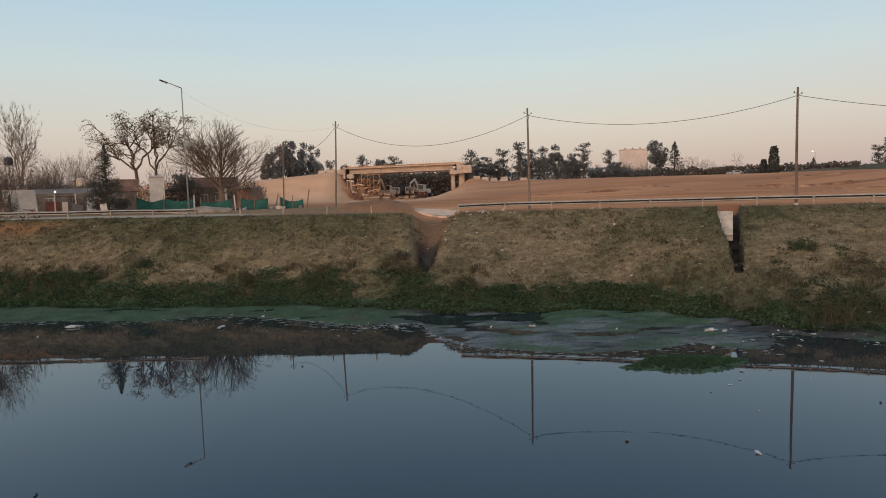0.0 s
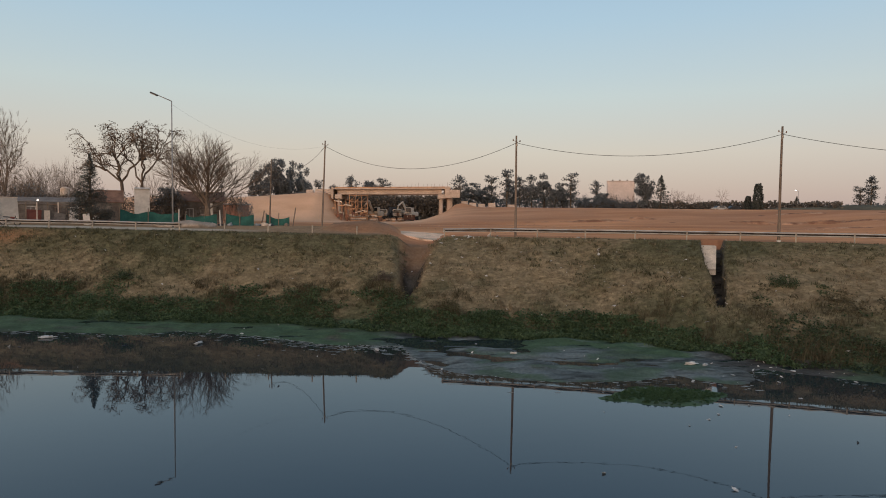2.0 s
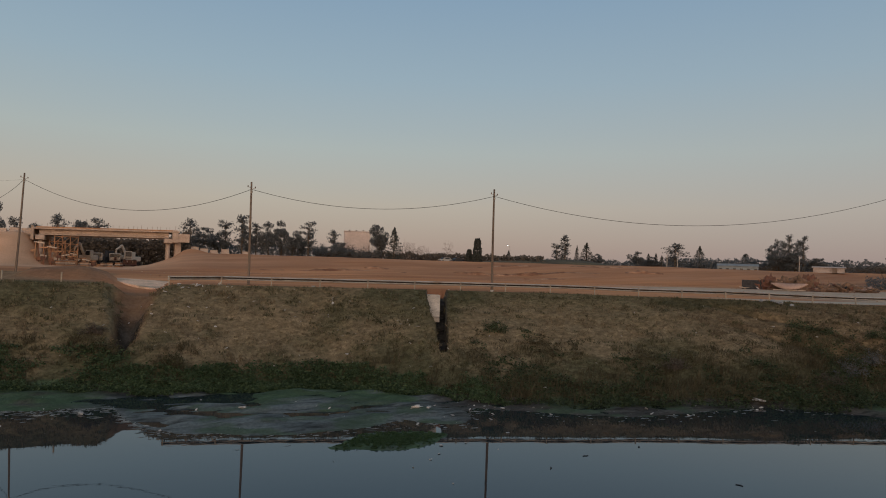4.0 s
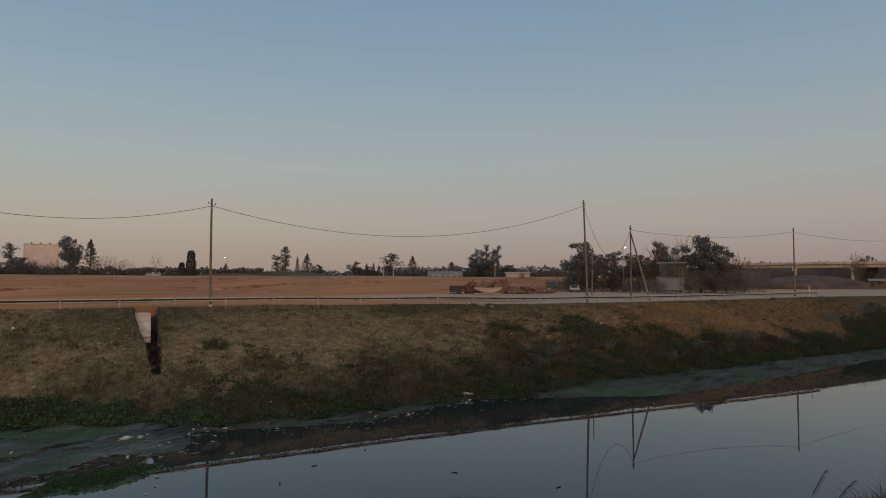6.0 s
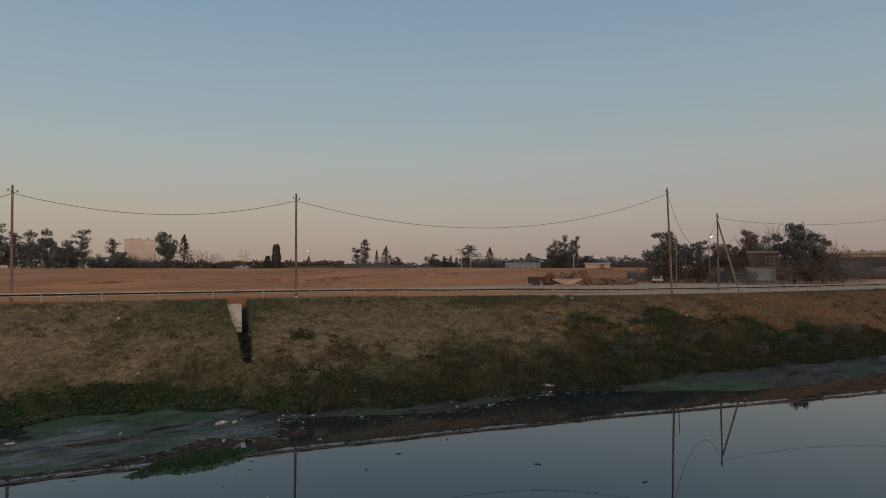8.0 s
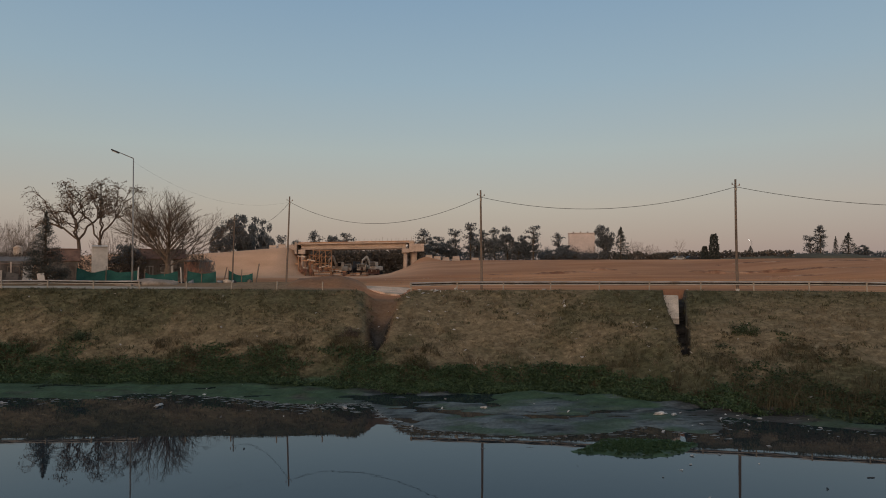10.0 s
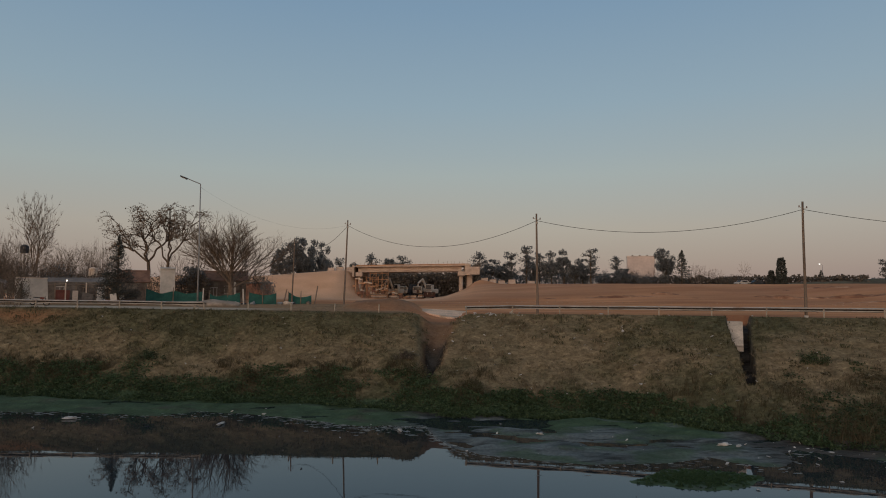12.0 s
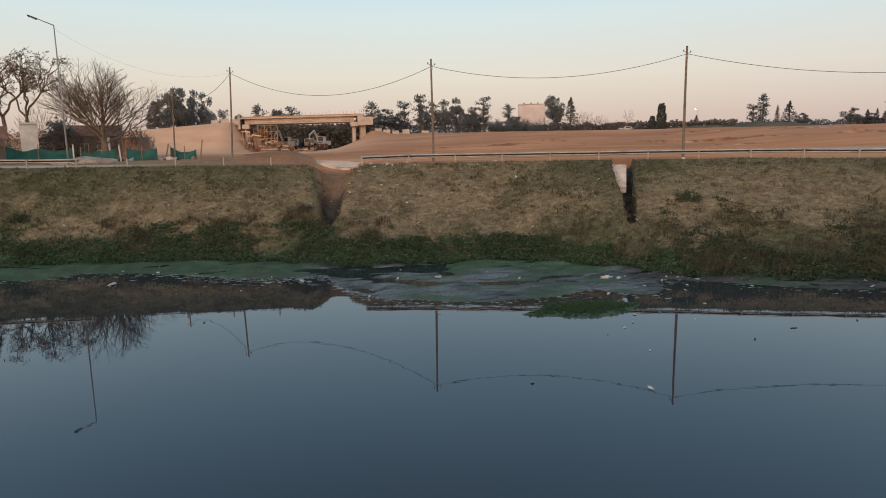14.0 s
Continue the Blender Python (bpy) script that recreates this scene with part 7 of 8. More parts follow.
plant("scrub", 69.34, 148, 16.7, 6.8)


# a ragged belt of far low growth behind the field
def belt(b0, b1, dist, low, high, n, seed, mat, label, leaf=1.0):
    rnd = random.Random(seed)
    lv = Leaves()
    spots = [(b0 + (b1 - b0) * rnd.random(), dist + rnd.uniform(-8, 8)) for i in range(int(n * 1.9))]
    plan = np.array([at(b, q) for b, q in spots])
    zs = land(plan[:, 0], plan[:, 1])
    for (b, q), (x, y), z in zip(spots, plan, zs):
        top = low + (high - low) * (0.5 + 0.5 * noise.noise(Vector((b * 0.9, seed, 0)))) * (0.6 + 0.4 * noise.noise(Vector((b * 3.1, seed + 5, 0))))
        lv.leaf(Vector((x, y, z + max(0.3, top) * rnd.random() ** 0.8)), leaf * (0.34 + 0.4 * rnd.random()) * min(1, (dist / 230) ** 1.5), rnd)
    ob = mesh_from("far_thicket", lv.v, lv.f, mat)
    tagged(ob, label, "thicket", kind="stuff")


belt(2.0, 13.5, 235, 3.0, 7.0, 3000, 3, M_EUC, "dark far undergrowth below the grove")
belt(12.5, 32, 245, 2.0, 5.5, 3600, 5, M_SHRUB, "dull far scrub behind the embankment", 1.5)
belt(42, 60, 268, 3.0, 7.5, 3000, 37, M_EUC, "dark far tree line behind the sheds", 1.5)
belt(32, 58, 300, 2.0, 6.0, 3800, 8, M_EUC, "dark far hedge behind the field", 1.5)
belt(56, 72, 165, 1.0, 5.5, 4500, 11, M_EUC, "dark undergrowth below the roadside trees")
belt(71.5, 84, 330, 6.0, 9.0, 2600, 13, M_EUC, "dark far hedge beyond the overpass", 2.0)
belt(-9.5, 2.5, 200, 6.0, 8.5, 6500, 29, M_SHRUB, "dull brown trees seen under the bridge", 1.7)
belt(-16, -4, 270, 2.0, 6.0, 2400, 17, M_EUC, "dark far trees behind the bridge")
belt(-62, -17, 126, 3.0, 7.5, 9000, 19, M_SHRUB, "brown thicket behind the yards")
belt(-75, -35, 100, 1.5, 4.5, 6000, 23, M_SHRUB, "brown thicket beside the sheds")


# ---- grass, weeds and litter on the banks ----
def blades(name, xs, ys, hs, per, width, spread, mat, label, lean=0.5, seed=1):
    """Tufts of bent blades standing on the ground, one object."""
    r = np.random.default_rng(seed)
    zs = land(xs, ys)
    n = len(xs) * per
    bx, by, bz = np.repeat(xs, per), np.repeat(ys, per), np.repeat(zs, per)
    h = np.repeat(hs, per) * r.uniform(0.55, 1.15, n)
    a = r.uniform(0, 2 * np.pi, n)
    ox, oy = r.normal(0, 1, n) * spread * h, r.normal(0, 1, n) * spread * h
    lx, ly = r.normal(0, lean, n) * h, r.normal(0, lean, n) * h - 0.1 * h
    w = width * h * r.uniform(0.7, 1.3, n)
    dx, dy = np.cos(a) * w, np.sin(a) * w
    base = np.stack([bx + ox, by + oy, bz - 0.03], -1)
    v0 = base - np.stack([dx, dy, 0 * w], -1)
    v1 = base + np.stack([dx, dy, 0 * w], -1)
    mid = base + np.stack([lx * 0.35, ly * 0.35, h * 0.6], -1)
    v2 = mid + np.stack([dx, dy, 0 * w], -1) * 0.8
    v3 = mid - np.stack([dx, dy, 0 * w], -1) * 0.8
    v4 = base + np.stack([lx, ly, h], -1)
    verts = np.stack([v0, v1, v2, v3, v4], 1).reshape(-1, 3)
    k = np.arange(n) * 5
    me = bpy.data.meshes.new(name)
    loops = np.concatenate([np.stack([k, k + 1, k + 2, k + 3], -1), np.stack([k + 3, k + 2, k + 4], -1)], 1).ravel()
    me.vertices.add(len(verts))
    me.vertices.foreach_set("co", verts.astype(np.float32).ravel())
    me.loops.add(len(loops))
    me.loops.foreach_set("vertex_index", loops.astype(np.int32))
    me.polygons.add(2 * n)
    starts = np.stack([np.arange(n) * 7, np.arange(n) * 7 + 4], -1).ravel()
    me.polygons.foreach_set("loop_start", starts.astype(np.int32))
    me.materials.append(mat)
    me.update(calc_edges=True)
    me.validate()
    return tagged(new(name, me), label, "grass", kind="stuff")


def leafy(name, xs, ys, hs, per, size, mat, label, seed=1):
    """Low broad-leaved plants: per leaves in a dome over each point, one object."""
    r = np.random.default_rng(seed)
    n = len(xs) * per
    h = np.repeat(hs, per)
    zs = np.repeat(np.maximum(land(xs, ys), -0.02), per)
    a, q = r.uniform(0, 2 * np.pi, n), r.random(n) ** 0.5
    u = r.random(n) ** 0.7
    c = np.stack([np.repeat(xs, per) + np.cos(a) * q * h * 0.7, np.repeat(ys, per) + np.sin(a) * q * h * 0.7, zs + h * u * (1.05 - 0.5 * q * q)], -1)
    d = np.stack([np.cos(a) + r.normal(0, 0.6, n), np.sin(a) + r.normal(0, 0.6, n), r.normal(0.35, 0.5, n)], -1)
    d /= np.linalg.norm(d, axis=1)[:, None]
    s = np.cross(d, r.normal(0, 1, (n, 3)))
    s /= np.linalg.norm(s, axis=1)[:, None]
    ln = size * r.uniform(0.6, 1.5, n)[:, None]
    verts = np.stack([c, c + d * ln * 0.5 + s * ln * 0.28, c + d * ln - np.array([0, 0, 0.15]) * ln, c + d * ln * 0.5 - s * ln * 0.28], 1).reshape(-1, 3)
    me = bpy.data.meshes.new(name)
    me.vertices.add(len(verts))
    me.vertices.foreach_set("co", verts.astype(np.float32).ravel())
    me.loops.add(4 * n)
    me.loops.foreach_set("vertex_index", np.arange(4 * n, dtype=np.int32))
    me.polygons.add(n)
    me.polygons.foreach_set("loop_start", (np.arange(n) * 4).astype(np.int32))
    me.materials.append(mat)
    me.update(calc_edges=True)
    me.validate()
    return tagged(new(name, me), label, "weeds", kind="stuff")


r = np.random.default_rng(21)


def bank_points(n, x0, x1, s0, s1):
    x = r.uniform(x0, x1, n)
    s = r.uniform(s0, s1, n)
    y = CREST(x) - 0.6 - s * (CREST(x) - TOE(x) - 0.6)
    d = CREST(x) - y
    ok = (np.abs(x - (-0.95 - 0.07 * d)) > np.interp(d, [0, 3, 6, 9], [1.05, 0.75, 0.45, 0.3])) | (d > 9.5)
    ok &= (cut_share(x, d) > 1.04) | (d > 8)
    return x[ok], y[ok], s[ok]


for tag, x0, x1, n in (("a", -62, -2, 17000), ("b", -2, 40, 14400), ("e", 40, 60, 6600), ("c", 60, 112, 7500), ("d", 112, 145, 3000)):
    x, y, s = bank_points(n, x0, x1, 0.0, 1.0)
    g = lush_amount(x, y, s) > r.uniform(0.15, 0.85, len(x))
    clump = fnoise(x + 31, y + 7, 0.9)
    h = 0.10 + 0.28 * np.clip(clump - 0.3, 0, 1) ** 1.2
    blades("dry_grass", x[~g], y[~g], h[~g], 4, 0.10, 0.55, M_DRY if x0 < 40 else M_DEAD, "short dry winter grass on the canal bank", 0.6, 3)
    blades("green_grass", x[g], y[g], h[g] * 1.1, 4, 0.10, 0.55, M_GREEN, "short dull green grass on the canal bank", 0.6, 4)

# darker clumps scattered over the turf
x, y, s = bank_points(2600, -62, 108, 0.02, 0.8)
k = fnoise(x + 90, y, 0.25) > 0.45
blades("turf_clumps", x[k], y[k], 0.16 + 0.18 * r.random(k.sum()), 12, 0.09, 0.7, M_GREEN, "dark low clumps in the bank turf", 0.7, 14)
k = ~k
blades("straw_clumps", x[k], y[k], 0.14 + 0.16 * r.random(k.sum()), 12, 0.07, 0.7, M_DRY, "bent straw clumps in the bank turf", 0.8, 15)

# taller dry tussocks and shrubs low on the right-hand bank
x, y, s = bank_points(9000, 20, 112, 0.12, 1.0)
depth = scrub_depth(x, y, s)
low = depth > 0
x, y, s, depth = x[low], y[low], s[low], depth[low]
full = 0.45 + 0.55 * sstep(0, 0.2, depth)
k = fnoise(x + 5, y, 0.35) > np.where(x < 48, 0.44, 0.60)
blades("tall_grass", x[k], y[k], (0.30 + 0.6 * r.random(k.sum()) ** 1.4) * full[k], 9, 0.03, 0.45, M_RANK, "tall rank tussocks low on the bank", 0.35, 5)
dull = ~k & (fnoise(x + 60, y, 0.5) > 0.47)
leafy("bank_scrub", x[dull], y[dull], (0.28 + 0.8 * r.random(dull.sum()) ** 1.5) * full[dull], 20, 0.13, M_RANK, "dull olive leafy scrub on the bank", 6)
k = ~k & ~dull
leafy("bank_scrub", x[k], y[k], (0.28 + 0.72 * r.random(k.sum()) ** 1.5) * full[k], 20, 0.13, M_WEED, "low dark leafy scrub on the bank", 6)

x, y, s = bank_points(4600, 42, 112, 0.10, 1.02)
k = (scrub_depth(x, y, s) > 0.03) & (fnoise(x - 0.4 * y, y * 0.6, 0.3) > 0.52)
leafy("dark_scrub", x[k], y[k], 0.35 + 0.7 * r.random(k.sum()) ** 1.3, 30, 0.13, M_WEED, "dark green scrub spreading over the bank", 16)
x, y, s = bank_points(1500, 112, 143, 0.12, 1.02)
k = scrub_depth(x, y, s) > 0
leafy("bank_scrub", x[k], y[k], 0.3 + 0.7 * r.random(k.sum()) ** 1.5, 20, 0.16, M_WEED, "low dark leafy scrub on the far bank", 20)
x, y, s = bank_points(2200, -40, 30, 0.6, 0.97)
k = fnoise(x + 55, y, 0.3) > 0.5
blades("straw_tussocks", x[k], y[k], 0.25 + 0.35 * r.random(k.sum()), 16, 0.03, 0.3, M_RANK, "rank tussocks above the weeds", 0.55, 17)

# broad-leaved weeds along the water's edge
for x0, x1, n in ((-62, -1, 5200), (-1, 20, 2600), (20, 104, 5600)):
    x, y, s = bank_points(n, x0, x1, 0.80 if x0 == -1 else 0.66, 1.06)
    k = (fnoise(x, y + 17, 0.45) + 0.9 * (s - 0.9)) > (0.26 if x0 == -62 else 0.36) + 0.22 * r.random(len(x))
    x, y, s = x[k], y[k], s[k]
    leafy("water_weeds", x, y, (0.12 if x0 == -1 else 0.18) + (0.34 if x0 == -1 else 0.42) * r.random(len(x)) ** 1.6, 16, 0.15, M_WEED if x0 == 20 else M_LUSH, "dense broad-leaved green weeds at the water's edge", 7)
x = r.normal(10.7, 1.5, 900)
y = r.normal(29.5, 0.75, 900)
k = land(x, y) > 0.02
leafy("islet_weeds", x[k], y[k], 0.02 + 0.05 * r.random(k.sum()), 30, 0.055, M_ISLET, "low bright green weeds on a mud islet", 8)
x, y = r.normal(44.6, 1.1, 700), r.normal(5.3, 0.5, 700)
k = land(x, y) > 0.02
blades("islet_weeds", x[k], y[k], 0.05 + 0.07 * r.random(k.sum()), 12, 0.12, 1.2, M_GREEN, "dull weeds on a mud islet", 1.0, 9)
# the near bank: rough tall growth
x = r.uniform(10, 80, 2600)
y = NEAR(x) - r.uniform(0.1, 4, 2600)
blades("near_bank_weeds", x, y, 0.25 + 0.5 * r.random(2600), 7, 0.02, 0.5, M_GREEN, "rough growth on the near bank", 0.5, 10)


def bank_bush(x, y, h, w, mat, seed, label):
    rnd = random.Random(seed)
    wood, lv = Wood(), Leaves()
    for i in range(34):
        a = rnd.random() * 6.3
        q = abs(rnd.gauss(0, w * 0.45))
        p = Vector((math.cos(a) * q * 1.3, math.sin(a) * q * 0.8, -0.1))
        d = Vector((math.cos(a) * rnd.random() * 0.8, math.sin(a) * rnd.random() * 0.8, 1)).normalized()
        ln = h * (0.35 + 0.65 * rnd.random()) * max(0.35, 1 - q / w / 1.6)
        for k in range(4):
            q2 = p + d * ln / 4
            wood.seg(p, q2, 0.012 * (1 - k * 0.2), 0.012 * (0.8 - k * 0.2), 3)
            d = (d + Vector((rnd.gauss(0, 0.25), rnd.gauss(0, 0.25), 0))).normalized()
            p = q2
            for j in range(9):
                lv.leaf(p + Vector((rnd.gauss(0, 0.11), rnd.gauss(0, 0.11), rnd.gauss(0, 0.07))), 0.05 + 0.08 * rnd.random(), rnd)
    root = thing("bank_shrub", pose(x, y, land_z(x, y)), label, "shrub", "bank shrubs")
    tagged(mesh_from("stems", wood.v, wood.f, M_TWIG, root), kind="stuff")
    tagged(mesh_from("foliage", lv.v, lv.f, mat, root), kind="stuff")


bushes = [(-24.5, 0.62, 0.9, 1.3), (-2.6, 0.70, 1.2, 1.1), (-3.4, 0.55, 0.8, 0.9), (23.8, 0.45, 1.1, 1.0), (1.5, 0.80, 1.0, 1.4), (34, 0.75, 1.1, 1.2), (53, 0.5, 1.0, 1.8),
          (96, 0.5, 1.7, 2.2), (125.5, 0.04, 1.6, 2.2), (123.0, 0.08, 1.3, 1.8), (101, 0.6, 1.8, 2.4), (106, 0.4, 2.2, 2.6), (112, 0.6, 2.0, 2.6)]
bush_rnd = random.Random(5)
bushes += [(40 + 2.6 * k + bush_rnd.uniform(-0.8, 0.8), bush_rnd.uniform(0.66, 0.86), bush_rnd.uniform(1.1, 1.7), bush_rnd.uniform(1.3, 1.8)) for k in range(18)]
for i, (x, f, h, w) in enumerate(bushes):
    y = float(CREST(x) - f * (CREST(x) - TOE(x)))
    bank_bush(x, y, h, w, (M_WEED, M_GREEN, M_SHRUB)[i % 3] if x < 44 else (M_WEED, M_EUC)[i % 2], 40 + i, "low leafy bush on the grassy canal bank")
for i, (x, y, h, w) in enumerate(((29.6, 2.4, 1.7, 1.3), (31.2, 1.8, 2.1, 1.6), (33.0, 1.0, 2.4, 2.0), (30.4, 2.9, 1.3, 1.2))):
    bank_bush(x, y, h, w, (M_SHRUB, M_GREEN)[i % 2], 80 + i, "ragged half-dry bush on the near bank")
def plume_reed(x, y, h, lean, seed):
    """A tall bent reed with a feathery drooping head."""
    rnd = random.Random(seed)
    z = max(land_z(x, y), -0.3)
    root = thing("plume_reed", pose(x, y, z), "tall dry reed with a feathery head by the water", "reed", "plume reeds")
    stalk, head = Wood(), Wood()
    side = Vector((0.5, -0.85, 0)) * lean
    p, d = Vector((0, 0, 0)), (side * 0.2 + Vector((0, 0.05, 1))).normalized()
    for k in range(10):
        q = p + d * h / 10
        stalk.seg(p, q, 0.012 - 0.0009 * k, 0.0112 - 0.0009 * k, 4)
        if k >= 6:
            for j in range(26):
                e = (d + side * 0.7 + Vector((rnd.gauss(0, 0.22), rnd.gauss(0, 0.25), rnd.gauss(0.1, 0.2)))).normalized()
                b = p.lerp(q, rnd.random())
                m = b + e * 0.16 * rnd.uniform(0.5, 1.2) * (1.35 - 0.1 * k)
                head.seg(b, m, 0.003, 0.0025, 3)
                head.seg(m, m + (e + side * 0.5 + Vector((0, 0, -0.9))).normalized() * 0.10, 0.0025, 0.001, 3)
        d = (d + side * 0.10 + Vector((0, rnd.gauss(0, 0.02), 0))).normalized()
        p = q
    mesh_from("stalk", stalk.v, stalk.f, M_RANK, root)
    tagged(mesh_from("plume", head.v, head.f, M_RANK, root), kind="stuff")


for i, (x, y, h, lean) in enumerate(((24.9, 6.5, 2.35, 0.6), (25.9, 6.0, 2.0, 0.8), (29.2, 4.0, 2.5, 0.7))):
    plume_reed(x, y, h, lean, 300 + i)

x = r.uniform(25.5, 34, 420)
y = 4.6 - 0.36 * (x - 26) + r.normal(0, 0.9, 420)
blades("dry_reeds", x, y, 0.7 + 0.9 * r.random(420) ** 1.5, 14, 0.010, 0.16, M_DRY, "tangled dry reeds on the near bank", 0.38, 18)
k = x > 28.5
leafy("near_bank_scrub", x[k], y[k], 0.3 + 0.5 * r.random(k.sum()), 24, 0.05, M_SHRUB, "dull low scrub among the reeds", 19)


DEBRIS = ((18.2, 24.6), (15.7, 23.5), (21.7, 19.3), (23.0, 14.9), (21.6, 25.1), (-11.6, 17.8), (-24.0, 39.2), (-18.2, 39.9), (-6.9, 30.8))


# ---- litter ----
def litter(n, pts, smin, smax, label, group):
    first = []
    for i, (x, y) in enumerate(pts):
        s = smin + (smax - smin) * rng.random() ** 2
        z = max(land_z(x, y), 0.0) + s * 0.35
        if i < 5:
            ob = thing("litter_piece", pose(x, y, z, rng.normal(0, 25), rng.normal(0, 25), rng.random() * 360), label, "litter", group)
            part("scrap", lump(bmesh.new(), (0, 0, 0), (s, s * 0.55, s * 0.18), i + 3 * n, 1.0, 2), M_LITTER, ob)
            first.append((ob, s))
        else:
            ob, s0 = first[i % 5]
            k = s / s0
            copy_thing(ob, pose(x, y, z, rng.normal(0, 25), rng.normal(0, 25), rng.random() * 360) @ Matrix.Diagonal((k, k, k, 1)))


pts = []
for i in range(150):
    x = float(rng.uniform(-45, 80)) if i > 60 else float(rng.normal(9, 6))
    f = rng.uniform(0.05, 0.9) if i > 60 else rng.normal(0.45, 0.22)
    if abs(x - 21) < 1.5:
        continue
    pts.append((x, float(CREST(x) - f * (CREST(x) - TOE(x)))))
litter(1, pts, 0.05, 0.17, "small scrap of white litter on the grassy bank", "bank litter")
pts = []
for i in range(85):
    x = float(rng.uniform(-34, 55)) if i > 50 else float(rng.normal(17, 7))
    y = float(MUD(x) + rng.uniform(-1.5, 1.0) * (TOE(x) - MUD(x)) * 0.8 + 0.4)
    pts.append((x, y))
litter(2, pts, 0.03, 0.14, "pale litter stranded on the mud or floating", "floating litter")
litter(3, [(3.2 + rng.normal(0, 1.6), 56.9 + rng.normal(0, 0.5)) for i in range(22)], 0.08, 0.25, "white rubbish dumped at the top of the bank", "dumped rubbish")
for i, (x, y, s) in enumerate(((14.2, 35.2, 0.30), (14.9, 35.0, 0.22), (36.1, 31.05, 0.42), (5.0, 38.0, 0.18), (-24, 42.0, 0.4), (-14, 40.5, 0.28), (-3.0, 39.0, 0.2))):
    ob = thing("plastic_sack", pose(x, y, max(0.02, land_z(x, y)) + 0.05, 0, 0, i * 50), "dirty white plastic sack stranded on the mud", "sack", "plastic sacks")
    part("sack_skin", lump(bmesh.new(), (0, 0, 0), (s, s * 0.45, s * 0.10 + 0.03), i + 50, 1.3, 3), M_LITTER, ob, smooth=True)
for i in range(6):
    x = 50.3 + rng.normal(0, 0.7)
    y = float(CREST(x)) - 2.4 + rng.normal(0, 0.6)
    ob = thing("plastic_bag", pose(x, y, land_z(x, y) + 0.12, 0, 0, i * 70), "crumpled pale blue bag dumped on the bank", "bag", "dumped bags")
    part("bag_skin", lump(bmesh.new(), (0, 0, 0), (0.22, 0.15, 0.12), i + 70, 0.9, 2), M_BAGBLUE, ob, smooth=True)


for i, (x, y) in enumerate(DEBRIS):
    ob = thing("floating_debris", pose(x, y, 0.015, 0, 0, i * 57), "small dark clump of leaves floating on the water", "debris", "floating debris")
    clump = bmesh.new()
    for k in range(4):
        lump(clump, (0.06 * k - 0.09, 0.02 * math.sin(i + 2 * k), 0), (0.065, 0.026, 0.02), i * 5 + k, 0.6, 1)
    part("leaf_clump", clump, M_DARK, ob)
for i, (x, y, s) in enumerate(((-29.0, 80.2, 0.45), (-28.2, 80.6, 0.35), (-27.3, 81.0, 0.5), (-26.4, 81.2, 0.4), (-21.6, 83.6, 0.4), (-20.8, 84.0, 0.5), (-20.2, 84.4, 0.35), (-24.4, 81.6, 0.4), (-31.6, 79.0, 0.35))):
    ob = thing("rubbish_bag", pose(x, y, land_z(x, y) + s * 0.3, 0, 0, i * 40), "pale crumpled rubbish bag beside the net fence", "bag", "yard rubbish")
    part("bag_skin", lump(bmesh.new(), (0, 0, 0), (s, s * 0.7, s * 0.6), i + 90, 0.8, 2), (M_LITTER, M_BAGBLUE, M_CREAM)[i % 3], ob, smooth=True)


# ---- flakes along the edge of the mud: scum, and ripple glints made as pale flakes ----
r3 = np.random.default_rng(51)
vs, fs = [], []
for i in range(1200):
    x = r3.uniform(-34, 40) if i % 2 else r3.normal(-5, 4)
    y = float(MUD(x)) - abs(r3.normal(0, 1.1)) + 0.5
    ln, wd, a = 0.05 + 0.28 * r3.random() ** 2, 0.02 + 0.04 * r3.random(), r3.normal(0, 0.3)
    k = len(vs)
    for j in range(6):
        t = j * math.pi / 3
        px, py = ln * math.cos(t) * r3.uniform(0.7, 1.2), wd * math.sin(t) * r3.uniform(0.6, 1.5)
        vs.append((x + px * math.cos(a) - py * math.sin(a), y + px * math.sin(a) + py * math.cos(a), 0.006))
    vs.append((x, y, 0.02))
    fs += [(k + j, k + (j + 1) % 6, k + 6) for j in range(6)]
tagged(mesh_from("scum_glints", vs, fs, M_SCUM_GLINT), "grey flakes standing in for scum and ripple glints on the water", "scum", kind="stuff")

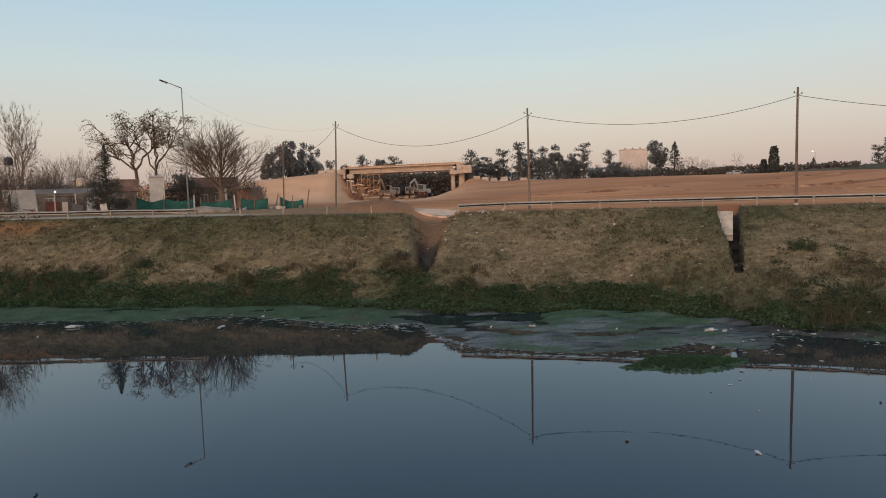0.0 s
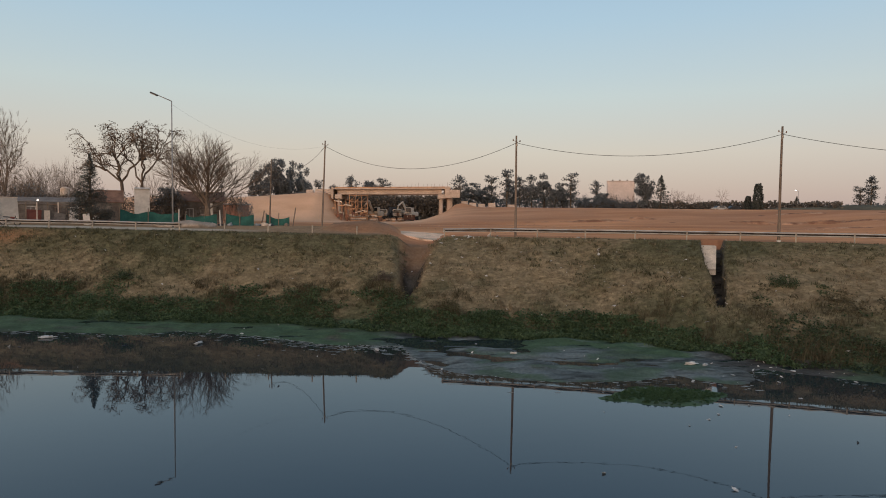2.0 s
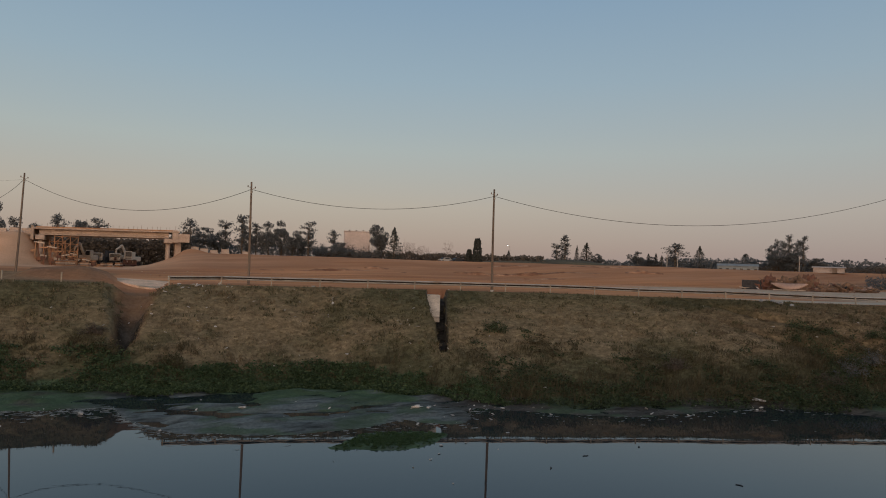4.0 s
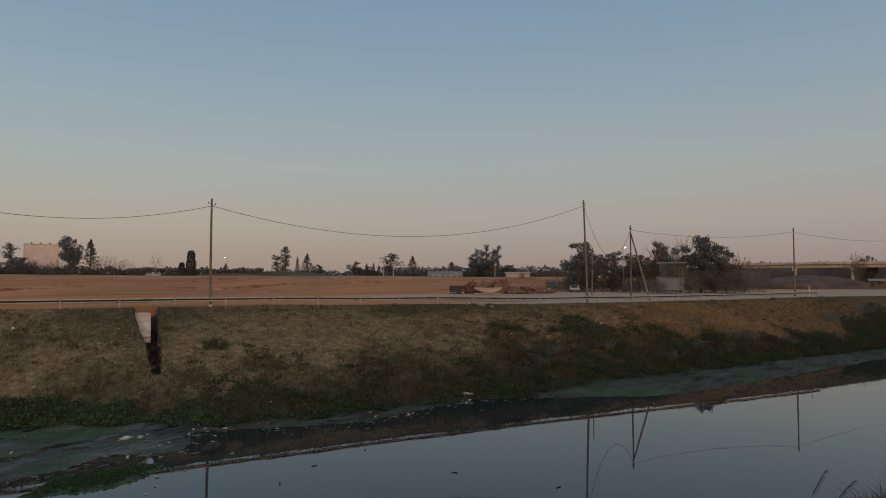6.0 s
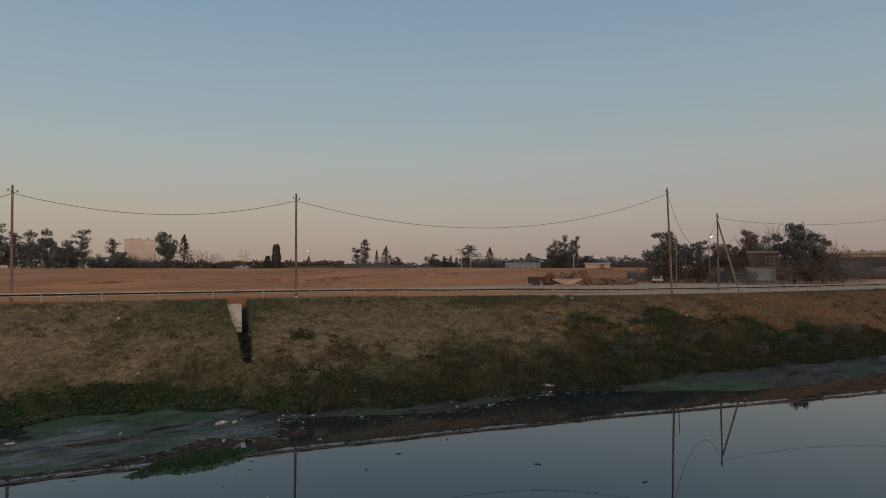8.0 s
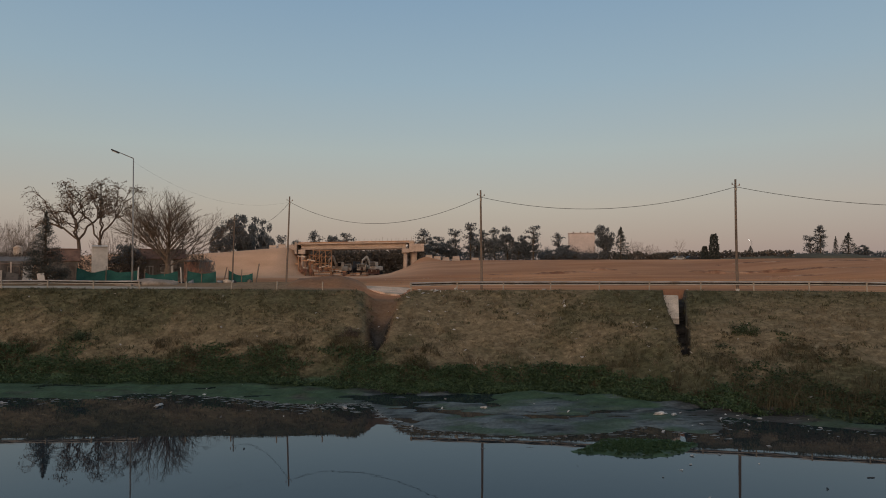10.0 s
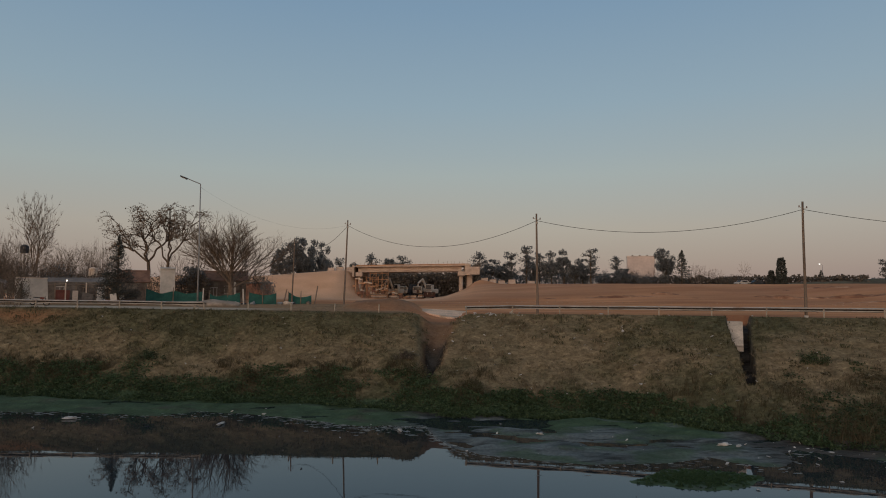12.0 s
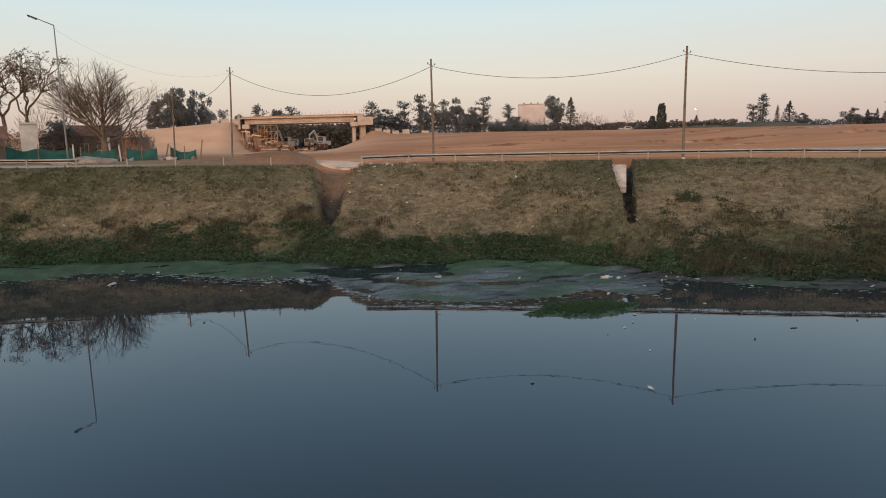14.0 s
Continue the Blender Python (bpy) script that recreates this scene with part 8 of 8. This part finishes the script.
# ---- broken ridges of pushed-up soil across the field ----
def soil_ridge(x0, x1, y_of, height, width, gate, seed, label):
    n, m = int((x1 - x0) / 0.45), 9
    xs = np.linspace(x0, x1, n)
    ys = np.array([y_of(q) for q in xs]) + 2.2 * (vnoise(xs * 0.12, xs * 0 + seed) - 0.5)
    tall = height * np.clip((fnoise(xs, xs * 0 + seed * 7, 0.16) - gate) * 3.5, 0, 1)
    vs, fs = [], []
    for i in range(n):
        for j in range(m):
            f = j / (m - 1) * 2 - 1
            yy = ys[i] + f * width * (0.8 + 0.5 * r2.random())
            zz = tall[i] * max(0, 1 - f * f) * (0.6 + 0.8 * r2.random()) - 0.06
            vs.append((xs[i] + r2.normal(0, 0.12), yy, zz))
    for i in range(n - 1):
        for j in range(m - 1):
            k = i * m + j
            fs.append((k, k + m, k + m + 1, k + 1))
    va = np.array(vs)
    va[:, 2] += land(va[:, 0], va[:, 1])
    tagged(mesh_from("soil_ridge", va.tolist(), fs, M_RIDGE, smooth=True), label, "soil ridge", "soil ridges")


r2 = np.random.default_rng(33)
soil_ridge(36, 97, lambda q: 125.9 - 0.178 * q, 0.50, 0.45, 0.34, 1, "broken ridge of pale pushed-up soil")
soil_ridge(12, 74, lambda q: 121.5 - 0.17 * q, 0.34, 0.4, 0.42, 4, "low broken ridge of reddish soil")
soil_ridge(50, 110, lambda q: 133.5 - 0.2 * q, 0.30, 0.5, 0.50, 7, "low ridge of reddish soil on the slope")

# ---- clods and stones on the bare field ----
r2 = np.random.default_rng(33)
vs, fs = [], []
for i in range(2600):
    if i < 1500:
        x = r2.uniform(4, 95)
        y = 114 - 0.2 * x + r2.normal(0, 2.2) + 3 * math.sin(x * 0.13)
    else:
        x = r2.uniform(-4, 100)
        y = float(CREST(x)) + r2.uniform(9, 62)
    s = 0.03 + 0.13 * r2.random() ** 3
    k = len(vs)
    c = Vector((x, y, 0))
    q = [c + Vector((s * r2.uniform(0.7, 1.6) * a, s * r2.uniform(0.7, 1.6) * b, 0)) for a, b in ((1, 0), (0, 1), (-1, 0), (0, -1))]
    vs += [v[:] for v in q] + [(x + s * r2.normal(0, 0.2), y, s * r2.uniform(0.6, 1.1))]
    fs += [(k, k + 1, k + 4), (k + 1, k + 2, k + 4), (k + 2, k + 3, k + 4), (k + 3, k, k + 4)]
va = np.array(vs)
va[:, 2] += land(va[:, 0], va[:, 1]) - 0.02
tagged(mesh_from("field_clods", va.tolist(), fs, M_CLOD), "pale clods and stones on the bare soil", "clods", kind="stuff")
